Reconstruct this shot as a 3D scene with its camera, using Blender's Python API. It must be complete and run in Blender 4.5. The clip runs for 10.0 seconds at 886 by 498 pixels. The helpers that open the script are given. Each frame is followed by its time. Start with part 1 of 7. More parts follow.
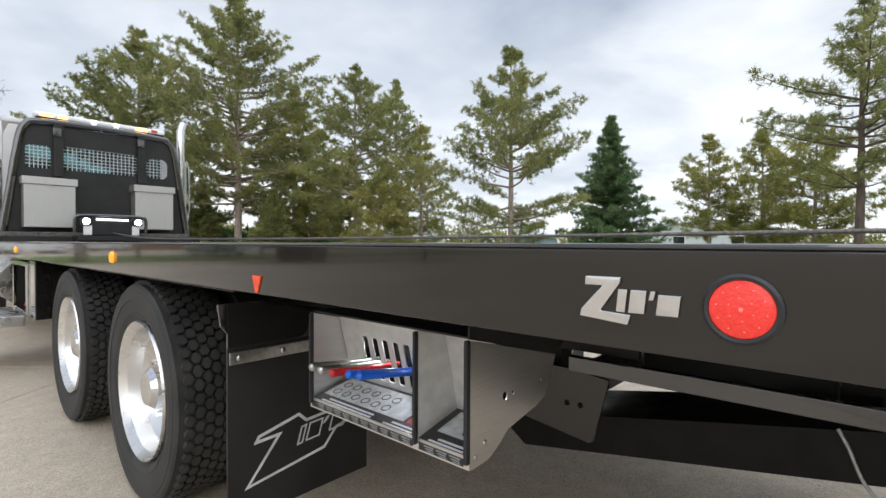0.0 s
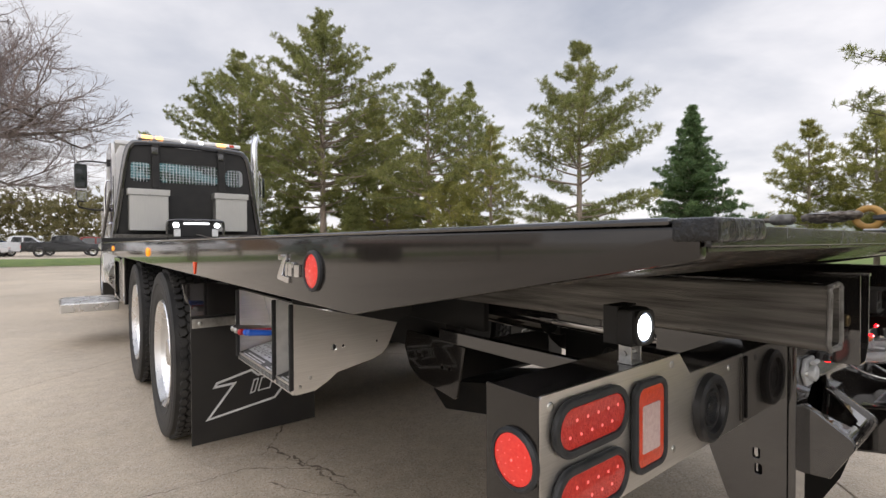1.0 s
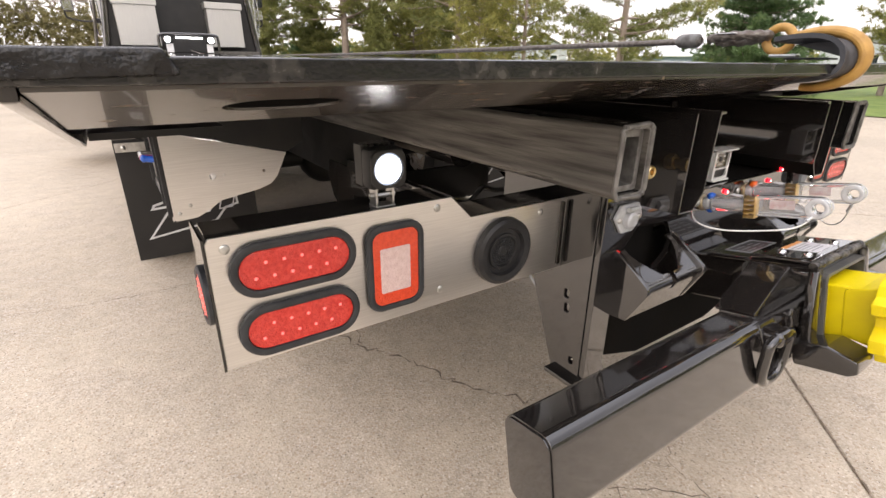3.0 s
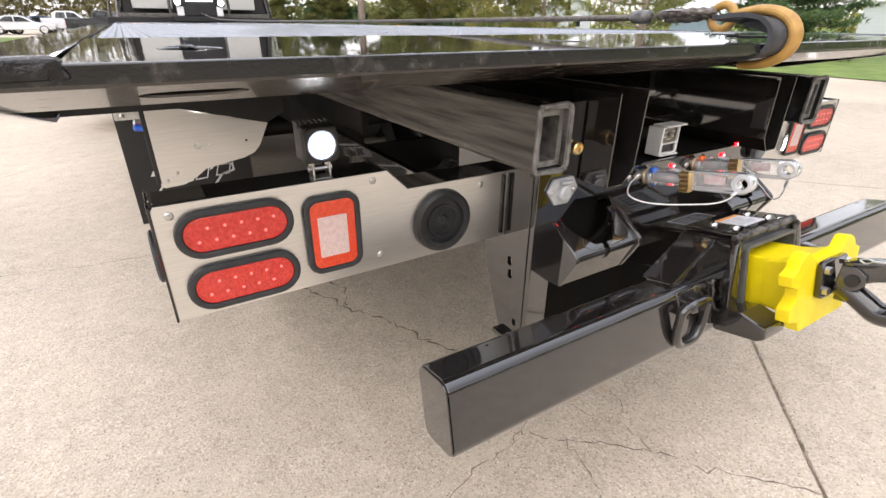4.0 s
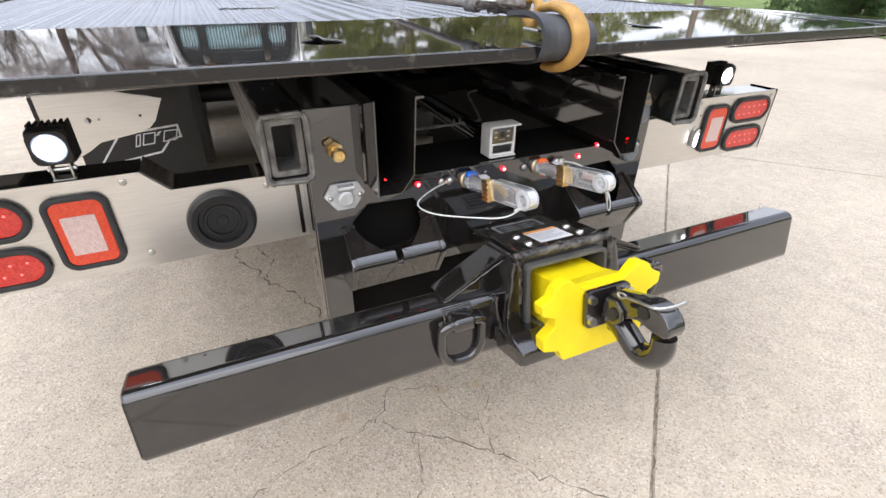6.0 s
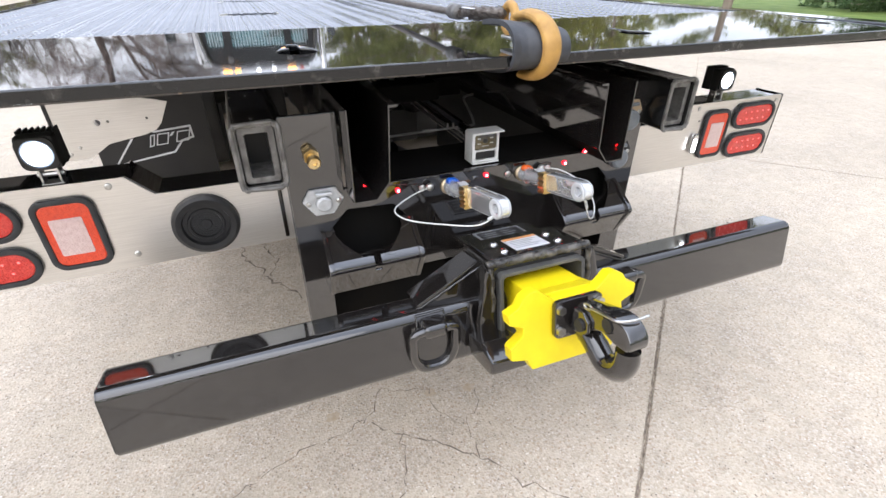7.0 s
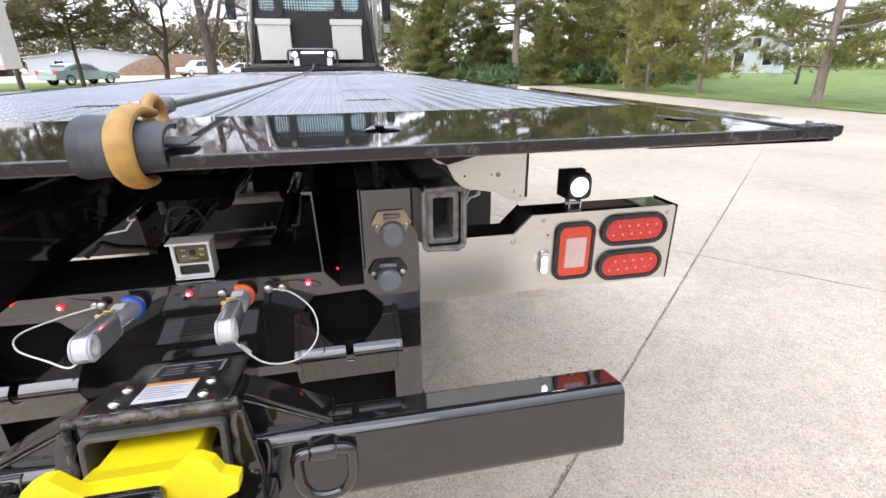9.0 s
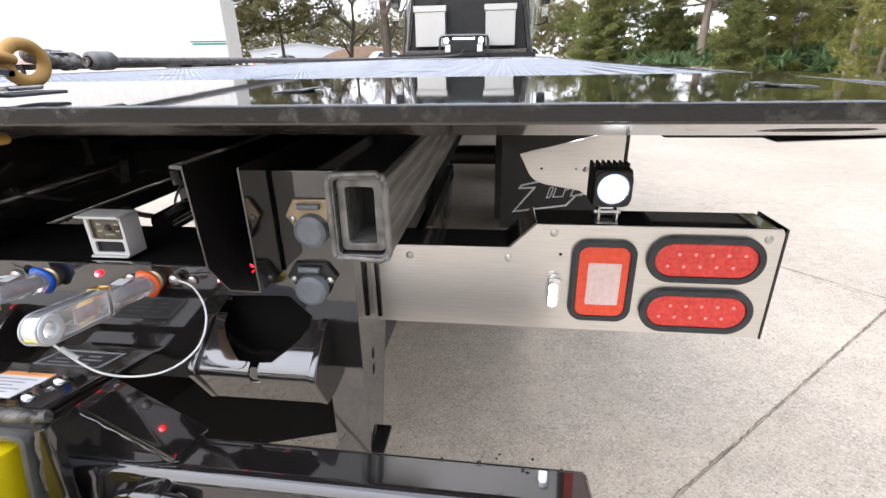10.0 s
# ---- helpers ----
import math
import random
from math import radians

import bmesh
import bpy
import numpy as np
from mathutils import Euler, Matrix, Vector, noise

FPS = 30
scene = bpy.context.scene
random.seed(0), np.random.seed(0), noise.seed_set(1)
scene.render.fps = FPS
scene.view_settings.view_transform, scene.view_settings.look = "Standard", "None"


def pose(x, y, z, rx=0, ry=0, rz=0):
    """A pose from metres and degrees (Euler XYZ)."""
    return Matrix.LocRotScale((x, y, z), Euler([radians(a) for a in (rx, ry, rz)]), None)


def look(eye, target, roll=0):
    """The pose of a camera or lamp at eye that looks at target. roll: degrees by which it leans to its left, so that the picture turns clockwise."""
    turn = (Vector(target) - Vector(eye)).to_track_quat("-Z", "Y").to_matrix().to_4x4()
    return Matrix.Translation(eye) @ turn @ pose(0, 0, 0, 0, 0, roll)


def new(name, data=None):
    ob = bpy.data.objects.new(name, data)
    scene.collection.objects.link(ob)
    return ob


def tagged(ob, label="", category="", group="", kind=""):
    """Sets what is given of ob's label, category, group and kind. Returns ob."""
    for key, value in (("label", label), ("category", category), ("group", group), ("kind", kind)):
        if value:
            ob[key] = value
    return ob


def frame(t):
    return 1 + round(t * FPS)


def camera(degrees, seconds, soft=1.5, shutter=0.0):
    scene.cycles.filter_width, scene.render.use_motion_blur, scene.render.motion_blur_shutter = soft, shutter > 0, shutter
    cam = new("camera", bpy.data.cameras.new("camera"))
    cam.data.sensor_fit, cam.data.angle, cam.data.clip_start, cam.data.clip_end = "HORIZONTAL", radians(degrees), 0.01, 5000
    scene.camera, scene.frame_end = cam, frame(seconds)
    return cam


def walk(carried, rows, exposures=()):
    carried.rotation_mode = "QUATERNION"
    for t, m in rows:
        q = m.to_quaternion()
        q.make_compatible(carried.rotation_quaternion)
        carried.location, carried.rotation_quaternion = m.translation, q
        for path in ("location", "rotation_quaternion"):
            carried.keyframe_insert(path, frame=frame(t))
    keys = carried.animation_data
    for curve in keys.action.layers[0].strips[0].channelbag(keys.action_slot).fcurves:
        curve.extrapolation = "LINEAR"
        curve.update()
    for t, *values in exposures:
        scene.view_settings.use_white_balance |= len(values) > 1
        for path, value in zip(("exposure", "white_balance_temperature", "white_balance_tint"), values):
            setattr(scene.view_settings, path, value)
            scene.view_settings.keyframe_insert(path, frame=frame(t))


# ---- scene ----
cam = camera(86.3, 10.0)
PATH = [
    (0, (-1.894, 0.456, 1.119), (-0.398, 1.783, 1.094), 0.2),
    (0.5, (-1.874, 0.056, 1.119), (-0.554, 1.558, 1.093), -0.0),
    (1, (-1.644, -0.316, 1.1), (-0.406, 1.255, 1.073), -0.2),
    (1.5, (-1.455, -0.433, 1.114), (-0.231, 1.148, 1.085), -0.2),
    (2, (-1.333, -0.486, 1.102), (-0.115, 1.096, 0.985), -0.1),
    (2.5, (-1.243, -0.543, 1.094), (-0.115, 0.985, 0.468), 0.5),
    (2.7, (-1.237, -0.541, 1.098), (-0.146, 0.989, 0.414), 0.5),
    (3.8, (-1.138, -0.67, 1.145), (-0.182, 0.862, 0.286), 0.4),
    (4, (-1.128, -0.702, 1.148), (-0.176, 0.829, 0.283), 0.4),
    (4.5, (-1.024, -0.759, 1.184), (-0.099, 0.737, 0.233), 0.4),
    (5, (-0.878, -0.777, 1.172), (0.004, 0.651, 0.084), 0.5),
    (5.5, (-0.734, -0.839, 1.185), (0.104, 0.61, 0.091), 0.5),
    (5.7, (-0.671, -0.878, 1.211), (0.135, 0.636, 0.183), 0.4),
    (7, (-0.512, -0.951, 1.252), (0.154, 0.631, 0.225), 0.2),
    (7.5, (-0.429, -0.984, 1.255), (0.251, 0.648, 0.32), 0.0),
    (8, (-0.184, -0.946, 1.258), (0.511, 0.782, 0.53), -0.5),
    (8.5, (0.101, -0.916, 1.238), (0.791, 0.853, 0.61), -0.7),
    (9, (0.313, -0.923, 1.237), (0.706, 0.896, 0.505), -0.5),
    (9.5, (0.479, -0.794, 1.208), (0.552, 1.054, 0.446), -0.6),
    (10, (0.691, -0.674, 1.161), (0.462, 1.163, 0.403), -1.1),
]
EXPOSURES = [(0.0, 0.28, 6350, 9), (1.0, 0.15, 6700, 14), (2.1, 0.25, 6950, 17), (2.6, 0.68, 7100, 18), (4.0, 0.95, 6700, 15), (5.0, 0.88, 6550, 13), (7.5, 1.06, 6120, 13), (8.5, 0.98, 6200, 15), (10.0, 1.13, 6220, 14)]
walk(cam, [(t, look(eye, target, roll)) for t, eye, target, roll in PATH], EXPOSURES)

# sky brightness and exposure
world = bpy.data.worlds.new("overcast_sky")
scene.world = world
world.use_nodes = True
SUN_EL, SUN_AZ = 30.0, 222.0


def build_world():
    nt = world.node_tree
    nt.nodes.clear()
    N, L = nt.nodes.new, nt.links.new
    out, bg = N("ShaderNodeOutputWorld"), N("ShaderNodeBackground")
    sky = N("ShaderNodeTexSky")
    sky.sky_type, sky.sun_disc = "NISHITA", False
    sky.sun_elevation, sky.sun_rotation = radians(SUN_EL), radians(SUN_AZ)
    sky.dust_density, sky.air_density = 2.0, 1.0
    dim = N("ShaderNodeVectorMath")
    dim.operation = "SCALE"
    dim.inputs["Scale"].default_value = 0.09
    L(sky.outputs[0], dim.inputs[0])
    geo = N("ShaderNodeTexCoord")
    sep = N("ShaderNodeSeparateXYZ")
    L(geo.outputs["Generated"], sep.inputs[0])
    # cloud deck: project the direction on a flat layer overhead
    up = N("ShaderNodeMath")
    up.operation = "ADD"
    up.inputs[1].default_value = 0.22
    ab = N("ShaderNodeMath")
    ab.operation = "ABSOLUTE"
    L(sep.outputs[2], ab.inputs[0])
    L(ab.outputs[0], up.inputs[0])
    div = N("ShaderNodeVectorMath")
    div.operation = "DIVIDE"
    L(geo.outputs["Generated"], div.inputs[0])
    comb = N("ShaderNodeCombineXYZ")
    for i in range(3):
        L(up.outputs[0], comb.inputs[i])
    L(comb.outputs[0], div.inputs[1])
    n1, n2 = N("ShaderNodeTexNoise"), N("ShaderNodeTexNoise")
    n1.inputs["Scale"].default_value, n1.inputs["Detail"].default_value, n1.inputs["Roughness"].default_value = 1.15, 6, 0.52
    n1.inputs["Distortion"].default_value = 0.35
    n2.inputs["Scale"].default_value, n2.inputs["Detail"].default_value = 3.1, 5
    for n in (n1, n2):
        L(div.outputs[0], n.inputs["Vector"])
    ramp = N("ShaderNodeValToRGB")
    cr = ramp.color_ramp
    cr.elements[0].position, cr.elements[0].color = 0.30, (0.44, 0.49, 0.58, 1)
    cr.elements[1].position, cr.elements[1].color = 0.74, (1.05, 1.06, 1.08, 1)
    top = cr.elements.new(0.92)
    top.color = (1.35, 1.35, 1.36, 1)
    mid = cr.elements.new(0.50)
    mid.color = (0.68, 0.715, 0.775, 1)
    mixn = N("ShaderNodeMix")
    mixn.inputs["Factor"].default_value = 0.28
    L(n1.outputs[0], mixn.inputs["A"])
    L(n2.outputs[0], mixn.inputs["B"])
    # brighter towards the horizon
    hz = N("ShaderNodeMapRange")
    hz.inputs["From Min"].default_value, hz.inputs["From Max"].default_value = 0.0, 0.45
    hz.inputs["To Min"].default_value, hz.inputs["To Max"].default_value = 0.21, -0.085
    L(ab.outputs[0], hz.inputs["Value"])
    add = N("ShaderNodeMath")
    add.operation = "ADD"
    L(mixn.outputs["Result"], add.inputs[0])
    L(hz.outputs[0], add.inputs[1])
    L(add.outputs[0], ramp.inputs[0])
    mix = N("ShaderNodeMix")
    mix.data_type = "RGBA"
    mix.inputs["Factor"].default_value = 0.88
    L(dim.outputs[0], mix.inputs["A"])
    L(ramp.outputs[0], mix.inputs["B"])
    # an overcast sky is brightest overhead
    zen = N("ShaderNodeMapRange")
    zen.interpolation_type = "SMOOTHSTEP"
    zen.inputs["From Min"].default_value, zen.inputs["From Max"].default_value = 0.50, 0.95
    zen.inputs["To Min"].default_value, zen.inputs["To Max"].default_value = 1.0, 2.3
    L(ab.outputs[0], zen.inputs["Value"])
    lift = N("ShaderNodeVectorMath")
    lift.operation = "SCALE"
    L(mix.outputs["Result"], lift.inputs[0])
    L(zen.outputs[0], lift.inputs["Scale"])
    L(lift.outputs[0], bg.inputs[0])
    bg.inputs[1].default_value = SKY
    L(bg.outputs[0], out.inputs[0])


SKY = 1.0
build_world()
sun_data = bpy.data.lights.new("sun", "SUN")
sun_data.energy, sun_data.angle, sun_data.color = 1.55, radians(85), (1.0, 0.96, 0.9)
sun = new("sun", sun_data)
sun.rotation_euler = (radians(90 - SUN_EL), 0, radians(180 - SUN_AZ))


# ---- materials ----
def material(name, color, rough=0.5, metal=0.0, color2=None, scale=8.0, detail=4, bump=0.0, bump_scale=60.0, rough2=None, coat=0.0,
             emit=None, power=0.0, stretch=(1, 1, 1), lo=0.35, hi=0.65, trans=0.0, ior=1.45, alpha=1.0, spec=0.5, coat_ior=1.5):
    m = bpy.data.materials.new(name)
    m.use_nodes = True
    nt = m.node_tree
    N, L = nt.nodes.new, nt.links.new
    p = nt.nodes["Principled BSDF"]
    p.inputs["Base Color"].default_value = (*color, 1)
    p.inputs["Roughness"].default_value, p.inputs["Metallic"].default_value = rough, metal
    p.inputs["Coat Weight"].default_value, p.inputs["Coat Roughness"].default_value = coat, 0.04
    p.inputs["Coat IOR"].default_value = coat_ior
    p.inputs["Transmission Weight"].default_value, p.inputs["IOR"].default_value = trans, ior
    p.inputs["Specular IOR Level"].default_value = spec
    if emit:
        p.inputs["Emission Color"].default_value, p.inputs["Emission Strength"].default_value = (*emit, 1), power
    tc, mp = N("ShaderNodeTexCoord"), N("ShaderNodeMapping")
    mp.inputs["Scale"].default_value = stretch
    L(tc.outputs["Object"], mp.inputs[0])
    if color2 or rough2 is not None:
        n = N("ShaderNodeTexNoise")
        n.inputs["Scale"].default_value, n.inputs["Detail"].default_value = scale, detail
        L(mp.outputs[0], n.inputs["Vector"])
        r = N("ShaderNodeMapRange")
        r.inputs["From Min"].default_value, r.inputs["From Max"].default_value = lo, hi
        L(n.outputs[0], r.inputs["Value"])
        if color2:
            mx = N("ShaderNodeMix")
            mx.data_type = "RGBA"
            mx.inputs["A"].default_value, mx.inputs["B"].default_value = (*color, 1), (*color2, 1)
            L(r.outputs[0], mx.inputs["Factor"])
            L(mx.outputs["Result"], p.inputs["Base Color"])
        if rough2 is not None:
            r2 = N("ShaderNodeMapRange")
            r2.inputs["To Min"].default_value, r2.inputs["To Max"].default_value = rough, rough2
            L(r.outputs[0], r2.inputs["Value"])
            L(r2.outputs[0], p.inputs["Roughness"])
    if bump:
        n = N("ShaderNodeTexNoise")
        n.inputs["Scale"].default_value, n.inputs["Detail"].default_value = bump_scale, 4
        L(mp.outputs[0], n.inputs["Vector"])
        b = N("ShaderNodeBump")
        b.inputs["Strength"].default_value, b.inputs["Distance"].default_value = bump, 0.01
        L(n.outputs[0], b.inputs["Height"])
        L(b.outputs[0], p.inputs["Normal"])
    return m


BLACK = material("black_gloss_paint", (0.012, 0.011, 0.011), 0.045, 0, (0.018, 0.016, 0.015), 3, rough2=0.09, bump=0.006, bump_scale=9, coat=1.0, coat_ior=1.82, spec=0.5)
PIPE_GREY = material("dull_steel_pipe", (0.34, 0.335, 0.32), 0.35, 0.3, (0.20, 0.195, 0.185), 30)
END_STEEL = material("rubbed_steel_end", (0.20, 0.195, 0.185), 0.34, 0.3, (0.10, 0.095, 0.088), 45, 8, bump=0.15, bump_scale=70, rough2=0.5, lo=0.40, hi=0.66)
BLACK_BAR = material("black_lift_paint", (0.010, 0.009, 0.0085), 0.05, 0, (0.015, 0.013, 0.012), 3, rough2=0.10, bump=0.006, bump_scale=9, coat=1.0, coat_ior=1.6, spec=0.5)
WELD_GREY = material("scuffed_weld", (0.13, 0.12, 0.105), 0.42, 0.2, (0.04, 0.037, 0.034), 40, 8, bump=0.4, bump_scale=90, rough2=0.25, lo=0.42, hi=0.6)
LABEL_WHITE = material("white_label", (0.72, 0.72, 0.74), 0.4, 0, (0.66, 0.66, 0.68), 30)
MIRROR_BLACK = material("mirror_black_paint", (0.005, 0.005, 0.006), 0.025, 0, (0.009, 0.009, 0.009), 4, rough2=0.05, coat=0.6)
# blue-grey base: part of the sky's reflection is put into the black tread's colour
TREAD = material("black_tread_with_sky_sheen", (0.11, 0.119, 0.142), 0.16, 0, (0.16, 0.17, 0.195), 2.2, 6, rough2=0.24, coat=1.0, coat_ior=1.7, spec=1.0)
HOSE_GREY = material("grey_rubber_hose", (0.034, 0.036, 0.041), 0.42, 0, (0.058, 0.06, 0.066), 30, rough2=0.55, bump=0.06, bump_scale=90)
BLACK_SIDE = material("black_paint_side", (0.010, 0.008, 0.0065), 0.08, 0, (0.014, 0.011, 0.009), 2.5, rough2=0.13, bump=0.003, bump_scale=5, coat=0.65, coat_ior=1.48, spec=0.5)
UNDER_GLOSS = material("scuffed_glossy_underside", (0.060, 0.050, 0.042), 0.27, 0, (0.24, 0.13, 0.05), 22, 9, rough2=0.55, stretch=(1.2, 2.0, 1), lo=0.65, hi=0.70, coat=0.4, coat_ior=1.55, spec=0.8)
BLACK_WORN = material("black_paint_worn", (0.010, 0.010, 0.010), 0.12, 0, (0.07, 0.064, 0.055), 14, 9, bump=0.06, bump_scale=80, rough2=0.45, stretch=(3, 0.6, 3), lo=0.56, hi=0.80, coat=0.2)
BLACK_ROUGH = material("black_pitted_paint", (0.008, 0.008, 0.009), 0.16, 0, (0.018, 0.018, 0.018), 60, 6, bump=1.0, bump_scale=60, rough2=0.34, coat=0.15, spec=0.35)
# arm's black is dimmed and dulled: shade under the truck put into it
ARM_BLACK = material("shaded_black_arm", (0.008, 0.008, 0.008), 0.30, 0, (0.016, 0.014, 0.012), 9, rough2=0.5, bump=0.05, spec=0.2)
BLACK_MATT = material("black_satin_paint", (0.010, 0.010, 0.010), 0.4, 0, (0.02, 0.019, 0.018), 6, rough2=0.55, bump=0.05)
GALV = material("greasy_bare_steel", (0.19, 0.178, 0.160), 0.27, 0.35, (0.050, 0.046, 0.040), 8, 12, bump=0.25, bump_scale=45, rough2=0.55, stretch=(6, 0.40, 7), lo=0.33, hi=0.68)
STEEL = material("brushed_stainless", (0.74, 0.72, 0.69), 0.30, 1.0, (0.66, 0.64, 0.61), 40, 4, bump=0.02, bump_scale=120, rough2=0.38, stretch=(0.3, 1, 12))
STEEL_BOX = material("stainless_tool_box", (0.60, 0.59, 0.56), 0.42, 1.0, (0.57, 0.56, 0.535), 30, 4, bump=0.02, bump_scale=120, rough2=0.5, stretch=(8, 1, 0.3))
CHROME = material("chrome", (0.75, 0.75, 0.76), 0.06, 1.0, rough2=0.16, scale=12)
ALU = material("polished_aluminium", (0.78, 0.77, 0.76), 0.20, 1.0, rough2=0.36, scale=9)
ZINC = material("zinc_plated_steel", (0.62, 0.62, 0.60), 0.3, 1.0, (0.45, 0.44, 0.42), 60)
BRASS = material("brass", (0.86, 0.66, 0.36), 0.32, 1.0, (0.60, 0.40, 0.13), 40)
RUBBER = material("black_rubber", (0.018, 0.018, 0.019), 0.55, 0, (0.030, 0.030, 0.031), 20, bump=0.05, bump_scale=90, rough2=0.7)
GROMMET = material("rubber_grommet", (0.022, 0.024, 0.027), 0.38, 0, (0.035, 0.037, 0.04), 40, rough2=0.5, bump=0.04, bump_scale=150)
TYRE = material("tyre_rubber", (0.022, 0.022, 0.023), 0.6, 0, (0.048, 0.046, 0.043), 5, bump=0.08, bump_scale=80, rough2=0.75)
FLAP = material("mud_flap_rubber", (0.010, 0.010, 0.011), 0.35, 0, (0.020, 0.019, 0.018), 4, bump=0.03, bump_scale=50, rough2=0.5)
YELLOW = material("yellow_paint", (0.83, 0.66, 0.004), 0.34, 0, (0.74, 0.57, 0.006), 14, rough2=0.45, bump=0.06, bump_scale=60)
TAN = material("ochre_forged_hook_paint", (0.47, 0.27, 0.07), 0.42, 0, (0.36, 0.20, 0.055), 35, bump=0.12, bump_scale=90, rough2=0.55)
RED_LENS = material("red_lamp_lens", (0.46, 0.016, 0.011), 0.10, 0, (0.60, 0.04, 0.025), 150, 5, bump=0.4, bump_scale=240, emit=(1.0, 0.045, 0.03), power=0.05, coat=0.6)
RED_LIT = material("lit_red_lamp_lens", (0.50, 0.012, 0.008), 0.14, 0, (0.56, 0.03, 0.02), 220, 4, bump=0.22, bump_scale=300, emit=(1.0, 0.05, 0.035), power=0.36, coat=0.5)
RED_LED = material("lit_red_led", (1, 0.1, 0.1), 0.3, emit=(1.0, 0.24, 0.20), power=0.6)
LED_CORE = material("glowing_led_core", (1, 0.5, 0.5), 0.3, emit=(1.0, 0.30, 0.32), power=6.0)
RED_DOT = material("small_red_led", (0.9, 0.02, 0.03), 0.3, emit=(1.0, 0.006, 0.010), power=9.0)
ORANGE_LENS = material("red_orange_reflector", (0.66, 0.06, 0.018), 0.15, 0, (0.54, 0.04, 0.012), 120, bump=0.3, bump_scale=220, emit=(1.0, 0.10, 0.03), power=0.06, coat=0.5)
PINK_LENS = material("clear_lamp_window", (0.72, 0.55, 0.52), 0.25, 0, (0.64, 0.46, 0.43), 120, bump=0.3, bump_scale=220, coat=0.4)
AMBER = material("amber_lens", (0.85, 0.28, 0.01), 0.15, 0, emit=(1.0, 0.35, 0.02), power=0.7, coat=0.5)
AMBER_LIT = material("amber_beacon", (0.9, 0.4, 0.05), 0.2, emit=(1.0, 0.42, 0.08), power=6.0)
# faint emission added to brighten the red; a reflector has no lamp
RED_REFLECT = material("brightened_red_reflector", (0.80, 0.09, 0.03), 0.2, 0, (0.66, 0.05, 0.02), 60, emit=(1.0, 0.12, 0.04), power=0.15)
LAMP_WHITE = material("lit_white_led", (1, 1, 1), 0.3, emit=(0.93, 0.97, 1.0), power=9.0)
LAMP_RIM = material("glowing_lens_rim", (0.6, 0.65, 0.72), 0.2, 0, (0.45, 0.5, 0.58), 160, emit=(0.55, 0.70, 0.95), power=0.42, coat=0.6)
LAMP_SOFT = material("lit_white_strip", (1, 1, 1), 0.3, emit=(0.95, 0.98, 1.0), power=5.0)
BOX_LIGHT = material("lit_box_strip", (1, 1, 1), 0.3, emit=(0.95, 0.97, 1.0), power=75.0)
CLEAR_BAR = material("clear_beacon_cover", (0.72, 0.73, 0.74), 0.12, 0, (0.6, 0.61, 0.63), 20, emit=(0.95, 0.97, 1.0), power=0.18, coat=0.5)
WHITE_PLASTIC = material("white_plastic", (0.74, 0.74, 0.73), 0.35, 0, (0.66, 0.66, 0.65), 30)
GREY_PLASTIC = material("grey_plastic", (0.17, 0.185, 0.20), 0.35, 0, (0.13, 0.145, 0.16), 40)
ALU_DULL = material("cast_aluminium", (0.60, 0.62, 0.64), 0.45, 0.4, (0.45, 0.46, 0.47), 50, bump=0.06, bump_scale=120)
BLACK_PLASTIC = material("black_plastic", (0.015, 0.015, 0.016), 0.35, 0, (0.024, 0.024, 0.025), 40, bump=0.05, bump_scale=120)
# the golden second colour paints a reflection into the glass
LENS_GLASS = material("camera_glass_gold_sheen", (0.035, 0.033, 0.028), 0.08, 0, (0.13, 0.10, 0.045), 25, coat=1.0)
PALE_DIODE = material("pale_diode", (0.55, 0.55, 0.52), 0.2, coat=0.5)
SOCKET_TAN = material("tan_socket_plate", (0.55, 0.42, 0.28), 0.4, 0.2, (0.47, 0.35, 0.22), 40, bump=0.05)
STEEL_IN = material("stainless_panel_inside", (0.78, 0.77, 0.75), 0.42, 0.5, (0.68, 0.67, 0.65), 30, rough2=0.5)
BAR_GREY = material("pale_grey_guard", (0.50, 0.52, 0.54), 0.4, 0.3, (0.42, 0.44, 0.46), 20)
TEAL_GLASS = material("tinted_window_glass", (0.13, 0.28, 0.29), 0.03, 0, trans=0.85, ior=1.1, coat=0.5)
MILKY = material("milky_plastic", (0.70, 0.71, 0.72), 0.25, 0, (0.60, 0.61, 0.63), 50, trans=0.25, ior=1.2, coat=0.5)
PALE_RIM = material("frosted_rim", (0.62, 0.64, 0.66), 0.25, 0, trans=0.5, ior=1.2, coat=0.4)
PINK_PRINT = material("faded_red_print", (0.50, 0.30, 0.30), 0.5, 0, (0.62, 0.55, 0.54), 60)
TAN_BRASS = material("dull_brass_plate", (0.62, 0.52, 0.36), 0.38, 1.0, (0.45, 0.36, 0.22), 40)
CLEAR = material("clear_acrylic", (0.95, 0.96, 0.97), 0.07, 0, trans=0.84, ior=1.2, coat=0.7)
LINER = material("grey_receiver_liner", (0.07, 0.07, 0.066), 0.4, 0, (0.11, 0.105, 0.095), 20, bump=0.05)
BLUE = material("blue_anodised", (0.01, 0.12, 0.62), 0.28, 0.0, (0.01, 0.09, 0.48), 20, coat=0.3)
RED = material("red_anodised", (0.50, 0.02, 0.025), 0.28, 0.0, (0.38, 0.015, 0.02), 20, coat=0.3)
ORANGE = material("orange_plastic", (0.85, 0.14, 0.02), 0.35)
WHITE_PRINT = material("white_print", (0.66, 0.67, 0.68), 0.5, 0, (0.55, 0.56, 0.57), 30)
GREY_PRINT = material("grey_print", (0.30, 0.31, 0.32), 0.45, 0, (0.24, 0.25, 0.26), 30)
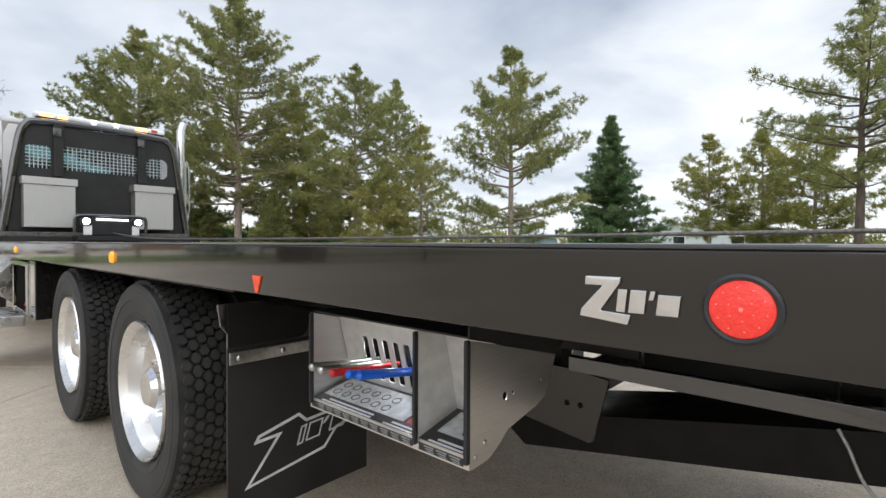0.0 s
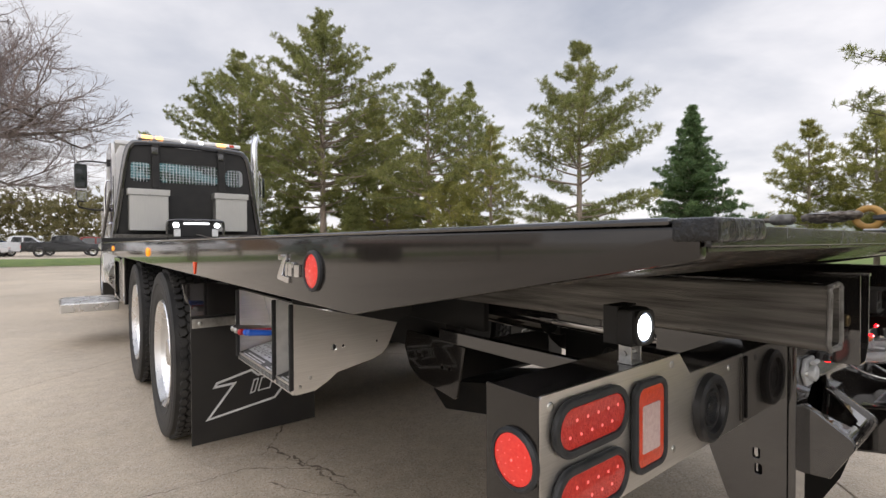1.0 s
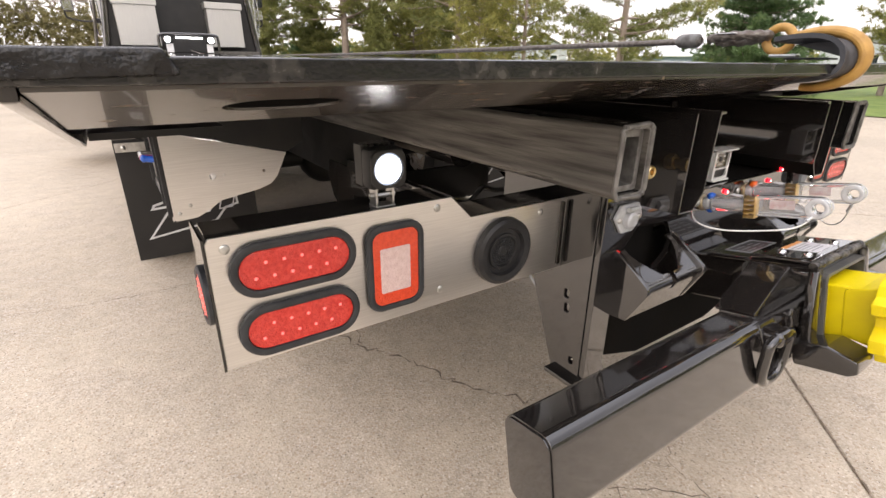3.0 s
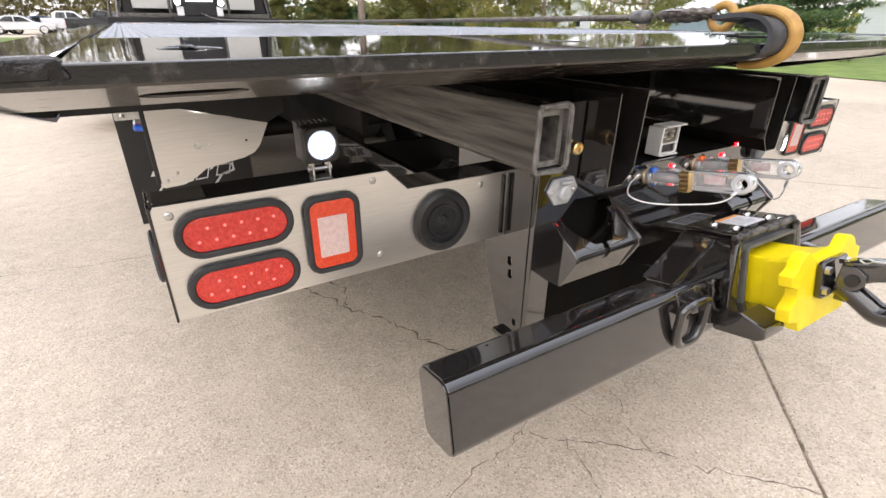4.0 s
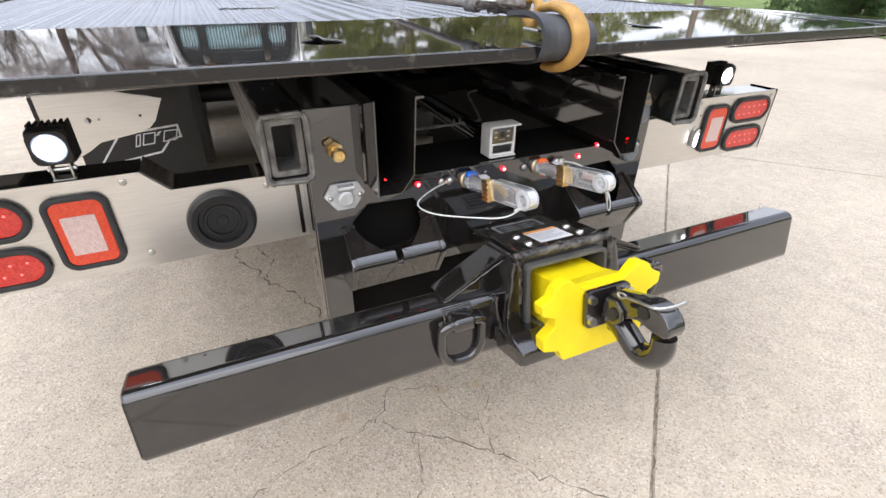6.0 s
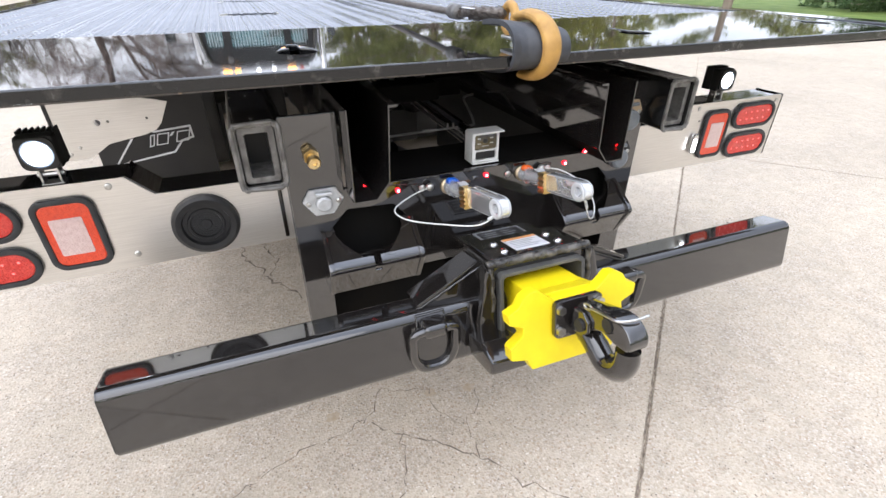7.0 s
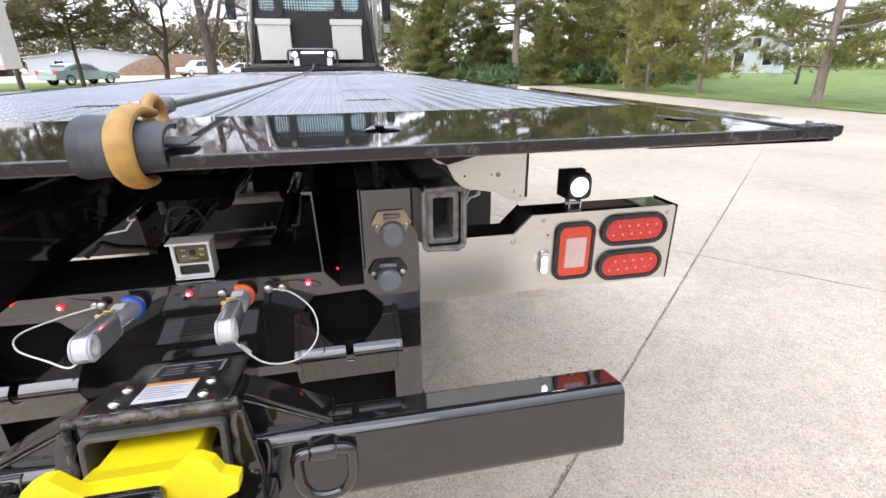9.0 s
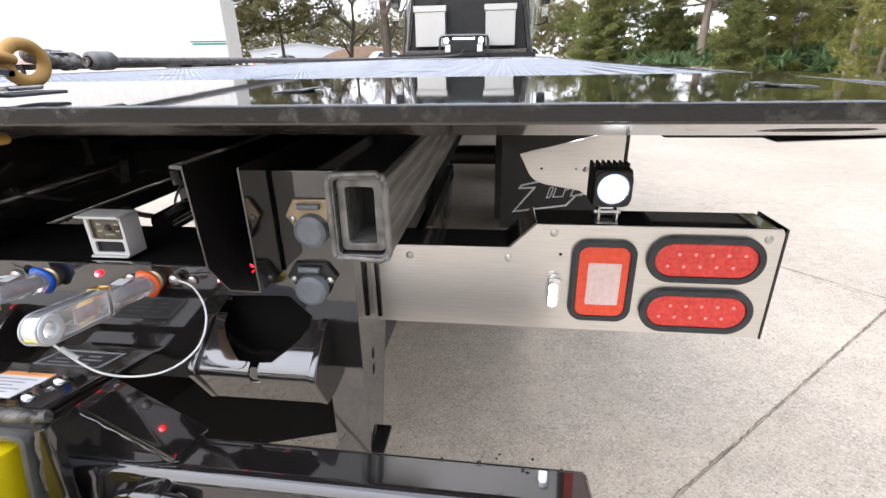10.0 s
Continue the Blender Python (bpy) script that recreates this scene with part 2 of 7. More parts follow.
RED_PRINT = material("red_print", (0.55, 0.10, 0.09), 0.5)
ORANGE_PRINT = material("orange_print", (0.80, 0.36, 0.12), 0.5)
# near-black without sheen: the shade of recesses is put into the colour
SHADE_BLACK = material("painted_shade_black", (0.010, 0.010, 0.010), 0.9, 0, (0.012, 0.011, 0.010), 10, bump=0.1, spec=0.03)
WIRE = material("galvanised_wire_rope", (0.22, 0.20, 0.18), 0.45, 0.7, (0.12, 0.10, 0.085), 80, bump=0.5, bump_scale=160)
WHITE_WIRE = material("plastic_coated_wire", (0.72, 0.72, 0.70), 0.35)
CAB_WHITE = material("white_cab_paint", (0.72, 0.72, 0.72), 0.22, 0, (0.66, 0.66, 0.66), 4, coat=0.5)
CAB_PURPLE = material("dark_violet_stripe", (0.05, 0.03, 0.10), 0.2, 0, (0.04, 0.025, 0.08), 4, coat=0.5)
GLASS_DARK = material("dark_window_glass", (0.02, 0.025, 0.028), 0.04, 0, coat=1.0)
ROPE_TAN = material("tan_cloth_bundle", (0.42, 0.34, 0.22), 0.8, 0, (0.3, 0.24, 0.15), 30, bump=0.3)


def concrete_material():
    m = bpy.data.materials.new("exposed_aggregate_concrete")
    m.use_nodes = True
    nt = m.node_tree
    N, L = nt.nodes.new, nt.links.new
    p = nt.nodes["Principled BSDF"]
    tc = N("ShaderNodeTexCoord")
    geo = N("ShaderNodeNewGeometry")
    # pebbles at two sizes
    cols = []
    for sc in (135.0, 300.0):
        v = N("ShaderNodeTexVoronoi")
        v.inputs["Scale"].default_value = sc
        L(geo.outputs["Position"], v.inputs["Vector"])
        r = N("ShaderNodeValToRGB")
        e = r.color_ramp
        e.interpolation = "LINEAR"
        e.elements[0].position, e.elements[0].color = 0.0, (0.165, 0.12, 0.086, 1)
        e.elements[1].position, e.elements[1].color = 1.0, (0.74, 0.69, 0.62, 1)
        for pos, c in ((0.22, (0.36, 0.292, 0.225, 1)), (0.5, (0.54, 0.455, 0.362, 1)), (0.82, (0.595, 0.51, 0.418, 1))):
            x = e.elements.new(pos)
            x.color = c
        s = N("ShaderNodeSeparateColor")
        L(v.outputs["Color"], s.inputs[0])
        L(s.outputs[0], r.inputs[0])
        cols.append((v, r))
    mx = N("ShaderNodeMix")
    mx.data_type = "RGBA"
    mx.inputs["Factor"].default_value = 0.45
    L(cols[0][1].outputs[0], mx.inputs["A"])
    L(cols[1][1].outputs[0], mx.inputs["B"])
    # mortar between pebbles, broad stains
    big, mid = N("ShaderNodeTexNoise"), N("ShaderNodeTexNoise")
    big.inputs["Scale"].default_value, big.inputs["Detail"].default_value = 0.55, 5
    mid.inputs["Scale"].default_value, mid.inputs["Detail"].default_value = 4.2, 6
    for n in (big, mid):
        L(geo.outputs["Position"], n.inputs["Vector"])
    mort = N("ShaderNodeMix")
    mort.data_type = "RGBA"
    mort.inputs["B"].default_value = (0.562, 0.478, 0.362, 1)
    mr = N("ShaderNodeMapRange")
    mr.inputs["From Min"].default_value, mr.inputs["From Max"].default_value = 0.35, 0.7
    mr.inputs["To Min"].default_value, mr.inputs["To Max"].default_value = 0.34, 0.72
    L(mid.outputs[0], mr.inputs["Value"])
    L(mr.outputs[0], mort.inputs["Factor"])
    L(mx.outputs["Result"], mort.inputs["A"])
    st = N("ShaderNodeMapRange")
    st.inputs["From Min"].default_value, st.inputs["From Max"].default_value = 0.3, 0.72
    st.inputs["To Min"].default_value, st.inputs["To Max"].default_value = 0.84, 1.12
    L(big.outputs[0], st.inputs["Value"])
    info = N("ShaderNodeObjectInfo")
    rr = N("ShaderNodeMapRange")
    rr.inputs["To Min"].default_value, rr.inputs["To Max"].default_value = 0.93, 1.06
    L(info.outputs["Random"], rr.inputs["Value"])
    mul = N("ShaderNodeMath")
    mul.operation = "MULTIPLY"
    sm = N("ShaderNodeTexNoise")
    sm.inputs["Scale"].default_value, sm.inputs["Detail"].default_value = 11.0, 5
    L(geo.outputs["Position"], sm.inputs["Vector"])
    sr = N("ShaderNodeMapRange")
    sr.inputs["From Min"].default_value, sr.inputs["From Max"].default_value = 0.3, 0.7
    sr.inputs["To Min"].default_value, sr.inputs["To Max"].default_value = 0.90, 1.07
    L(sm.outputs[0], sr.inputs["Value"])
    patch = N("ShaderNodeMath")
    patch.operation = "MULTIPLY"
    L(st.outputs[0], patch.inputs[0])
    L(sr.outputs[0], patch.inputs[1])
    L(patch.outputs[0], mul.inputs[0])
    L(rr.outputs[0], mul.inputs[1])
    # scattered dark pits and pale chips
    pit = N("ShaderNodeTexVoronoi")
    pit.inputs["Scale"].default_value = 150.0
    L(geo.outputs["Position"], pit.inputs["Vector"])
    ps = N("ShaderNodeSeparateColor")
    L(pit.outputs["Color"], ps.inputs[0])
    last = mort.outputs["Result"]
    for chan, edge, reach, tone in ((0, 0.055, 0.36, (0.17, 0.135, 0.105, 1)), (1, 0.05, 0.42, (0.70, 0.64, 0.56, 1)), (2, 0.07, 0.6, (0.43, 0.335, 0.245, 1))):
        pick, near, both = N("ShaderNodeMath"), N("ShaderNodeMath"), N("ShaderNodeMath")
        pick.operation, pick.inputs[1].default_value = "LESS_THAN", edge
        near.operation, near.inputs[1].default_value = "LESS_THAN", reach
        both.operation = "MULTIPLY"
        L(ps.outputs[chan], pick.inputs[0])
        L(pit.outputs["Distance"], near.inputs[0])
        L(pick.outputs[0], both.inputs[0])
        L(near.outputs[0], both.inputs[1])
        pm = N("ShaderNodeMix")
        pm.data_type = "RGBA"
        pm.inputs["B"].default_value = tone
        L(both.outputs[0], pm.inputs["Factor"])
        L(last, pm.inputs["A"])
        last = pm.outputs["Result"]
    sc = N("ShaderNodeVectorMath")
    sc.operation = "SCALE"
    L(last, sc.inputs[0])
    L(mul.outputs[0], sc.inputs["Scale"])
    L(sc.outputs[0], p.inputs["Base Color"])
    p.inputs["Roughness"].default_value = 0.82
    b = N("ShaderNodeBump")
    b.inputs["Strength"].default_value, b.inputs["Distance"].default_value = 0.40, 0.004
    L(cols[0][0].outputs["Distance"], b.inputs["Height"])
    L(b.outputs[0], p.inputs["Normal"])
    return m


CONCRETE = concrete_material()
JOINT_DIRT = material("earth_in_the_joint", (0.16, 0.125, 0.095), 0.9, 0, (0.34, 0.27, 0.20), 45, bump=0.3)
CRACK = material("open_crack_dirt", (0.125, 0.10, 0.077), 0.9, 0, (0.28, 0.225, 0.172), 30, bump=0.3)
STAIN = material("rust_stain", (0.42, 0.32, 0.21), 0.8, 0, (0.50, 0.41, 0.31), 40, bump=0.2)
GRASS = material("mown_grass", (0.115, 0.185, 0.035), 0.8, 0, (0.215, 0.275, 0.065), 1.5, 8, bump=0.6, bump_scale=40)
DIRT = material("bare_earth", (0.14, 0.085, 0.05), 0.9, 0, (0.20, 0.13, 0.08), 2, 6, bump=0.5, bump_scale=10)
BARK = material("pine_bark", (0.24, 0.19, 0.155), 0.9, 0, (0.36, 0.30, 0.255), 9, 6, bump=0.8, bump_scale=25, stretch=(1, 1, 0.3))
BARK_DARK = material("dark_bark", (0.085, 0.065, 0.055), 0.9, 0, (0.13, 0.10, 0.085), 9, 6, bump=0.8, bump_scale=25, stretch=(1, 1, 0.3))
TWIG = material("bare_twigs", (0.17, 0.135, 0.13), 0.9, 0, (0.30, 0.25, 0.23), 3)


def leaf_material(name, a, b, c):
    m = material(name, a, 0.6)
    nt = m.node_tree
    N, L = nt.nodes.new, nt.links.new
    p = nt.nodes["Principled BSDF"]
    g, r = N("ShaderNodeNewGeometry"), N("ShaderNodeValToRGB")
    r.color_ramp.elements[0].color, r.color_ramp.elements[1].color = (*a, 1), (*c, 1)
    e = r.color_ramp.elements.new(0.55)
    e.color = (*b, 1)
    n = N("ShaderNodeTexNoise")
    n.inputs["Scale"].default_value = 0.5
    L(g.outputs["Position"], n.inputs["Vector"])
    ad, sc = N("ShaderNodeMath"), N("ShaderNodeMath")
    sc.operation, sc.inputs[1].default_value = "MULTIPLY", 0.55
    L(g.outputs["Random Per Island"], sc.inputs[0])
    ad.operation = "ADD"
    L(sc.outputs[0], ad.inputs[0])
    sub = N("ShaderNodeMath")
    sub.operation, sub.inputs[1].default_value = "SUBTRACT", 0.22
    L(n.outputs[0], sub.inputs[0])
    L(sub.outputs[0], ad.inputs[1])
    L(ad.outputs[0], r.inputs[0])
    L(r.outputs[0], p.inputs["Base Color"])
    tl_, ms = N("ShaderNodeBsdfTranslucent"), N("ShaderNodeMixShader")
    ms.inputs[0].default_value = 0.45
    L(r.outputs[0], tl_.inputs[0])
    L(p.outputs[0], ms.inputs[1])
    L(tl_.outputs[0], ms.inputs[2])
    L(ms.outputs[0], nt.nodes["Material Output"].inputs[0])
    return m


NEEDLE = leaf_material("pine_needles", (0.11, 0.140, 0.052), (0.25, 0.27, 0.095), (0.42, 0.41, 0.16))
NEEDLE_YELLOW = leaf_material("yellow_green_needles", (0.16, 0.18, 0.055), (0.33, 0.325, 0.10), (0.48, 0.44, 0.15))
NEEDLE_DARK = leaf_material("spruce_needles", (0.07, 0.135, 0.062), (0.15, 0.235, 0.105), (0.27, 0.36, 0.16))
NEEDLE_BROWN = leaf_material("brownish_needles", (0.11, 0.105, 0.048), (0.21, 0.19, 0.085), (0.31, 0.27, 0.12))


# ---- mesh tools ----
def bm_new():
    return bmesh.new()


def put(bm, tmp, m=None):
    me = bpy.data.meshes.new("tmp")
    if m is not None:
        tmp.transform(m)
    tmp.to_mesh(me)
    tmp.free()
    bm.from_mesh(me)
    bpy.data.meshes.remove(me)
    return bm


def box(x0, x1, y0, y1, z0, z1, bevel=0.0, segs=2, bm=None, turn=None):
    t = bm_new()
    bmesh.ops.create_cube(t, size=1.0)
    t.transform(Matrix.LocRotScale(((x0 + x1) / 2, (y0 + y1) / 2, (z0 + z1) / 2), None, (abs(x1 - x0), abs(y1 - y0), abs(z1 - z0))))
    if bevel:
        bmesh.ops.bevel(t, geom=list(t.edges), offset=bevel, segments=segs, affect="EDGES", profile=0.5)
    return put(bm or bm_new(), t, turn)


def place(plane, u, v, w):
    return {"xz": (u, w, v), "yz": (w, u, v), "xy": (u, v, w)}[plane]


def sheet(pts, plane, at, thick, holes=(), bevel=0.0, bm=None, m=None):
    """A plate with holes, cut from an outline."""
    t = bm_new()
    edges = []
    for loop in (pts, *holes):
        vs = [t.verts.new(place(plane, u, v, at)) for u, v in loop]
        edges += [t.edges.new((vs[i], vs[(i + 1) % len(vs)])) for i in range(len(vs))]
    bmesh.ops.triangle_fill(t, use_beauty=True, use_dissolve=False, edges=edges)
    ext = bmesh.ops.extrude_face_region(t, geom=list(t.faces))
    d = Vector(place(plane, 0, 0, thick))
    bmesh.ops.translate(t, vec=d, verts=[g for g in ext["geom"] if isinstance(g, bmesh.types.BMVert)])
    bmesh.ops.recalc_face_normals(t, faces=list(t.faces))
    if bevel:
        es = [e for e in t.edges if len(e.link_faces) == 2 and e.calc_face_angle(0) > 0.6]
        bmesh.ops.bevel(t, geom=es, offset=bevel, segments=2, affect="EDGES", profile=0.5)
    return put(bm or bm_new(), t, m)


def disc(cu, cv, r, n=20, ru=None, a0=0.0):
    return [(cu + r * math.cos(a0 + 2 * math.pi * i / n), cv + (ru or r) * math.sin(a0 + 2 * math.pi * i / n)) for i in range(n)]


def rrect(cu, cv, w, h, r, n=6):
    out = []
    for sx, sy, a in ((1, 1, 0), (-1, 1, 90), (-1, -1, 180), (1, -1, 270)):
        for i in range(n + 1):
            t = radians(a + 90 * i / n)
            out.append((cu + sx * (w / 2 - r) + r * math.cos(t), cv + sy * (h / 2 - r) + r * math.sin(t)))
    return out


def cyl(p0, p1, r0, r1=None, n=20, bm=None):
    p0, p1 = Vector(p0), Vector(p1)
    t = bm_new()
    bmesh.ops.create_cone(t, cap_ends=True, segments=n, radius1=r0, radius2=r0 if r1 is None else r1, depth=(p1 - p0).length)
    q = (p1 - p0).to_track_quat("Z", "Y").to_matrix().to_4x4()
    return put(bm or bm_new(), t, Matrix.Translation((p0 + p1) / 2) @ q)


def ball(c, r, scale=(1, 1, 1), bm=None, u=16, v=9):
    t = bm_new()
    bmesh.ops.create_uvsphere(t, u_segments=u, v_segments=v, radius=r)
    return put(bm or bm_new(), t, Matrix.LocRotScale(c, None, scale))


def smooth_path(pts, n=6, closed=False):
    """Catmull-Rom points through pts."""
    P = [Vector(p) for p in pts]
    out, k = [], len(P)
    for i in range(k if closed else k - 1):
        a, b, c, d = (P[(i + j) % k] if closed else P[min(max(i + j, 0), k - 1)] for j in (-1, 0, 1, 2))
        for s in range(n):
            t = s / n
            out.append(0.5 * (2 * b + (c - a) * t + (2 * a - 5 * b + 4 * c - d) * t * t + (3 * b - a - 3 * c + d) * t ** 3))
    if not closed:
        out.append(P[-1])
    return out


def tube(pts, r, n=8, closed=False, bm=None, flat=1.0):
    """A round bar along a path; r may be a list."""
    P = [Vector(p) for p in pts]
    k = len(P)
    n = max(n, 14)
    t = bm_new()
    rings = []
    ref = Vector((0, 0, 1))
    for i in range(k):
        d = (P[(i + 1) % k] - P[i - 1]) if closed else (P[min(i + 1, k - 1)] - P[max(i - 1, 0)])
        d.normalize()
        if abs(d.dot(ref)) > 0.97:
            ref = Vector((1, 0, 0)) if abs(d.x) < 0.9 else Vector((0, 1, 0))
        u = d.cross(ref).normalized()
        v = u.cross(d).normalized()
        rr = r[i] if isinstance(r, (list, tuple)) else r
        rings.append([t.verts.new(P[i] + rr * (math.cos(2 * math.pi * j / n) * u + flat * math.sin(2 * math.pi * j / n) * v)) for j in range(n)])
        ref = v
    for i in range(k if closed else k - 1):
        a, b = rings[i], rings[(i + 1) % k]
        for j in range(n):
            t.faces.new((a[j], a[(j + 1) % n], b[(j + 1) % n], b[j]))
    if not closed:
        t.faces.new(list(reversed(rings[0])))
        t.faces.new(rings[-1])
    bmesh.ops.recalc_face_normals(t, faces=list(t.faces))
    return put(bm or bm_new(), t)


def lathe(profile, axis_point, axis="x", n=40, bm=None, caps=False):
    """Turns (radius, along) pairs round an axis."""
    t = bm_new()
    rings = []
    for r, a in profile:
        ring = []
        for j in range(n):
            c, s = r * math.cos(2 * math.pi * j / n), r * math.sin(2 * math.pi * j / n)
            ring.append(t.verts.new({"x": (a, c, s), "y": (c, a, s), "z": (c, s, a)}[axis]))
        rings.append(ring)
    for i in range(len(rings) - 1):
        for j in range(n):
            t.faces.new((rings[i][j], rings[i][(j + 1) % n], rings[i + 1][(j + 1) % n], rings[i + 1][j]))
    for ring in (rings[0], rings[-1]) if caps else ():
        if (ring[0].co - ring[n // 2].co).length > 1e-5:
            t.faces.new(ring)
    bmesh.ops.remove_doubles(t, verts=list(t.verts), dist=1e-6)
    bmesh.ops.recalc_face_normals(t, faces=list(t.faces))
    return put(bm or bm_new(), t, Matrix.Translation(axis_point))


def thing(name, at, label, category, group="", kind=""):
    e = new(name)
    e.location = at
    e.empty_display_size = 0.1
    return tagged(e, label, category, group, kind)


def finish(bm, me, mat, angle=27):
    bm.to_mesh(me)
    bm.free()
    me.materials.append(mat)
    me.shade_smooth()
    me.set_sharp_from_angle(angle=radians(angle))


def part(name, bm, mat, parent, label="", local=False):
    """One mesh object under a thing or a part; the mesh is given in world places unless local."""
    me = bpy.data.meshes.new(name)
    finish(bm, me, mat)
    ob = new(name, me)
    ob.parent = parent
    if parent.type == "EMPTY" and not local:
        ob.location = -parent.location
    crisp(ob)
    return tagged(ob, label)


def crisp(ob):
    """Flat faces stay flat beside their rounded edges."""
    m = ob.modifiers.new("weighted", "WEIGHTED_NORMAL")
    m.keep_sharp, m.weight = True, 80


def solo(name, bm, mat, label, category, group="", kind=""):
    """A thing of one mesh."""
    me = bpy.data.meshes.new(name)
    finish(bm, me, mat)
    ob = new(name, me)
    crisp(ob)
    return tagged(ob, label, category, group, kind)


def raw(name, verts, faces, mat, parent=None, smooth=False):
    """A mesh from arrays."""
    me = bpy.data.meshes.new(name)
    me.from_pydata(verts if isinstance(verts, list) else verts.tolist(), [], faces if isinstance(faces, list) else faces.tolist())
    me.materials.append(mat)
    if smooth:
        me.shade_smooth()
    ob = new(name, me)
    if parent:
        ob.parent = parent
        ob.location = -parent.location
    return ob


def mirror_x(bm):
    for v in bm.verts:
        v.co.x = -v.co.x
    bmesh.ops.reverse_faces(bm, faces=list(bm.faces))
    return bm


# ---- ground ----
def flat(name, pts, z, mat, label, category):
    t = bm_new()
    t.faces.new([t.verts.new((x, y, z)) for x, y in pts])
    bmesh.ops.recalc_face_normals(t, faces=list(t.faces))
    if t.faces[0].normal.z < 0:
        bmesh.ops.reverse_faces(t, faces=list(t.faces))
    bmesh.ops.triangulate(t, faces=list(t.faces))
    return solo(name, t, mat, label, category, kind="structure")


GROUND_Z = -0.008
ground = flat("ground", [(-900, -900), (900, -900), (900, 900), (-900, 900)], GROUND_Z, CONCRETE, "pale weathered paving reaching to the horizon", "ground")
flat("lawn_east", [(13.4, -80), (260, -80), (260, 260), (40, 260), (13.0, 60), (12.8, 16), (13.2, 10)], 0.02, GRASS, "bright mown lawn beside the yard", "lawn")
flat("lawn_north", [(-60, 31.5), (9.5, 29.5), (9.5, 45), (-60, 46)], 0.02, GRASS, "narrow strip of grass before the parking place", "lawn")

# ---- flatbed deck ----
deck = thing("flatbed_deck", (0, 4.2, 0), "long black steel flatbed deck with chequered tread and glossy sides", "truck bed")


def keyhole(cx, cy, r=0.036, w=0.009, reach=0.085):
    """Round opening with a narrow slot running forward."""
    a0 = math.asin(w / r)
    arc = [(cx + r * math.sin(t), cy + r * math.cos(t)) for t in [a0 + (2 * math.pi - 2 * a0) * k / 28 for k in range(29)]]
    return arc + [(cx - w, cy + reach - 0.004), (cx - w + 0.004, cy + reach), (cx + w - 0.004, cy + reach), (cx + w, cy + reach - 0.004)]


SLOT_Y = (0.89, 1.57, 2.33, 3.25, 4.1, 4.95, 5.8, 6.65, 7.5)
slots = [rrect(x, y, 0.145, 0.056, 0.010, 3) for x in (-0.425, 0.425) for y in SLOT_Y]
t = sheet([(-1.185, 0.36), (1.185, 0.36), (1.185, 8.62), (-1.185, 8.62)], "xy", 1.104, 0.011, slots)
part("deck_plate", t, TREAD, deck, "black chequer plate floor")
holes = [keyhole(x, 0.020) for x in (-1.058, -0.398, 0.398, 1.058)]
t = sheet([(-1.185, -0.160), (1.185, -0.160), (1.185, 0.358), (-1.185, 0.358)], "xy", 1.106, 0.013, holes, bevel=0.003)
for v in t.verts:
    v.co.z += (v.co.y + 0.16) * 0.0122 - 0.0050
part("tail_plate", t, MIRROR_BLACK, deck, "smooth mirror-black tail plate with keyholes")
t = box(-1.2755, 1.2755, -0.166, -0.1605, 1.0955, 1.1135, 0.002)
part("tail_edge", t, BLACK_WORN, deck, "scuffed bare tail edge")


def tread_lugs():
    """Raised lozenges in crossing rows."""
    V, F = [], []
    pitch = 0.031
    a, b, h = 0.0145, 0.0052, 0.0020
    row = 0
    y = 0.385
    while y < 8.58:
        x = -1.165 + (pitch / 2 if row % 2 else 0)
        col = 0
        s = pitch * (1.0 if y < 4.2 else 1.5)
        g = 1.0 if y < 4.2 else 1.35
        while x < 1.17:
            if any(abs(y - q) < 0.044 for q in SLOT_Y) and abs(abs(x) - 0.425) < 0.095:
                x += s
                col += 1
                continue
            ang = radians(45 if (col + row) % 2 else -45)
            c, si = math.cos(ang), math.sin(ang)
            i = len(V)
            for u, v, w in ((a, 0, 0), (0, b, 0), (-a, 0, 0), (0, -b, 0), (a * 0.55, 0, h), (-a * 0.55, 0, h)):
                u, v = u * g, v * g
                V.append((x + u * c - v * si, y + u * si + v * c, 1.1148 + w))
            F += [(i, i + 1, i + 4), (i + 1, i + 5, i + 4), (i + 1, i + 2, i + 5), (i + 2, i + 3, i + 5), (i + 3, i + 4, i + 5), (i + 3, i, i + 4)]
            x += s
            col += 1
        y += pitch * (0.5 if y < 4.2 else 0.75)
        row += 1
    ob = raw("tread", V, F, TREAD, deck)
    return tagged(ob, "raised lozenge tread of the deck", kind="stuff")


tread_lugs()

# underside wedge behind the axle, with oval lightening holes
under = [rrect(x, -0.042, 0.122, 0.086, 0.042, 8) for x in (-1.068, 1.068)]
t = sheet([(-1.262, -0.158), (1.262, -0.158), (1.262, 0.11), (-1.262, 0.11)], "xy", 0, 0.003, under)
for v in t.verts:
    v.co.z += 1.092 - (v.co.y + 0.158) * 0.195
# near-black sheet and rings added over the holes to paint their inside dark
part("hole_shade_sheet", box(-1.16, 1.16, -0.125, 0.12, 1.0925, 1.0955), SHADE_BLACK, deck)
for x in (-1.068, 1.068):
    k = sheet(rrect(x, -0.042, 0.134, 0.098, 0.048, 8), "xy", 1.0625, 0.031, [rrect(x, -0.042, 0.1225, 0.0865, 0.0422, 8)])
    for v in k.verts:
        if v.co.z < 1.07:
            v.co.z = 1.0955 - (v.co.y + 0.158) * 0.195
    part("hole_shade_ring", k, SHADE_BLACK, deck)
part("tail_underplate", t, UNDER_GLOSS, deck, "scuffed sloping plate under the tail")
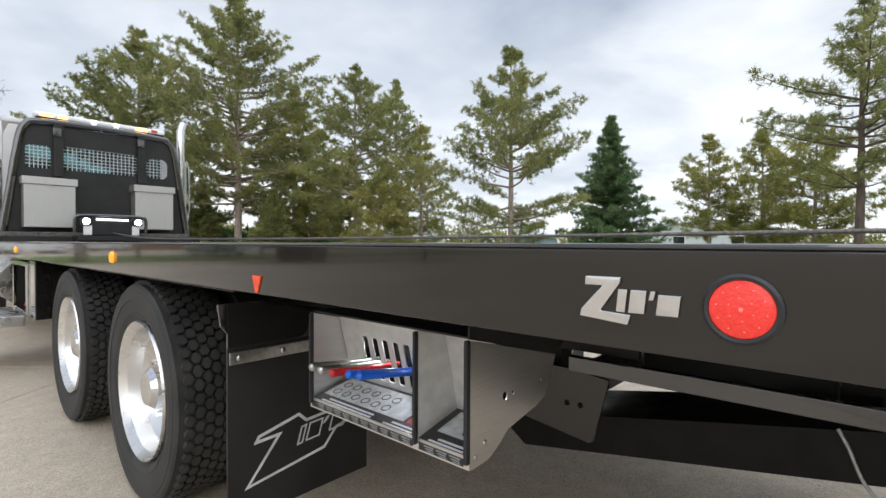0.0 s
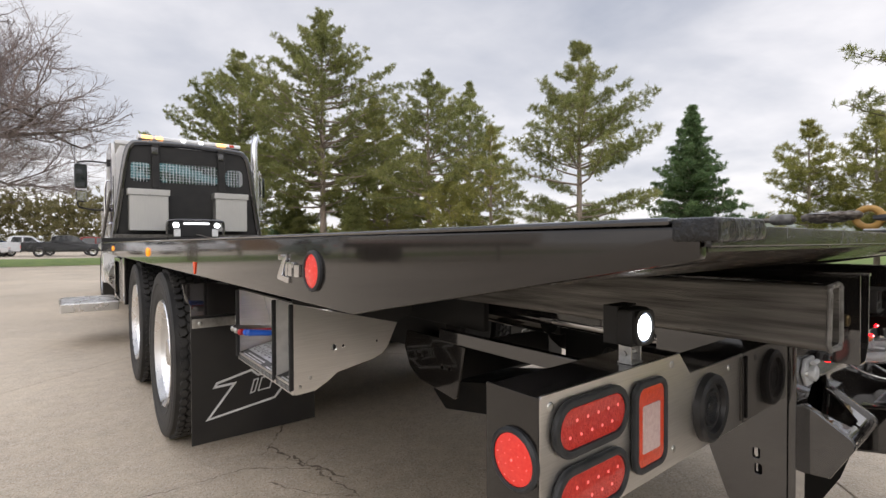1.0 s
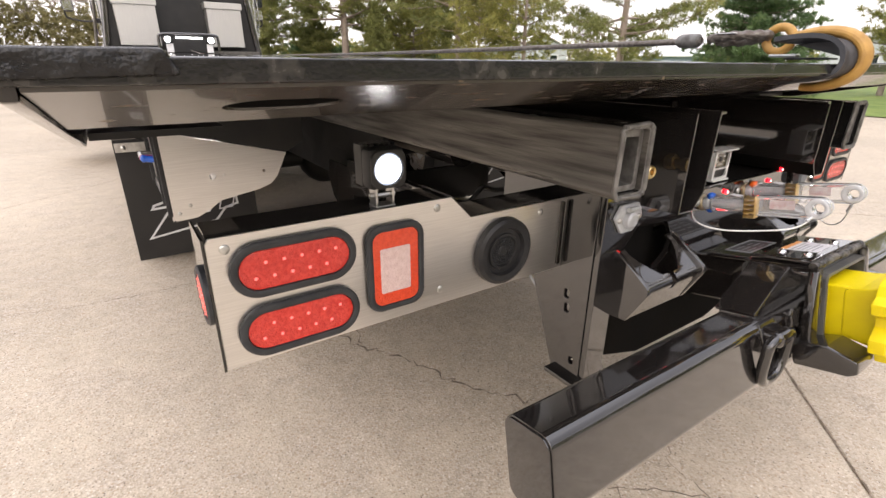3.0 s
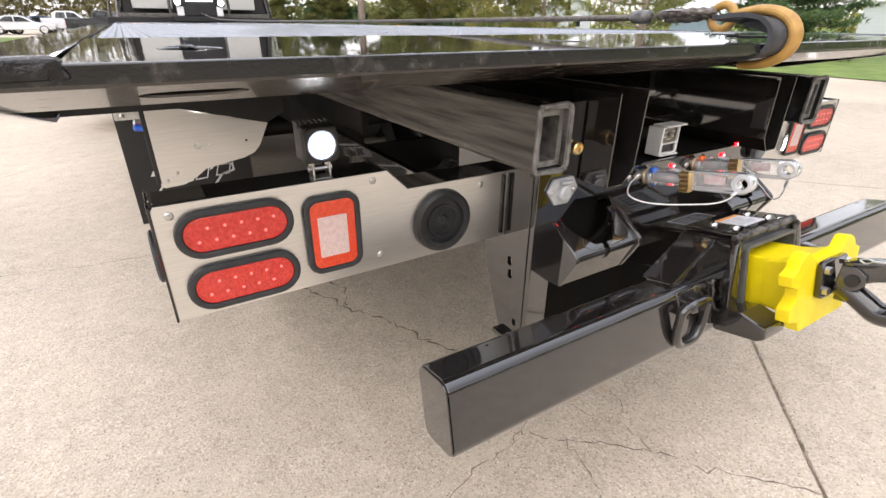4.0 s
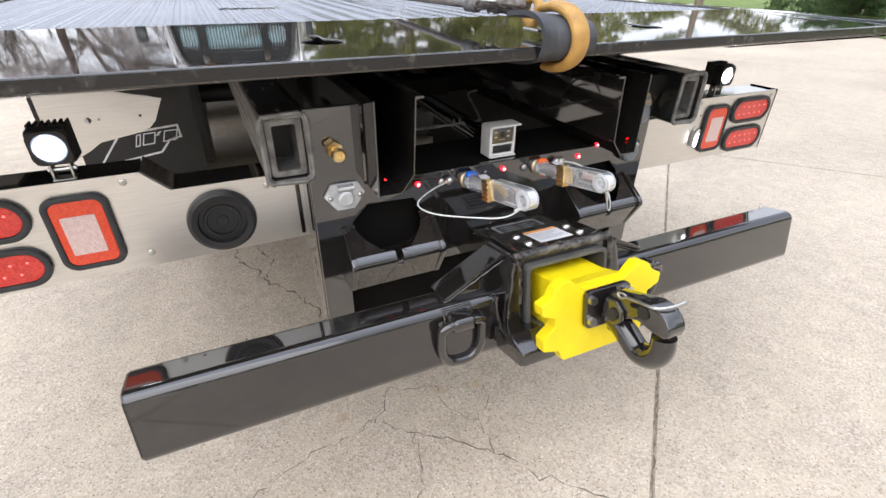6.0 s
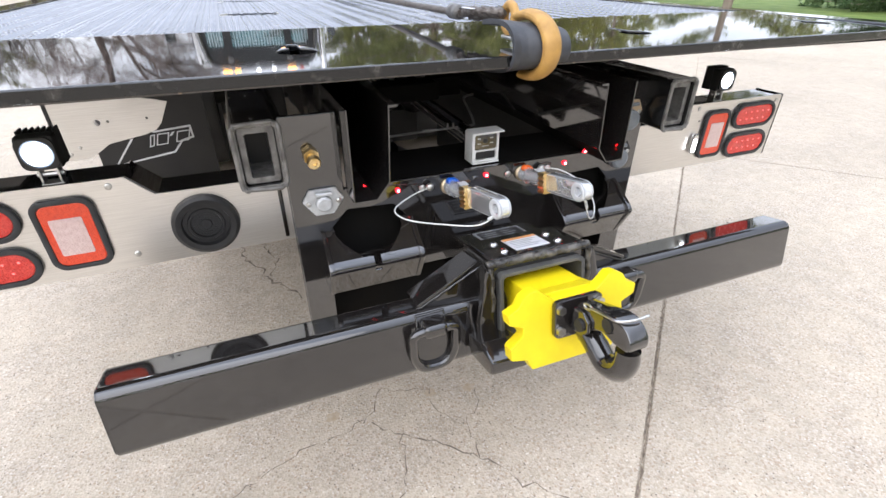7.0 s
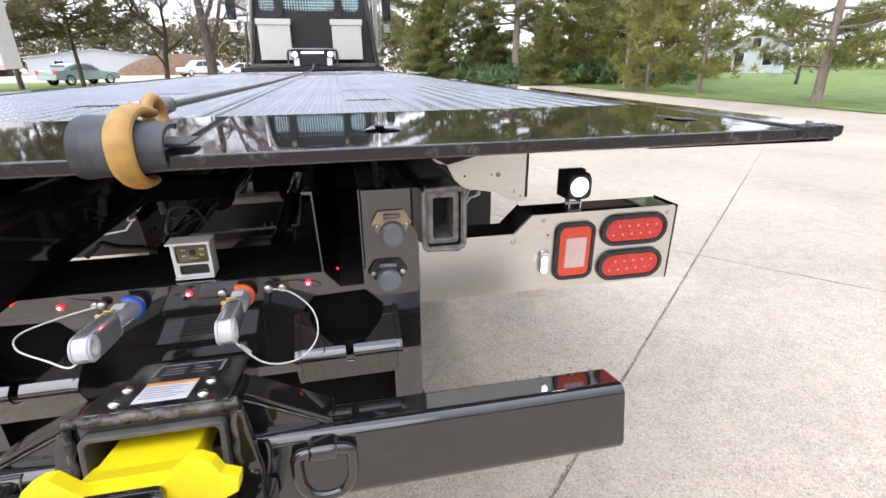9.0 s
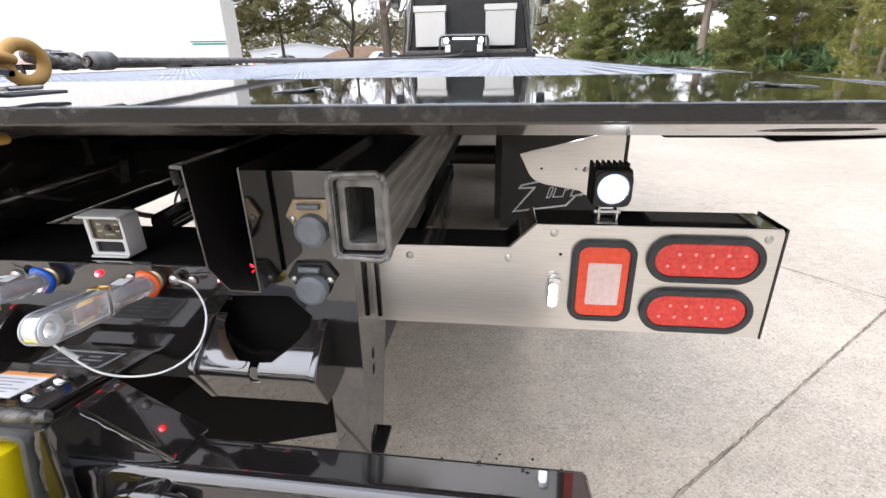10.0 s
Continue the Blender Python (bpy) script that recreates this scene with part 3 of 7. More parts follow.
for sx in (-1, 1):
    prof = [(-0.158, 1.112), (-0.158, 1.086), (0.40, 0.980), (8.60, 0.980), (8.60, 1.112)]
    t = sheet(prof, "yz", 1.263, 0.012, bevel=0.003)
    part("side_rail", t if sx > 0 else mirror_x(t), BLACK_SIDE, deck, "deep glossy black side rail")
    t = box(1.188, 1.275, -0.135, 8.60, 1.1125, 1.1195, 0.003)
    part("rail_cap", t if sx > 0 else mirror_x(t), BLACK, deck, "smooth black rail cap")
    t = sheet([(1.172, 1.1015), (1.2765, 1.0990), (1.2765, 1.1185), (1.181, 1.1195)], "xz", -0.171, 0.035, bevel=0.004)
    part("rail_end", t if sx > 0 else mirror_x(t), BLACK_ROUGH, deck, "chipped and pitted rail end")
    t = box(1.05, 1.26, 0.43, 8.5, 0.985, 0.997)
    part("lower_flange", t if sx > 0 else mirror_x(t), BLACK_MATT, deck)
t = box(-1.27, 1.27, 8.605, 8.66, 0.99, 1.19, 0.006)
part("front_bar", t, BLACK_MATT, deck)
for i in range(12):
    y = 0.75 + i * 0.65
    part("cross_member", box(-1.04, 1.04, y, y + 0.05, 1.03, 1.102), BLACK_MATT, deck)


def hollow_rail(x0, x1, z0, z1, y0, y1, wall, name, mat, r=0.018):
    """A rectangular tube with an open rear end."""
    cx, cz, w, h = (x0 + x1) / 2, (z0 + z1) / 2, x1 - x0, z1 - z0
    t = sheet(rrect(cx, cz, w, h, r), "xz", y0, y1 - y0, [rrect(cx, cz, w - 2 * wall, h - 2 * wall, max(r - wall * 0.6, 0.004))], bevel=0.002)
    return part(name, t, mat, deck)


for sx in (-1, 1):
    x0, x1 = sorted((sx * 0.458, sx * 0.542))
    ob = hollow_rail(x0, x1, 0.892, 1.018, -0.072, 7.6, 0.009, "main_beam", BLACK_WORN, 0.012)
    tagged(ob, "greasy scuffed hollow steel main beam with an open end")
    ob.data.materials.append(GALV)
    ob.data.materials.append(END_STEEL)
    for f in ob.data.polygons:
        if f.normal.y < -0.5:
            f.material_index = 2
        elif f.normal.x * sx > 0.5:
            f.material_index = 1
    ob2 = hollow_rail(x0 + 0.010, x1 - 0.010, 0.902, 1.008, -0.062, 0.30, 0.012, "beam_liner", END_STEEL, 0.008)
    t = sheet(rrect(sx * 0.5, 0.955, 0.058, 0.10, 0.006), "xz", 0.02, 0.004)
    part("beam_plug", t, BLACK_MATT, deck)
    wob = [0.0015 * math.sin(k * 2.3) for k in range(28)]
    t = tube([(sx * 0.5 + (u - sx * 0.5) * (1 + wob[k]), -0.072 + wob[k], v + wob[k]) for k, (u, v) in enumerate(rrect(sx * 0.5, 0.955, 0.080, 0.122, 0.012, 6))], 0.0045, 8, True)
    part("weld_bead", t, END_STEEL, deck)

# ---- chassis and rear frame of the truck ----
truck = thing("tow_truck", (0, 6.5, 0), "white and violet rollback tow truck with black steel rear frame", "truck")


def hexpocket(sx):
    return [(sx * u, v) for u, v in ((0.236, 0.784), (0.342, 0.788), (0.379, 0.750), (0.385, 0.700), (0.345, 0.668), (0.250, 0.668), (0.208, 0.700), (0.202, 0.745))]


out = [(-0.457, 0.43), (-0.375, 0.43), (-0.395, 0.470), (-0.395, 0.604), (0.395, 0.604), (0.395, 0.470), (0.375, 0.43), (0.460, 0.43), (0.460, 1.004), (0.345, 1.004), (0.345, 0.838), (-0.345, 0.838), (-0.345, 1.004), (-0.457, 1.004)]
t = sheet(out, "xz", 0.0, 0.014, [hexpocket(-1), hexpocket(1)], bevel=0.002)
rear = part("rear_plate", t, BLACK, truck, "glossy black rear plate with hexagonal pockets")
for sx in (-1, 1):
    hol = [rrect(0.072, 0.633, 0.014, 0.022, 0.004, 3), rrect(0.068, 0.599, 0.014, 0.022, 0.004, 3), rrect(0.04, 0.475, 0.012, 0.018, 0.004, 3)]
    t = sheet([(0.015, 0.43), (0.095, 0.425), (0.185, 0.655), (0.30, 0.70), (0.30, 0.995), (0.015, 1.002)], "yz", 0.447, 0.012, hol, bevel=0.002)
    part("side_cheek", t if sx > 0 else mirror_x(t), BLACK, truck, "tapered black cheek plate")
    part("foot_flange", box(sx * 0.40, sx * 0.478, -0.012, 0.10, 0.420, 0.432, 0.003), BLACK, truck)
    # pocket box: cheeks, sloping lid with cut-out, front lip
    xa, xb = sorted((sx * 0.200, sx * 0.398))
    mid = (xa + xb) / 2
    bend = [(0.006, 0.7480, 0.077), (-0.012, 0.7366, 0.077), (-0.030, 0.7240, 0.066), (-0.048, 0.7110, 0.048), (-0.0645, 0.6992, 0.029), (-0.0655, 0.6985, 0.008), (-0.0700, 0.6951, 0.008), (-0.0738, 0.6917, 0.008), (-0.0768, 0.6877, 0.008), (-0.0786, 0.6830, 0.008), (-0.0788, 0.6780, 0.008), (-0.0778, 0.6730, 0.008)]
    for x in (xa - 0.010, xb - 0.002):
        t = sheet([(u * 1.05 - (0.004 if u < 0 else 0.0), v + 0.004) for u, v, _ in bend] + [(-0.046, 0.604), (0.004, 0.600)], "yz", x, 0.012, bevel=0.0025)
        part("pocket_cheek", t, BLACK, truck)
    # lid with half of the hexagonal cut-out, rolled over towards the front lip
    t = bm_new()
    for k in (-1, 1):
        e = xa if k < 0 else xb
        rows_ = []
        for u, v, cut in bend:
            rows_.append([t.verts.new(q) for q in ((e, u, v), (mid + k * cut, u, v), (mid + k * cut, u + 0.003, v - 0.005), (e, u + 0.003, v - 0.005))])
        for r0, r1 in zip(rows_[:-1], rows_[1:]):
            for i in range(4):
                t.faces.new((r0[i], r0[(i + 1) % 4], r1[(i + 1) % 4], r1[i]))
        t.faces.new(rows_[0])
        t.faces.new(rows_[-1])
    bmesh.ops.recalc_face_normals(t, faces=list(t.faces))
    part("pocket_lid", t, BLACK, truck, "glossy pocket lid rolled over at the front")
    t = sheet([(xa, 0), (xb, 0), (xb, 0.078), (mid + 0.008, 0.078), (mid + 0.008, 0.066), (mid - 0.008, 0.066), (mid - 0.008, 0.078), (xa, 0.078)], "xz", 0, 0.006, bevel=0.002)
    t.transform(Matrix.Translation((0, -0.044, 0.604)) @ Matrix.Rotation(math.atan2(0.034, 0.070), 4, "X"))
    part("pocket_lip", t, BLACK, truck, "folded front lip of the pocket")
    # near-black sheet added behind the hole: the pocket's shade as a colour
    part("pocket_shade_sheet", box(xa + 0.01, xb - 0.01, 0.045, 0.049, 0.60, 0.80), SHADE_BLACK, truck)
    # trough channel that guides the deck: one folded plate with a chamfered inner foot
    prof = [(0.341, 1.026), (0.341, 0.836), (0.291, 0.836), (0.262, 0.872), (0.256, 1.022), (0.240, 1.023), (0.240, 1.028), (0.2590, 1.028), (0.2650, 0.8735), (0.2925, 0.8395), (0.338, 0.8395), (0.338, 1.026)]
    t = sheet(prof, "xz", -0.080, 7.08, bevel=0.0008)
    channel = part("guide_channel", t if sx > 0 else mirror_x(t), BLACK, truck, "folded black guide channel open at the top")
    # the slanting foot is painted in shade black, so it mirrors no bright ground
    channel.data.materials.append(SHADE_BLACK)
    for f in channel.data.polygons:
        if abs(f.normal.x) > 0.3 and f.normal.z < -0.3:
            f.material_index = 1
    # black filler between channel and beam, added to hide bright ground beyond
    part("subframe_filler", box(sx * 0.430, sx * 0.456, 0.95, 8.2, 0.770, 0.975, 0.004), BLACK_MATT, truck)
# longitudinal members, cross tube and brackets seen under the deck
for sx in (-1, 1):
    part("chassis_beam", box(sx * 0.335, sx * 0.42, 1.22, 11.8, 0.62, 0.86, 0.01), BLACK_MATT, truck)
    part("frame_extension", box(sx * 0.485, sx * 0.512, 0.30, 1.150, 0.716, 0.764, 0.004), BLACK, truck)
    t = sheet([(1.030, 0.700), (1.150, 0.716), (1.420, 0.716), (1.440, 0.640), (1.400, 0.560), (1.330, 0.520), (1.095, 0.490), (1.080, 0.500)], "yz", sx * 0.470, sx * 0.010, [disc(1.170, 0.602, 0.009, 12), disc(1.124, 0.603, 0.009, 12)], bevel=0.002)
    part("hanger_plate", t, BLACK_SIDE, truck, "black hanger plate with two holes")
# black filler plate, added to close the view to bright ground on the far side
part("frame_filler", box(0.36, 0.42, 0.20, 1.21, 0.475, 0.86, 0.008), BLACK_MATT, truck)
t = sheet([(0.40, 0.628), (1.60, 0.402), (1.600, 0.352), (1.500, 0.280), (0.40, 0.480)], "yz", -0.2, 0.4, bevel=0.006)
part("underlift_arm", t, ARM_BLACK, truck, "heavy black underlift arm")
part("arm_cable", tube(smooth_path([(-0.204, 0.50, 0.612), (-0.208, 0.475, 0.56), (-0.206, 0.45, 0.49), (-0.19, 0.42, 0.44)], 5), 0.005, 8), ALU_DULL, truck)
# near-black sheet added in place of the deep shade below the pockets
part("rear_shade_sheet", sheet([(-0.442, 0.462), (-0.17, 0.385), (0.17, 0.385), (0.442, 0.462), (0.442, 0.735), (-0.442, 0.735)], "xz", 0.055, 0.020, bevel=0.003), SHADE_BLACK, truck, "near-black sheet standing in for the shade behind the rear plate")
# black plate added only to hide the bright ground beyond
part("axle_view_plate", box(-0.33, 0.27, 1.24, 1.26, 0.508, 0.66, 0.003), BLACK_MATT, truck, "black plate added to close the view ahead of the arm")
# the tray has the shade black too, so its top mirrors nothing
part("rear_tray", box(-0.343, 0.343, 0.016, 0.212, 0.824, 0.831, 0.002), SHADE_BLACK, truck, "dull black tray behind the rear plate")
part("cross_tube", box(-0.9, 0.9, 1.95, 2.05, 0.86, 0.95, 0.01), BLACK_MATT, truck)
part("hydraulic_cylinder", cyl((0.14, 0.9, 0.80), (0.14, 4.2, 0.86), 0.065, n=20), BLACK, truck)
part("hydraulic_cylinder", cyl((-0.14, 0.9, 0.80), (-0.14, 4.2, 0.86), 0.065, n=20), BLACK, truck)
part("cylinder_rod", cyl((0.14, 0.35, 0.785), (0.14, 0.95, 0.80), 0.03, n=16), CHROME, truck)
part("cylinder_rod", cyl((-0.14, 0.35, 0.785), (-0.14, 0.95, 0.80), 0.03, n=16), CHROME, truck)
part("spine_plate", box(-0.42, 0.42, 2.2, 8.4, 0.955, 0.965), BLACK_MATT, truck)
u_pipe = [(0.235, 0.560, 0.872), (0.200, 0.548, 0.870), (0.187, 0.530, 0.862), (0.184, 0.470, 0.832), (0.180, 0.438, 0.812), (0.165, 0.430, 0.806), (0.017, 0.428, 0.804), (-0.155, 0.448, 0.794), (-0.172, 0.456, 0.797), (-0.181, 0.470, 0.812), (-0.178, 0.498, 0.842), (-0.168, 0.505, 0.858), (-0.140, 0.520, 0.861), (-0.118, 0.555, 0.835), (-0.105, 0.590, 0.780)]
part("oil_pipe", tube(smooth_path(u_pipe, 5), 0.0036, 8), PIPE_GREY, truck, "thin dull metal oil pipe")
part("pipe_union", cyl((0.000, 0.430, 0.8042), (0.034, 0.427, 0.8044), 0.0058, n=8), PIPE_GREY, truck)
part("oil_pipe", tube(smooth_path([(-0.176, 0.52, 0.825), (-0.150, 0.54, 0.828), (-0.125, 0.57, 0.805), (-0.112, 0.60, 0.770)], 5), 0.0034, 8), PIPE_GREY, truck)
part("wire_loom", tube(smooth_path([(-0.41, 0.50, 0.735), (-0.385, 0.50, 0.755), (-0.362, 0.50, 0.772), (-0.325, 0.50, 0.758), (-0.263, 0.50, 0.750), (-0.22, 0.50, 0.742), (-0.19, 0.52, 0.790)], 5), 0.0075, 8), RUBBER, truck, "black wire loom")
part("pipe_fitting", cyl((-0.186, 0.500, 0.846), (-0.192, 0.500, 0.905), 0.010, n=10), PIPE_GREY, truck)
part("pipe_fitting", cyl((-0.070, 0.520, 0.880), (-0.066, 0.520, 0.950), 0.009, n=10), PIPE_GREY, truck)
for x in (0.085, 0.105):
    part("pipe_clip", box(x, x + 0.004, 0.432, 0.440, 0.800, 0.818, 0.001), PIPE_GREY, truck)
# valve blocks coloured shade black, so that they sink into the dark
part("valve_block", box(-0.16, 0.02, 0.34, 0.42, 0.92, 0.97, 0.006), SHADE_BLACK, truck)
part("valve_block", box(0.06, 0.16, 0.50, 0.57, 0.89, 0.95, 0.006), SHADE_BLACK, truck)
for x, z in ((-0.30, 0.835), (-0.224, 0.816), (0.0, 0.819), (0.227, 0.818), (0.285, 0.842)):
    c = ball((x, -0.003, z), 0.0056, (1, 0.7, 1))
    led = part("marker_led", c, RED_DOT, truck, "lit red marker diode")
    part("diode_core", ball((x, -0.0065, z), 0.0030, (1, 0.7, 1), u=10, v=6), LED_CORE, led, "pale glowing core")
for x in (-0.165, 0.06, 0.175):
    part("button_bolt", ball((x, -0.003, 0.812), 0.0085, (1, 0.5, 1)), ZINC, truck)

# ---- sockets and fittings on the posts ----


def flange(cx, cz, w, h, plate, cover, label, lid_drop=0.0, k=1.0):
    s = thing("trailer_socket", (cx, 0, cz), label, "socket", "trailer sockets")
    t = sheet([(cx - w / 2, cz + 0.004), (cx - w * 0.32, cz + h / 2), (cx + w * 0.32, cz + h / 2), (cx + w / 2, cz + 0.004), (cx + w * 0.22, cz - h / 2), (cx - w * 0.22, cz - h / 2)], "xz", -0.008, 0.0075, bevel=0.002)
    part("mount_plate", t, plate, s)
    lid = part("lid", lathe([(0.0, -0.008 - 0.018 * k), (0.019 * k, -0.008 - 0.018 * k), (0.0255 * k, -0.008 - 0.014 * k), (0.027 * k, -0.008)], (cx, 0, cz - lid_drop), "y", 28), cover, s)
    part("hinge", cyl((cx - 0.017, -0.016, cz + h * 0.36), (cx + 0.017, -0.016, cz + h * 0.36), 0.005, n=10), cover, lid)
    for sx in (-1, 1):
        part("bolt", ball((cx + sx * w * 0.36, -0.009, cz), 0.006, (1, 0.6, 1)), ZINC, s)
    return s


flange(-0.391, 0.819, 0.088, 0.060, ALU_DULL, ALU_DULL, "cast aluminium trailer socket with its lid shut", 0.002, 0.68)
flange(0.404, 0.930, 0.085, 0.062, SOCKET_TAN, GREY_PLASTIC, "trailer socket with tan plate and grey plastic lid", 0.017)
flange(0.392, 0.826, 0.085, 0.056, BLACK_PLASTIC, GREY_PLASTIC, "trailer socket with black plate and grey plastic lid", 0.015)
fit_ = thing("brass_coupling", (-0.404, 0, 0.922), "small brass air coupling screwed into the black post", "coupling")
t = cyl((-0.404, 0.0, 0.922), (-0.404, -0.018, 0.924), 0.0165, n=6)
part("hex_nut", t, BRASS, fit_)
part("nipple", lathe([(0.0, -0.042), (0.005, -0.042), (0.0055, -0.049), (0.0105, -0.050), (0.0132, -0.047), (0.0132, -0.036), (0.0098, -0.034), (0.0098, -0.014)], (-0.404, 0, 0.922), "y", 18), BRASS, fit_)

# ---- rear camera ----
rc = thing("reversing_camera", (0.01, 0.04, 0.84), "white reversing camera in a folded bracket on the rear plate", "camera unit")
t = box(-0.026, -0.022, 0.031, 0.068, 0.842, 0.912, 0.001)
box(0.042, 0.046, 0.031, 0.068, 0.842, 0.912, 0.001, bm=t)
box(-0.026, 0.046, 0.020, 0.068, 0.8395, 0.8435, 0.001, bm=t)
part("bracket", t, WHITE_PLASTIC, rc, "white folded bracket")
part("housing", box(-0.0215, 0.0415, 0.038, 0.066, 0.868, 0.9115, 0.004), WHITE_PLASTIC, rc)
t = sheet(rrect(0.010, 0.878, 0.072, 0.072, 0.004, 3), "xz", 0.026, 0.005, [rrect(0.011, 0.8905, 0.060, 0.037, 0.004, 3), rrect(0.011, 0.858, 0.054, 0.020, 0.004, 3)], bevel=0.001)
part("face_frame", t, WHITE_PLASTIC, rc, "white face frame")
part("visor", box(-0.030, 0.052, 0.012, 0.056, 0.9145, 0.919, 0.002), WHITE_PLASTIC, rc)
part("window", box(-0.0205, 0.0425, 0.0325, 0.0345, 0.871, 0.910, 0.0008), LENS_GLASS, rc, "dark glass window with a painted golden sheen")
part("lower_gap", box(-0.0185, 0.0385, 0.0325, 0.0345, 0.848, 0.867, 0.0008), BLACK_PLASTIC, rc)
part("lens", lathe([(0.0, 0.0295), (0.005, 0.0300), (0.0065, 0.0315), (0.0065, 0.0325)], (0.012, 0, 0.892), "y", 20), BLACK_PLASTIC, rc)
for k in range(8):
    u, w = 0.012 + (-0.019, -0.0145, 0.0145, 0.019)[k % 4], 0.892 + (0.006 if k < 4 else -0.006)
    part("diode", ball((u, 0.0322, w), 0.0019, (1, 0.5, 1), u=8, v=5), PALE_DIODE, rc)
part("maker_bar", box(0.003, 0.021, 0.0318, 0.0326, 0.8785, 0.8805), GREY_PRINT, rc)

# ---- clear safety couplings with lanyards ----


def coupling(x, z, tip, ring_mat, label, wire):
    base, end = Vector((x, 0, z)), Vector(tip)
    d = (end - base).normalized()
    c = thing("hydraulic_coupling", base, label, "coupling", "hydraulic couplings")
    up = Vector((0, 0, 1))
    sd = d.cross(up).normalized()
    t = tube([base + d * s for s in (-0.002, 0.0, 0.005, 0.007)], [0.016, 0.0190, 0.0190, 0.016], 22)
    part("mount_flange", t, TAN_BRASS, c, "dull brass-plated flange")
    part("swivel", tube([base + d * s for s in (0.006, 0.009, 0.018, 0.022)], [0.012, 0.0155, 0.0155, 0.012], 20), ALU_DULL, c)
    # open coloured collar, thicker at its two ends
    ang = [radians(-18 + 176 * k / 16) for k in range(17)]
    arc = [base + d * 0.019 + 0.0180 * (math.cos(a) * up - math.sin(a) * sd) for a in ang]
    ring = part("colour_ring", tube(arc, [0.0072 - 0.0014 * math.sin(math.pi * k / 16) for k in range(17)], 12), ring_mat, c, "open coloured collar")
    for k in (0, 16):
        knob = part("grip_lobe", ball(arc[k], 0.0082, u=10, v=7), ring_mat, ring)
        knob.matrix_basis = Matrix()
    part("collar", cyl(base + d * 0.025, base + d * 0.030, 0.0190, n=24), CLEAR, c, "clear flange")
    t = tube([base + d * s for s in (0.030, 0.034, 0.05, 0.078, 0.094, 0.102)], [0.015, 0.0175, 0.0190, 0.0185, 0.0175, 0.0150], 24)
    part("clear_dome", t, CLEAR, c, "see-through plastic cup")
    part("core", cyl(base + d * 0.02, base + d * 0.10, 0.0085, n=14), ALU_DULL, c)
    # ridged brass clamp on one flank of the cup
    vup = sd.cross(d).normalized()
    m = Matrix((d, sd, vup)).transposed().to_4x4()
    m.translation = base
    t = box(0.096, 0.101, 0.000, 0.0185, -0.0265, 0.0215, 0.002)
    box(0.114, 0.119, 0.000, 0.0185, -0.0265, 0.0215, 0.002, bm=t)
    for k in range(5):
        cyl((0.097, 0.0185, -0.0225 + 0.0100 * k), (0.118, 0.0185, -0.0225 + 0.0100 * k), 0.0042, n=8, bm=t)
    t.transform(m)
    part("brass_clamp", t, BRASS, c, "ridged brass clamp")
    # clear flat link that ends in an eye
    ln = (end - base).length
    cut = [(ln - 0.002 + 0.022 * math.cos(a), 0.022 * math.sin(a)) for a in [radians(-90 + 15 * k) for k in range(13)]]
    o = [(0.112, -0.0185), (0.122, -0.0215)] + cut + [(0.122, 0.0215), (0.112, 0.0185)]
    t = sheet(o, "xz", -0.0135, 0.027, [disc(ln + 0.002, 0.0, 0.0095, 16)], bevel=0.006)
    t.transform(m)
    sleeve = part("clear_link", t, CLEAR, c, "see-through flat plastic link with an eye")
    t = sheet(disc(ln - 0.001, 0.0, 0.0205, 20), "xz", -0.0145, 0.029, [disc(ln + 0.001, 0.0, 0.0105, 16)], bevel=0.003)
    t.transform(m)
    part("end_eye", t, MILKY, sleeve, "milky white end eye")
    for w in (-0.0105, 0.0105):
        t = tube([(u * 1.0, w, v * 0.93) for u, v in o], 0.0016, 6, True)
        t.transform(m)
        part("link_rim", t, PALE_RIM, sleeve, "pale moulded rim")
    t = box(0.135, ln - 0.045, -0.0095, -0.0088, -0.010, 0.010)
    t.transform(m)
    part("inner_label", t, PINK_PRINT, sleeve, "faded red label inside")
    part("crimp", cyl(Vector(wire[-2]).lerp(Vector(wire[-1]), 0.45), Vector(wire[-2]).lerp(Vector(wire[-1]), 0.75), 0.0034, n=10), ALU_DULL, c)
    part("label_patch", box(-0.010, 0.010, -0.010, 0.010, 0, 0.0012, turn=Matrix.Translation(base + d * 0.072 + up * 0.0200)), WHITE_PRINT, c)
    part("lanyard", tube(smooth_path(wire, 8), 0.0015, 6), WHITE_WIRE, c, "pale plastic-coated lanyard wire")
    part("lanyard_knob", ball(wire[0], 0.010, (1, 0.8, 1)), ZINC, c)


coupling(-0.100, 0.806, (-0.083, -0.222, 0.845), BLUE, "clear plastic hydraulic coupling with a blue ring on the rear plate",
         [(-0.150, -0.012, 0.816), (-0.205, -0.035, 0.812), (-0.255, -0.075, 0.806), (-0.240, -0.115, 0.798), (-0.175, -0.160, 0.796), (-0.12, -0.205, 0.806), (-0.085, -0.224, 0.836)])
coupling(0.100, 0.808, (0.115, -0.218, 0.846), ORANGE, "clear plastic hydraulic coupling with an orange ring on the rear plate",
         [(0.150, -0.012, 0.818), (0.195, -0.03, 0.813), (0.236, -0.07, 0.788), (0.242, -0.115, 0.756), (0.21, -0.16, 0.742), (0.16, -0.20, 0.768), (0.120, -0.222, 0.834)])

# ---- crossbar of the wheel lift ----
# the whole lift leans back on its boom and is slightly askew
PIVOT = Matrix.Translation((0, -0.196, 0.7368))
LEAN = PIVOT @ Matrix.Rotation(radians(-0.8), 4, "Z") @ Matrix.Rotation(radians(-11), 4, "X") @ PIVOT.inverted()


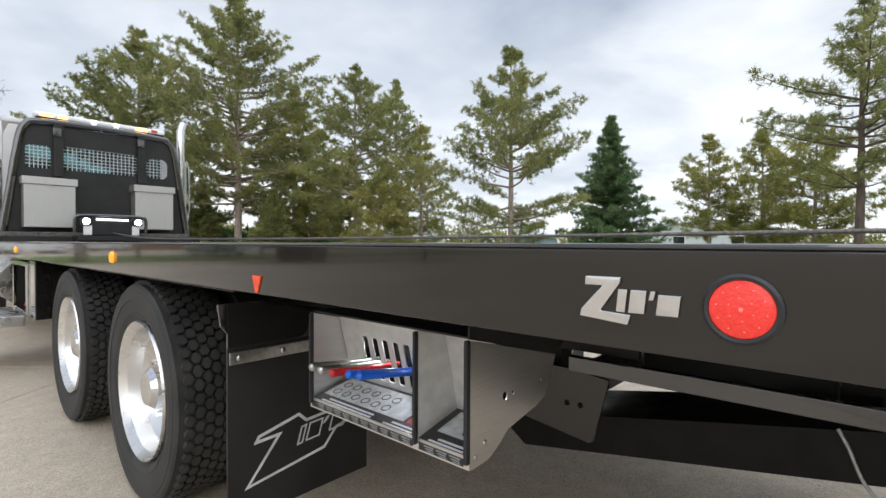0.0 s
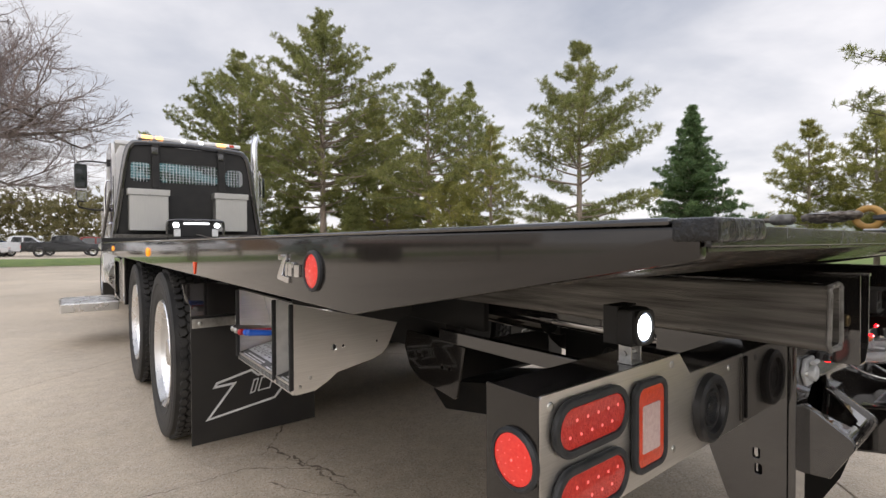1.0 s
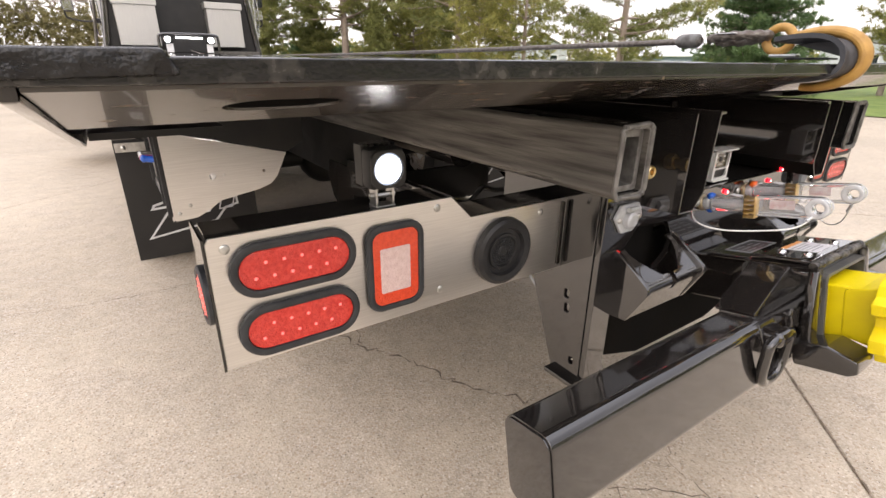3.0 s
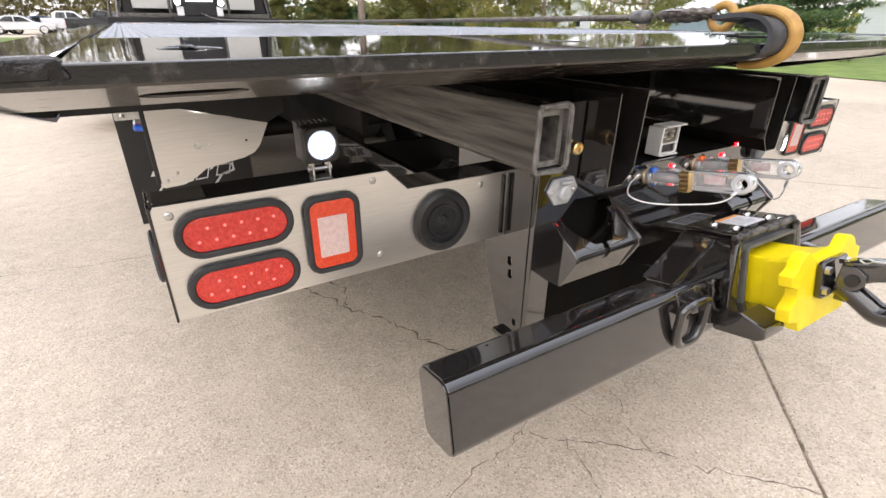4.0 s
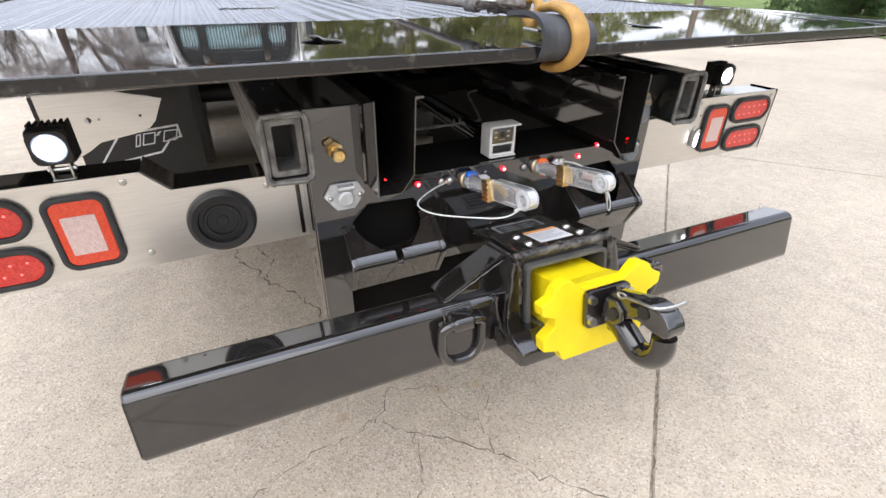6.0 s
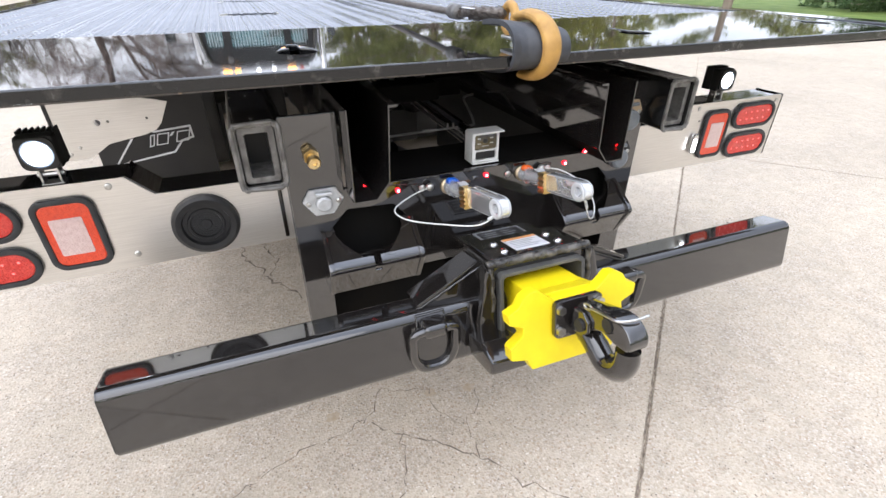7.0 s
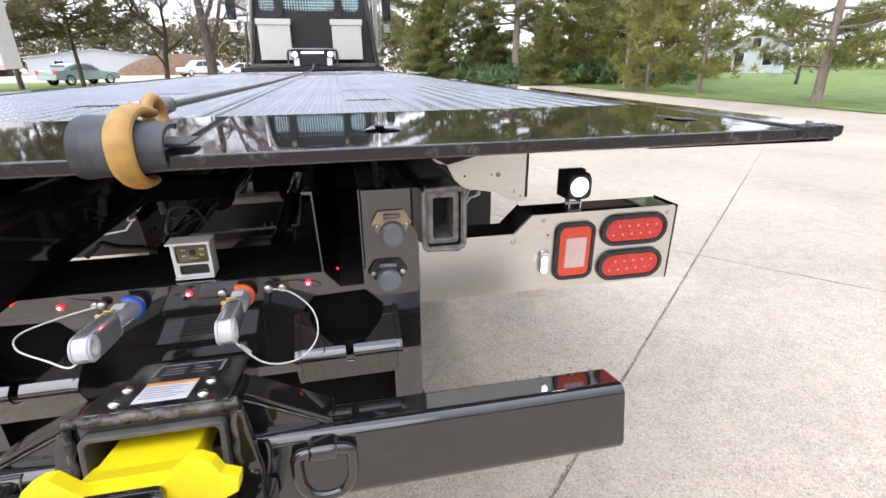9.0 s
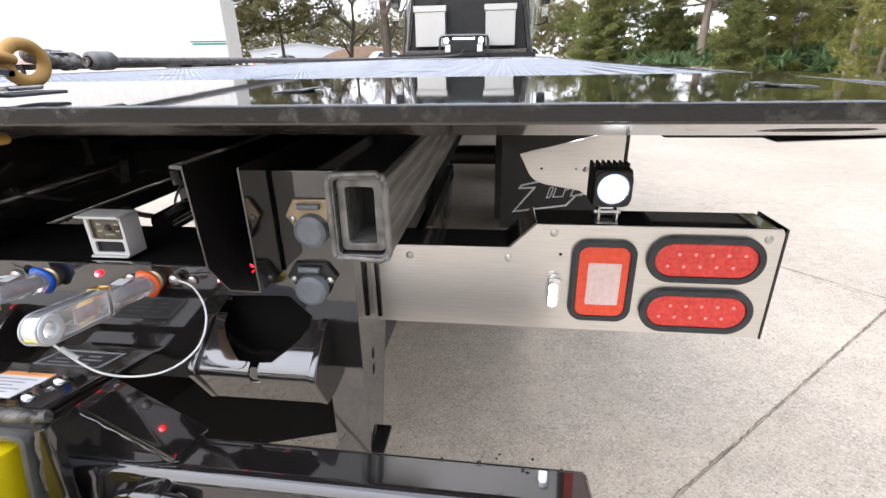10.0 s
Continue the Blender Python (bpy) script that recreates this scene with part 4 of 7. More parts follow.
def leaning(bm):
    bm.transform(LEAN)
    return bm


lift = thing("wheel_lift", (0, -0.2, 0.5), "glossy black wheel lift crossbar with a receiver and welded rings", "crossbar")
bar = sheet(rrect(-0.183, 0.5745, 0.096, 0.140, 0.021, 7), "yz", -0.827, 1.642, bevel=0.002)
part("crossbar_tube", leaning(bar), BLACK_BAR, lift, "heavy glossy black square tube")
for sx in (-1, 1):
    e = -0.8275 if sx < 0 else 0.8155
    t = sheet(rrect(-0.183, 0.5745, 0.090, 0.134, 0.018, 6), "yz", e, sx * 0.003, bevel=0.001)
    part("end_cap", leaning(t), BLACK_BAR, lift)
    # ring hanging from a welded strap
    cx = sx * 0.243
    pts = [(cx + u, -0.272, 0.580 + w) for u, w in ((-0.038, 0.046), (0.038, 0.046), (0.046, 0.018), (0.043, -0.022), (0.022, -0.048), (-0.022, -0.048), (-0.043, -0.022), (-0.046, 0.018))]
    part("tie_ring", tube(smooth_path(pts, 4, True), 0.0100, 10, True), BLACK_BAR, lift, "thick black tie-down ring")
    part("ring_strap", box(cx - 0.027, cx + 0.027, -0.285, -0.236, 0.610, 0.642, 0.012, 4), BLACK_BAR, lift)
    part("strap_weld", tube([(cx - 0.030, -0.262, 0.606), (cx - 0.030, -0.240, 0.645), (cx + 0.030, -0.240, 0.645), (cx + 0.030, -0.262, 0.606)], 0.004, 8), BLACK_BAR, lift)
    # box gusset from the receiver to the bar, open at the front
    o = [(sx * 0.119, 0.640), (sx * 0.119, 0.714), (sx * 0.132, 0.712), (sx * 0.262, 0.6485), (sx * 0.262, 0.640)]
    part("gusset", leaning(sheet(o, "xz", -0.204, 0.058, bevel=0.002)), BLACK_BAR, lift, "triangular welded gusset")
    m = Matrix.Translation((sx * 0.191, -0.184, 0.6835)) @ Matrix.Rotation(sx * math.atan2(0.0635, 0.130), 4, "Y")
    part("gusset_top", leaning(box(-0.078, 0.078, -0.030, 0.046, -0.003, 0.005, 0.0022, turn=m)), BLACK_BAR, lift, "sloping plate over the gusset")
    t = tube([(sx * (0.120 + 0.144 * k / 18), -0.206 - 0.0012 * math.sin(k * 1.7), 0.7085 - 0.0645 * k / 18 - 0.004) for k in range(19)], 0.0042, 8)
    part("weld_bead", leaning(t), BLACK_BAR, lift)
    t = tube([(sx * (0.150 + 0.004 * math.sin(k)), -0.232 + 0.0016 * math.sin(k * 2.1), 0.640 - 0.013 * k) for k in range(9)], 0.0060, 8)
    part("weld_bead", leaning(t), BLACK_BAR, lift)
    t = sheet([(sx * 0.116, 0.53), (sx * 0.116, 0.716), (sx * 0.129, 0.722), (sx * 0.136, 0.690), (sx * 0.150, 0.610), (sx * 0.150, 0.53)], "xz", -0.268, 0.020, bevel=0.005)
    part("receiver_cheek", leaning(t), BLACK_BAR, lift)
    t = sheet([(-0.350, 0.540), (-0.335, 0.532), (-0.245, 0.528), (-0.235, 0.575), (-0.300, 0.585), (-0.350, 0.566)], "yz", sx * 0.085, sx * 0.080, bevel=0.006)
    part("toe_block", leaning(t), BLACK_BAR, lift, "chamfered toe block under the receiver")
part("receiver", leaning(sheet(rrect(0, 0.635, 0.240, 0.180, 0.020, 5), "xz", -0.255, 0.125, [rrect(0, 0.635, 0.204, 0.144, 0.012, 5)], bevel=0.003)), BLACK_BAR, lift, "square receiver tube")
part("receiver_liner", leaning(sheet(rrect(0, 0.635, 0.206, 0.146, 0.012, 5), "xz", -0.272, 0.16, [rrect(0, 0.635, 0.188, 0.130, 0.010, 5)], bevel=0.002)), LINER, lift, "grey liner of the receiver")
# near-black sheet: the dark inside of the receiver put in as colour
part("receiver_back", leaning(box(-0.09, 0.09, -0.115, -0.111, 0.572, 0.698)), SHADE_BLACK, lift)
part("top_plate", leaning(box(-0.110, 0.110, -0.250, -0.130, 0.7255, 0.7355, 0.004)), BLACK_BAR, lift)
rng = np.random.default_rng(12)
lump = np.cumsum(rng.normal(0, 0.0007, 61)) * 0.6
t = tube([(-0.122 + 0.244 * i / 60, -0.2545 - 0.0010 * math.sin(i * 0.9) + lump[i] * 0.5, 0.7255 + 0.0012 * math.sin(i * 0.63) + lump[i] * 0.5) for i in range(61)], [0.0086 + 0.0007 * math.sin(i * 1.1) + 0.0005 * math.sin(i * 2.7) for i in range(61)], 8)
part("front_weld", leaning(t), WELD_GREY, lift, "lumpy scuffed grey weld")
for sx in (-1, 1):
    t = tube([(sx * (0.117 + 0.002 * math.sin(i * 1.3)), -0.262, 0.722 - 0.0085 * i) for i in range(12)], [0.0066 + 0.0006 * math.sin(i * 1.9) for i in range(12)], 8)
    part("side_weld", leaning(t), WELD_GREY, lift)
part("boom", leaning(box(-0.085, 0.085, -0.120, 1.2, 0.60, 0.712, 0.008)), BLACK_BAR, lift, "black telescoping boom")
part("boom_plate", leaning(box(-0.10, 0.10, -0.128, -0.030, 0.7125, 0.722, 0.003)), BLACK_BAR, lift)
t = sheet([(-0.060, -0.112), (0.060, -0.112), (0.060, -0.052), (-0.060, -0.052)], "xy", 0.7222, 0.0012, [[(-0.055, -0.107), (0.055, -0.107), (0.055, -0.057), (-0.055, -0.057)]])
part("plate_border", leaning(t), GREY_PRINT, lift)
plate = part("data_plate", leaning(box(-0.055, 0.055, -0.107, -0.057, 0.7220, 0.7228)), BLACK_PLASTIC, lift, "dark data plate in a pale border")
for i in range(3):
    for x0, x1 in ((-0.045, -0.006), (0.006, 0.030 + 0.012 * (i % 2))):
        part("print_bar", leaning(box(x0, x1, -0.099 + i * 0.013, -0.0955 + i * 0.013, 0.7228, 0.7232)), GREY_PRINT, plate)
lab = part("warning_label", leaning(box(-0.041, 0.041, -0.231, -0.162, 0.7355, 0.7366)), LABEL_WHITE, lift, "white warning label with an orange heading")
part("heading", leaning(box(-0.041, 0.041, -0.173, -0.162, 0.7366, 0.7370)), ORANGE_PRINT, lab)
for i in range(5):
    part("print_bar", leaning(box(-0.035, 0.031 - 0.01 * (i % 3), -0.184 - i * 0.009, -0.1815 - i * 0.009, 0.7366, 0.7369)), GREY_PRINT, lab)
for x, y in ((-0.067, -0.223), (-0.067, -0.175), (0.064, -0.224), (0.064, -0.177)):
    part("dome_bolt", leaning(ball((x, y, 0.7355), 0.0095, (1, 1, 0.75))), CHROME, lift)

# ---- yellow mount and pintle hook ----
ym = thing("hook_mount", (0, -0.33, 0.58), "yellow painted hook mount pushed into the receiver", "hook mount")
half = [(0.093, 0.548), (0.104, 0.572), (0.138, 0.580), (0.140, 0.606), (0.114, 0.626), (0.112, 0.644), (0.141, 0.656), (0.144, 0.677), (0.122, 0.686), (0.112, 0.704), (0.096, 0.713), (0.080, 0.714), (0.058, 0.694), (0.040, 0.681)]
t = sheet(half + [(-u, v) for u, v in reversed(half)], "xz", -0.378, 0.026, bevel=0.0025)
part("face_plate", leaning(t), YELLOW, ym, "yellow plate with notched ears")
part("shank", leaning(box(-0.066, 0.066, -0.354, -0.16, 0.568, 0.680, 0.006)), YELLOW, ym)
t = sheet([(-0.354, 0.560), (-0.354, 0.690), (-0.330, 0.682), (-0.300, 0.678), (-0.290, 0.672), (-0.290, 0.575)], "yz", -0.070, 0.140, bevel=0.004)
part("neck", leaning(t), YELLOW, ym, "flared neck behind the plate")

hk = thing("pintle_hook", (0, -0.47, 0.62), "black forged pintle hook bolted to the yellow mount", "hook")
part("base_plate", leaning(sheet(rrect(0.0, 0.648, 0.106, 0.078, 0.012), "xz", -0.3915, 0.013, bevel=0.003)), BLACK_BAR, hk)
for x, z in ((-0.043, 0.671), (-0.043, 0.628), (0.043, 0.671), (0.043, 0.628)):
    part("bolt", leaning(cyl((x, -0.392, z), (x, -0.4005, z), 0.009, n=6)), ZINC, hk)
arc = smooth_path([(0, -0.416, 0.672), (0, -0.442, 0.665), (0, -0.466, 0.654), (0, -0.489, 0.643), (0, -0.512, 0.648), (0, -0.527, 0.664), (0, -0.532, 0.685), (0, -0.529, 0.706)], 4)
part("lower_jaw", tube(arc, [0.0212 + 0.0016 * math.sin(0.12 * i) for i in range(len(arc))], 18), BLACK_BAR, hk, "curved lower jaw")
t = sheet([(-0.4155, 0.640), (-0.4155, 0.690), (-0.452, 0.684), (-0.470, 0.664), (-0.462, 0.645)], "yz", -0.009, 0.018, bevel=0.004)
part("jaw_web", t, BLACK, hk)
t = sheet([(-0.412, 0.690), (-0.412, 0.728), (-0.440, 0.739), (-0.474, 0.752), (-0.498, 0.762), (-0.518, 0.762), (-0.534, 0.754), (-0.546, 0.741), (-0.550, 0.727), (-0.544, 0.716), (-0.517, 0.712), (-0.500, 0.713), (-0.487, 0.714), (-0.470, 0.706), (-0.452, 0.692)], "yz", -0.021, 0.042, bevel=0.007)
part("upper_latch", t, BLACK, hk, "closed upper latch")
for x in (-0.029, 0.022):
    t = sheet([(-0.4155, 0.672), (-0.4155, 0.722), (-0.440, 0.727), (-0.458, 0.716), (-0.461, 0.696), (-0.448, 0.680)], "yz", x, 0.007, bevel=0.002)
    part("hinge_lug", t, BLACK, hk)
part("pivot_pin", cyl((-0.034, -0.440, 0.700), (0.034, -0.440, 0.700), 0.012, n=14), BLACK_MATT, hk)
part("pivot_pin", cyl((-0.0235, -0.494, 0.738), (0.0235, -0.494, 0.738), 0.012, n=14), BLACK_MATT, hk)
part("lock_pin", tube(smooth_path([(-0.027, -0.455, 0.748), (-0.026, -0.480, 0.755), (-0.024, -0.515, 0.764), (0.0, -0.527, 0.768), (0.024, -0.530, 0.772)], 5), 0.0026, 8), ZINC, hk)
part("pin_loop", tube(smooth_path([(-0.027, -0.457, 0.749), (-0.026, -0.447, 0.750), (-0.027, -0.438, 0.745), (-0.028, -0.447, 0.741)], 4, True), 0.0020, 6, True), ZINC, hk)


# ---- rain drops left on the black paint ----
def rain_drops(name, spots, seed, label):
    """Low domes of water scattered on flat faces: (x0, x1, y0, y1, z, count)."""
    rng = np.random.default_rng(seed)
    V, F = [], []
    for x0, x1, y0, y1, z, count in spots:
        for _ in range(count):
            cx, cy, r = rng.uniform(x0, x1), rng.uniform(y0, y1), rng.uniform(0.0008, 0.0030)
            sx_ = rng.uniform(0.8, 1.5)
            i = len(V)
            for q, h in ((1.0, 0.0), (0.72, 0.14), (0.36, 0.20)):
                V += [(cx + sx_ * q * r * math.cos(a), cy + q * r * math.sin(a), z + h * r) for a in [2 * math.pi * k / 8 for k in range(8)]]
            for ring in (0, 8):
                F += [(i + ring + k, i + ring + (k + 1) % 8, i + ring + 8 + (k + 1) % 8, i + ring + 8 + k) for k in range(8)]
            F.append(tuple(range(i + 16, i + 24)))
    ob = raw(name, V, F, WATER, None, True)
    return tagged(ob, label, "water drops", kind="stuff")


WATER = material("water_drop", (0.012, 0.012, 0.013), 0.02, 0, coat=1.0, spec=0.8)
rain_drops("water_drops", [(-0.80, -0.30, -0.235, -0.160, 0.6408, 40), (0.30, 0.80, -0.235, -0.160, 0.6408, 26), (-0.10, 0.10, -0.245, -0.12, 0.7358, 14)], 8, "rain drops standing on the glossy crossbar")


# ---- tail lamp panels ----
def oval_lamp(cx, cz, y, owner, name="stop_lamp"):
    g = part(name, sheet(rrect(cx, cz, 0.188, 0.084, 0.0418, 10), "xz", y - 0.011, 0.011, [rrect(cx, cz, 0.163, 0.059, 0.0293, 10)], bevel=0.004), GROMMET, owner, "oval lamp in a black rubber grommet")
    t = sheet(rrect(cx, cz, 0.164, 0.060, 0.0298, 10), "xz", y - 0.0085, 0.006, bevel=0.003)
    part("lens", t, RED_LENS, g, "red faceted lens")
    for i in range(10):
        u = cx + (i % 5 - 2) * 0.026 + (0.008 if i < 5 else -0.008)
        w = cz + (0.011 if i < 5 else -0.011)
        part("diode", ball((u, y - 0.0084, w), 0.0027, (1, 0.5, 1), u=8, v=5), RED_LED, g)
    return g


def round_lamp(cx, cy, cz, sx, r, owner, label):
    g = part("side_lamp", lathe([(r * 0.86, sx * 0.003), (r * 0.88, sx * 0.007), (r * 0.97, sx * 0.008), (r * 1.06, sx * 0.005), (r * 1.06, 0)], (cx, cy, cz), "x", 40), GROMMET, owner, label)
    part("lens", lathe([(0, sx * 0.0085), (r * 0.60, sx * 0.008), (r * 0.86, sx * 0.005), (r * 0.88, 0.0)], (cx, cy, cz), "x", 40), RED_LIT, g, "red faceted lens")
    for k in range(3):
        n, q = (1, 6, 10)[k], (0, 0.34, 0.66)[k]
        for i in range(n):
            a = 2 * math.pi * i / n + k * 0.4
            part("diode", ball((cx + sx * 0.0080, cy + r * q * math.cos(a), cz + r * q * math.sin(a)), 0.0026 if k == 0 else 0.0009, (0.5, 1, 1), u=8, v=5), RED_LED, g)
    return g


def tail_panel(sx):
    lab = "brushed stainless tail lamp panel with two oval lamps and a sounder" if sx < 0 else "stainless tail lamp panel with two oval lamps and plate lamp"
    p = thing("tail_lamp_panel", (sx * 0.8, 0.15, 0.68), lab, "lamp panel", "tail lamp panels")
    Y = 0.100
    o = [(0.458, 0.690), (1.153, 0.688), (1.153, 0.884), (1.148, 0.892), (0.757, 0.892), (0.713, 0.848), (0.458, 0.848)]
    o = [(sx * u, v) for u, v in o]
    part("face", sheet(o, "xz", Y, 0.004, bevel=0.001), STEEL, p, "brushed stainless face")
    part("end_plate", box(sx * 1.1535, sx * 1.1575, Y - 0.001, 0.198, 0.686, 0.892, 0.001), BLACK_SIDE, p, "dark polished end plate")
    t = sheet([(sx * 0.755, Y + 0.005), (sx * 1.148, Y + 0.005), (sx * 1.148, 0.198), (sx * 0.755, 0.198)], "xy", 0.884, 0.004)
    part("top_tray", t, BLACK, p, "glossy black top flange")
    m = Matrix.Translation((sx * 0.7325, 0.15, 0.868)) @ Matrix.Rotation(sx * -radians(45), 4, "Y")
    part("step_plate", box(-0.034, 0.034, -0.046, 0.048, -0.002, 0.002, turn=m), BLACK, p)
    part("inner_tray", box(sx * 0.40, sx * 0.712, Y + 0.005, 0.198, 0.841, 0.845), BLACK, p)
    part("bracket", box(sx * 0.467, sx * 0.476, Y - 0.006, 0.19, 0.70, 0.842, 0.002), BLACK_SIDE, p)
    for u, v in ((1.130, 0.874), (0.787, 0.877), (0.534, 0.828), (0.711, 0.828) if sx > 0 else (0.78, 0.72)):
        part("screw", ball((sx * u, Y, v), 0.0072, (1, 0.45, 1), u=12, v=7), ZINC, p)
    oval_lamp(sx * 1.037, 0.836, Y, p)
    oval_lamp(sx * 1.037, 0.739, Y, p)
    g = part("reverse_lamp", sheet(rrect(sx * 0.873, 0.790, 0.108, 0.154, 0.026, 8), "xz", Y - 0.011, 0.011, [rrect(sx * 0.873, 0.790, 0.084, 0.131, 0.016, 6)], bevel=0.004), GROMMET, p, "upright lamp in a black rubber grommet")
    part("lens", sheet(rrect(sx * 0.873, 0.790, 0.086, 0.133, 0.016, 6), "xz", Y - 0.0085, 0.006, bevel=0.003), ORANGE_LENS, g, "orange-red lens")
    part("clear_window", sheet(rrect(sx * 0.875, 0.787, 0.056, 0.080, 0.003, 3), "xz", Y - 0.0098, 0.002, bevel=0.0006), PINK_LENS, g, "pale clear window")
    if sx < 0:
        s = part("sounder", lathe([(0.0, -0.006), (0.010, -0.006), (0.012, -0.004), (0.030, -0.004), (0.032, -0.009), (0.036, -0.009), (0.038, -0.005), (0.046, -0.005), (0.049, -0.014), (0.060, -0.016), (0.067, -0.012), (0.069, 0.0)], (-0.634, Y, 0.766), "y", 48), BLACK_PLASTIC, p, "round black reversing sounder")
        for k, (r, n) in enumerate(((0.0075, 8), (0.014, 14), (0.020, 20), (0.026, 26))):
            for i in range(n):
                a = 2 * math.pi * i / n
                part("grille_stud", box(-0.634 + r * math.cos(a) - 0.0014, -0.634 + r * math.cos(a) + 0.0014, Y - 0.0066, Y - 0.0035, 0.766 + r * math.sin(a) - 0.0014, 0.766 + r * math.sin(a) + 0.0014), GROMMET, s)
    else:
        g = part("plate_lamp", sheet(rrect(0.792, 0.769, 0.022, 0.064, 0.010, 6), "xz", Y - 0.014, 0.014, bevel=0.004), CHROME, p, "small lit plate lamp")
        part("lens", sheet(rrect(0.790, 0.764, 0.014, 0.044, 0.006, 6), "xz", Y - 0.016, 0.003, bevel=0.001), LAMP_SOFT, g)
        part("small_hole", cyl((0.800, Y - 0.0006, 0.838), (0.800, Y + 0.001, 0.838), 0.003, n=10), BLACK_MATT, p)
    if sx < 0:
        round_lamp(sx * 1.1575, 0.139, 0.797, sx, 0.042, p, "round red side lamp in a grommet")
    return p


def work_lamp(sx):
    x, y, z = sx * 0.876, 0.130, 0.954
    w = thing("work_lamp", (x, y, 0.89), "cube-shaped black work lamp shining white on a small bracket", "work lamp", "work lamps")
    hx = 0.032
    t = box(x - hx, x + hx, y - 0.024, y + 0.010, z - 0.033, z + 0.033, 0.009, 2)
    part("body", t, BLACK_MATT, w, "black ribbed housing")
    for i in range(7):
        u = x - 0.0285 + i * 0.0095
        part("fin", box(u - 0.002, u + 0.002, y + 0.006, y + 0.034, z - 0.031, z + 0.036, 0.001, 1), BLACK_MATT, w)
    part("bezel", sheet(rrect(x, z, 0.060, 0.060, 0.015, 6), "xz", y - 0.029, 0.006, [disc(x, z, 0.0257, 28)], bevel=0.0010), BLACK_MATT, w)
    part("lens", lathe([(0.0, -0.0285), (0.014, -0.0280), (0.0225, -0.0268)], (x, y, z), "y", 28), LAMP_WHITE, w, "lit white lens")
    part("lens_rim", lathe([(0.0225, -0.0268), (0.0245, -0.0262), (0.0258, -0.0246)], (x, y, z), "y", 28), LAMP_RIM, w, "bluish glowing lens rim")
    t = box(x - 0.017, x - 0.013, y - 0.012, y + 0.012, z - 0.066, z - 0.03, 0.001)
    box(x + 0.013, x + 0.017, y - 0.012, y + 0.012, z - 0.066, z - 0.03, 0.001, bm=t)
    box(x - 0.018, x + 0.018, y - 0.014, y + 0.014, 0.8885, 0.892, 0.001, bm=t)
    part("bracket", t, ZINC, w, "bare U bracket")
    part("pivot_bolt", cyl((x - 0.022, y, z - 0.047), (x + 0.022, y, z - 0.047), 0.005, n=8), ZINC, w)
    return w


for sx in (-1, 1):
    tail_panel(sx)
    work_lamp(sx)


# ---- lamps and badges on the deck side ----
def zigzag(u0, v0, s, slant=0.28):
    """A slanted bolt-like emblem shape."""
    pts = [(0.07, 1.0), (0.50, 1.0), (0.495, 0.88), (0.26, 0.26), (0.62, 0.22), (0.585, 0.0), (0.0, 0.10), (0.02, 0.26), (0.283, 0.80), (0.062, 0.80)]
    return [(u0 + s * u, v0 + s * 0.55 * v) for u, v in pts]


for sx in (-1, 1):
    X = sx * 1.275
    for y in (3.04, 6.05):
        m = part("marker_lamp", lathe([(0, 0.014), (0.016, 0.012), (0.020, 0.006), (0.021, 0)], (0, 0, 0), "x", 20), AMBER, deck, "amber oval side marker")
        for v in m.data.vertices:
            v.co = Vector((X + sx * v.co.x, y + v.co.y * 1.1, 1.049 + v.co.z * 1.35))
    part("brightened_red_reflector", sheet([(1.648, 1.030), (1.694, 1.030), (1.679, 0.984), (1.667, 0.984)], "yz", X, sx * 0.004, bevel=0.0008), RED_REFLECT, deck, "small red wedge reflector")
    round_lamp(X, 0.556, 1.046, sx, 0.0378, deck, "round red side lamp in a grommet")
    # bright metal emblem: slanted bolt and four short bars
    def flip(p):
        return [(0.747 - u, v) for u, v in p]
    e = part("emblem", sheet(flip(zigzag(0.0, 1.014, 0.112)), "yz", X, sx * 0.006, bevel=0.0012), CHROME, deck, "bright metal emblem")
    for u, w, h in ((0.050, 0.012, 0.030), (0.066, 0.020, 0.030), (0.091, 0.006, 0.012), (0.100, 0.026, 0.026)):
        v0 = 1.030 if h > 0.02 else 1.048
        part("emblem_bar", sheet(flip([(u, v0), (u + w, v0), (u + w + 0.003, v0 + h), (u + 0.003, v0 + h)]), "yz", X, sx * 0.006, bevel=0.001), CHROME, deck)


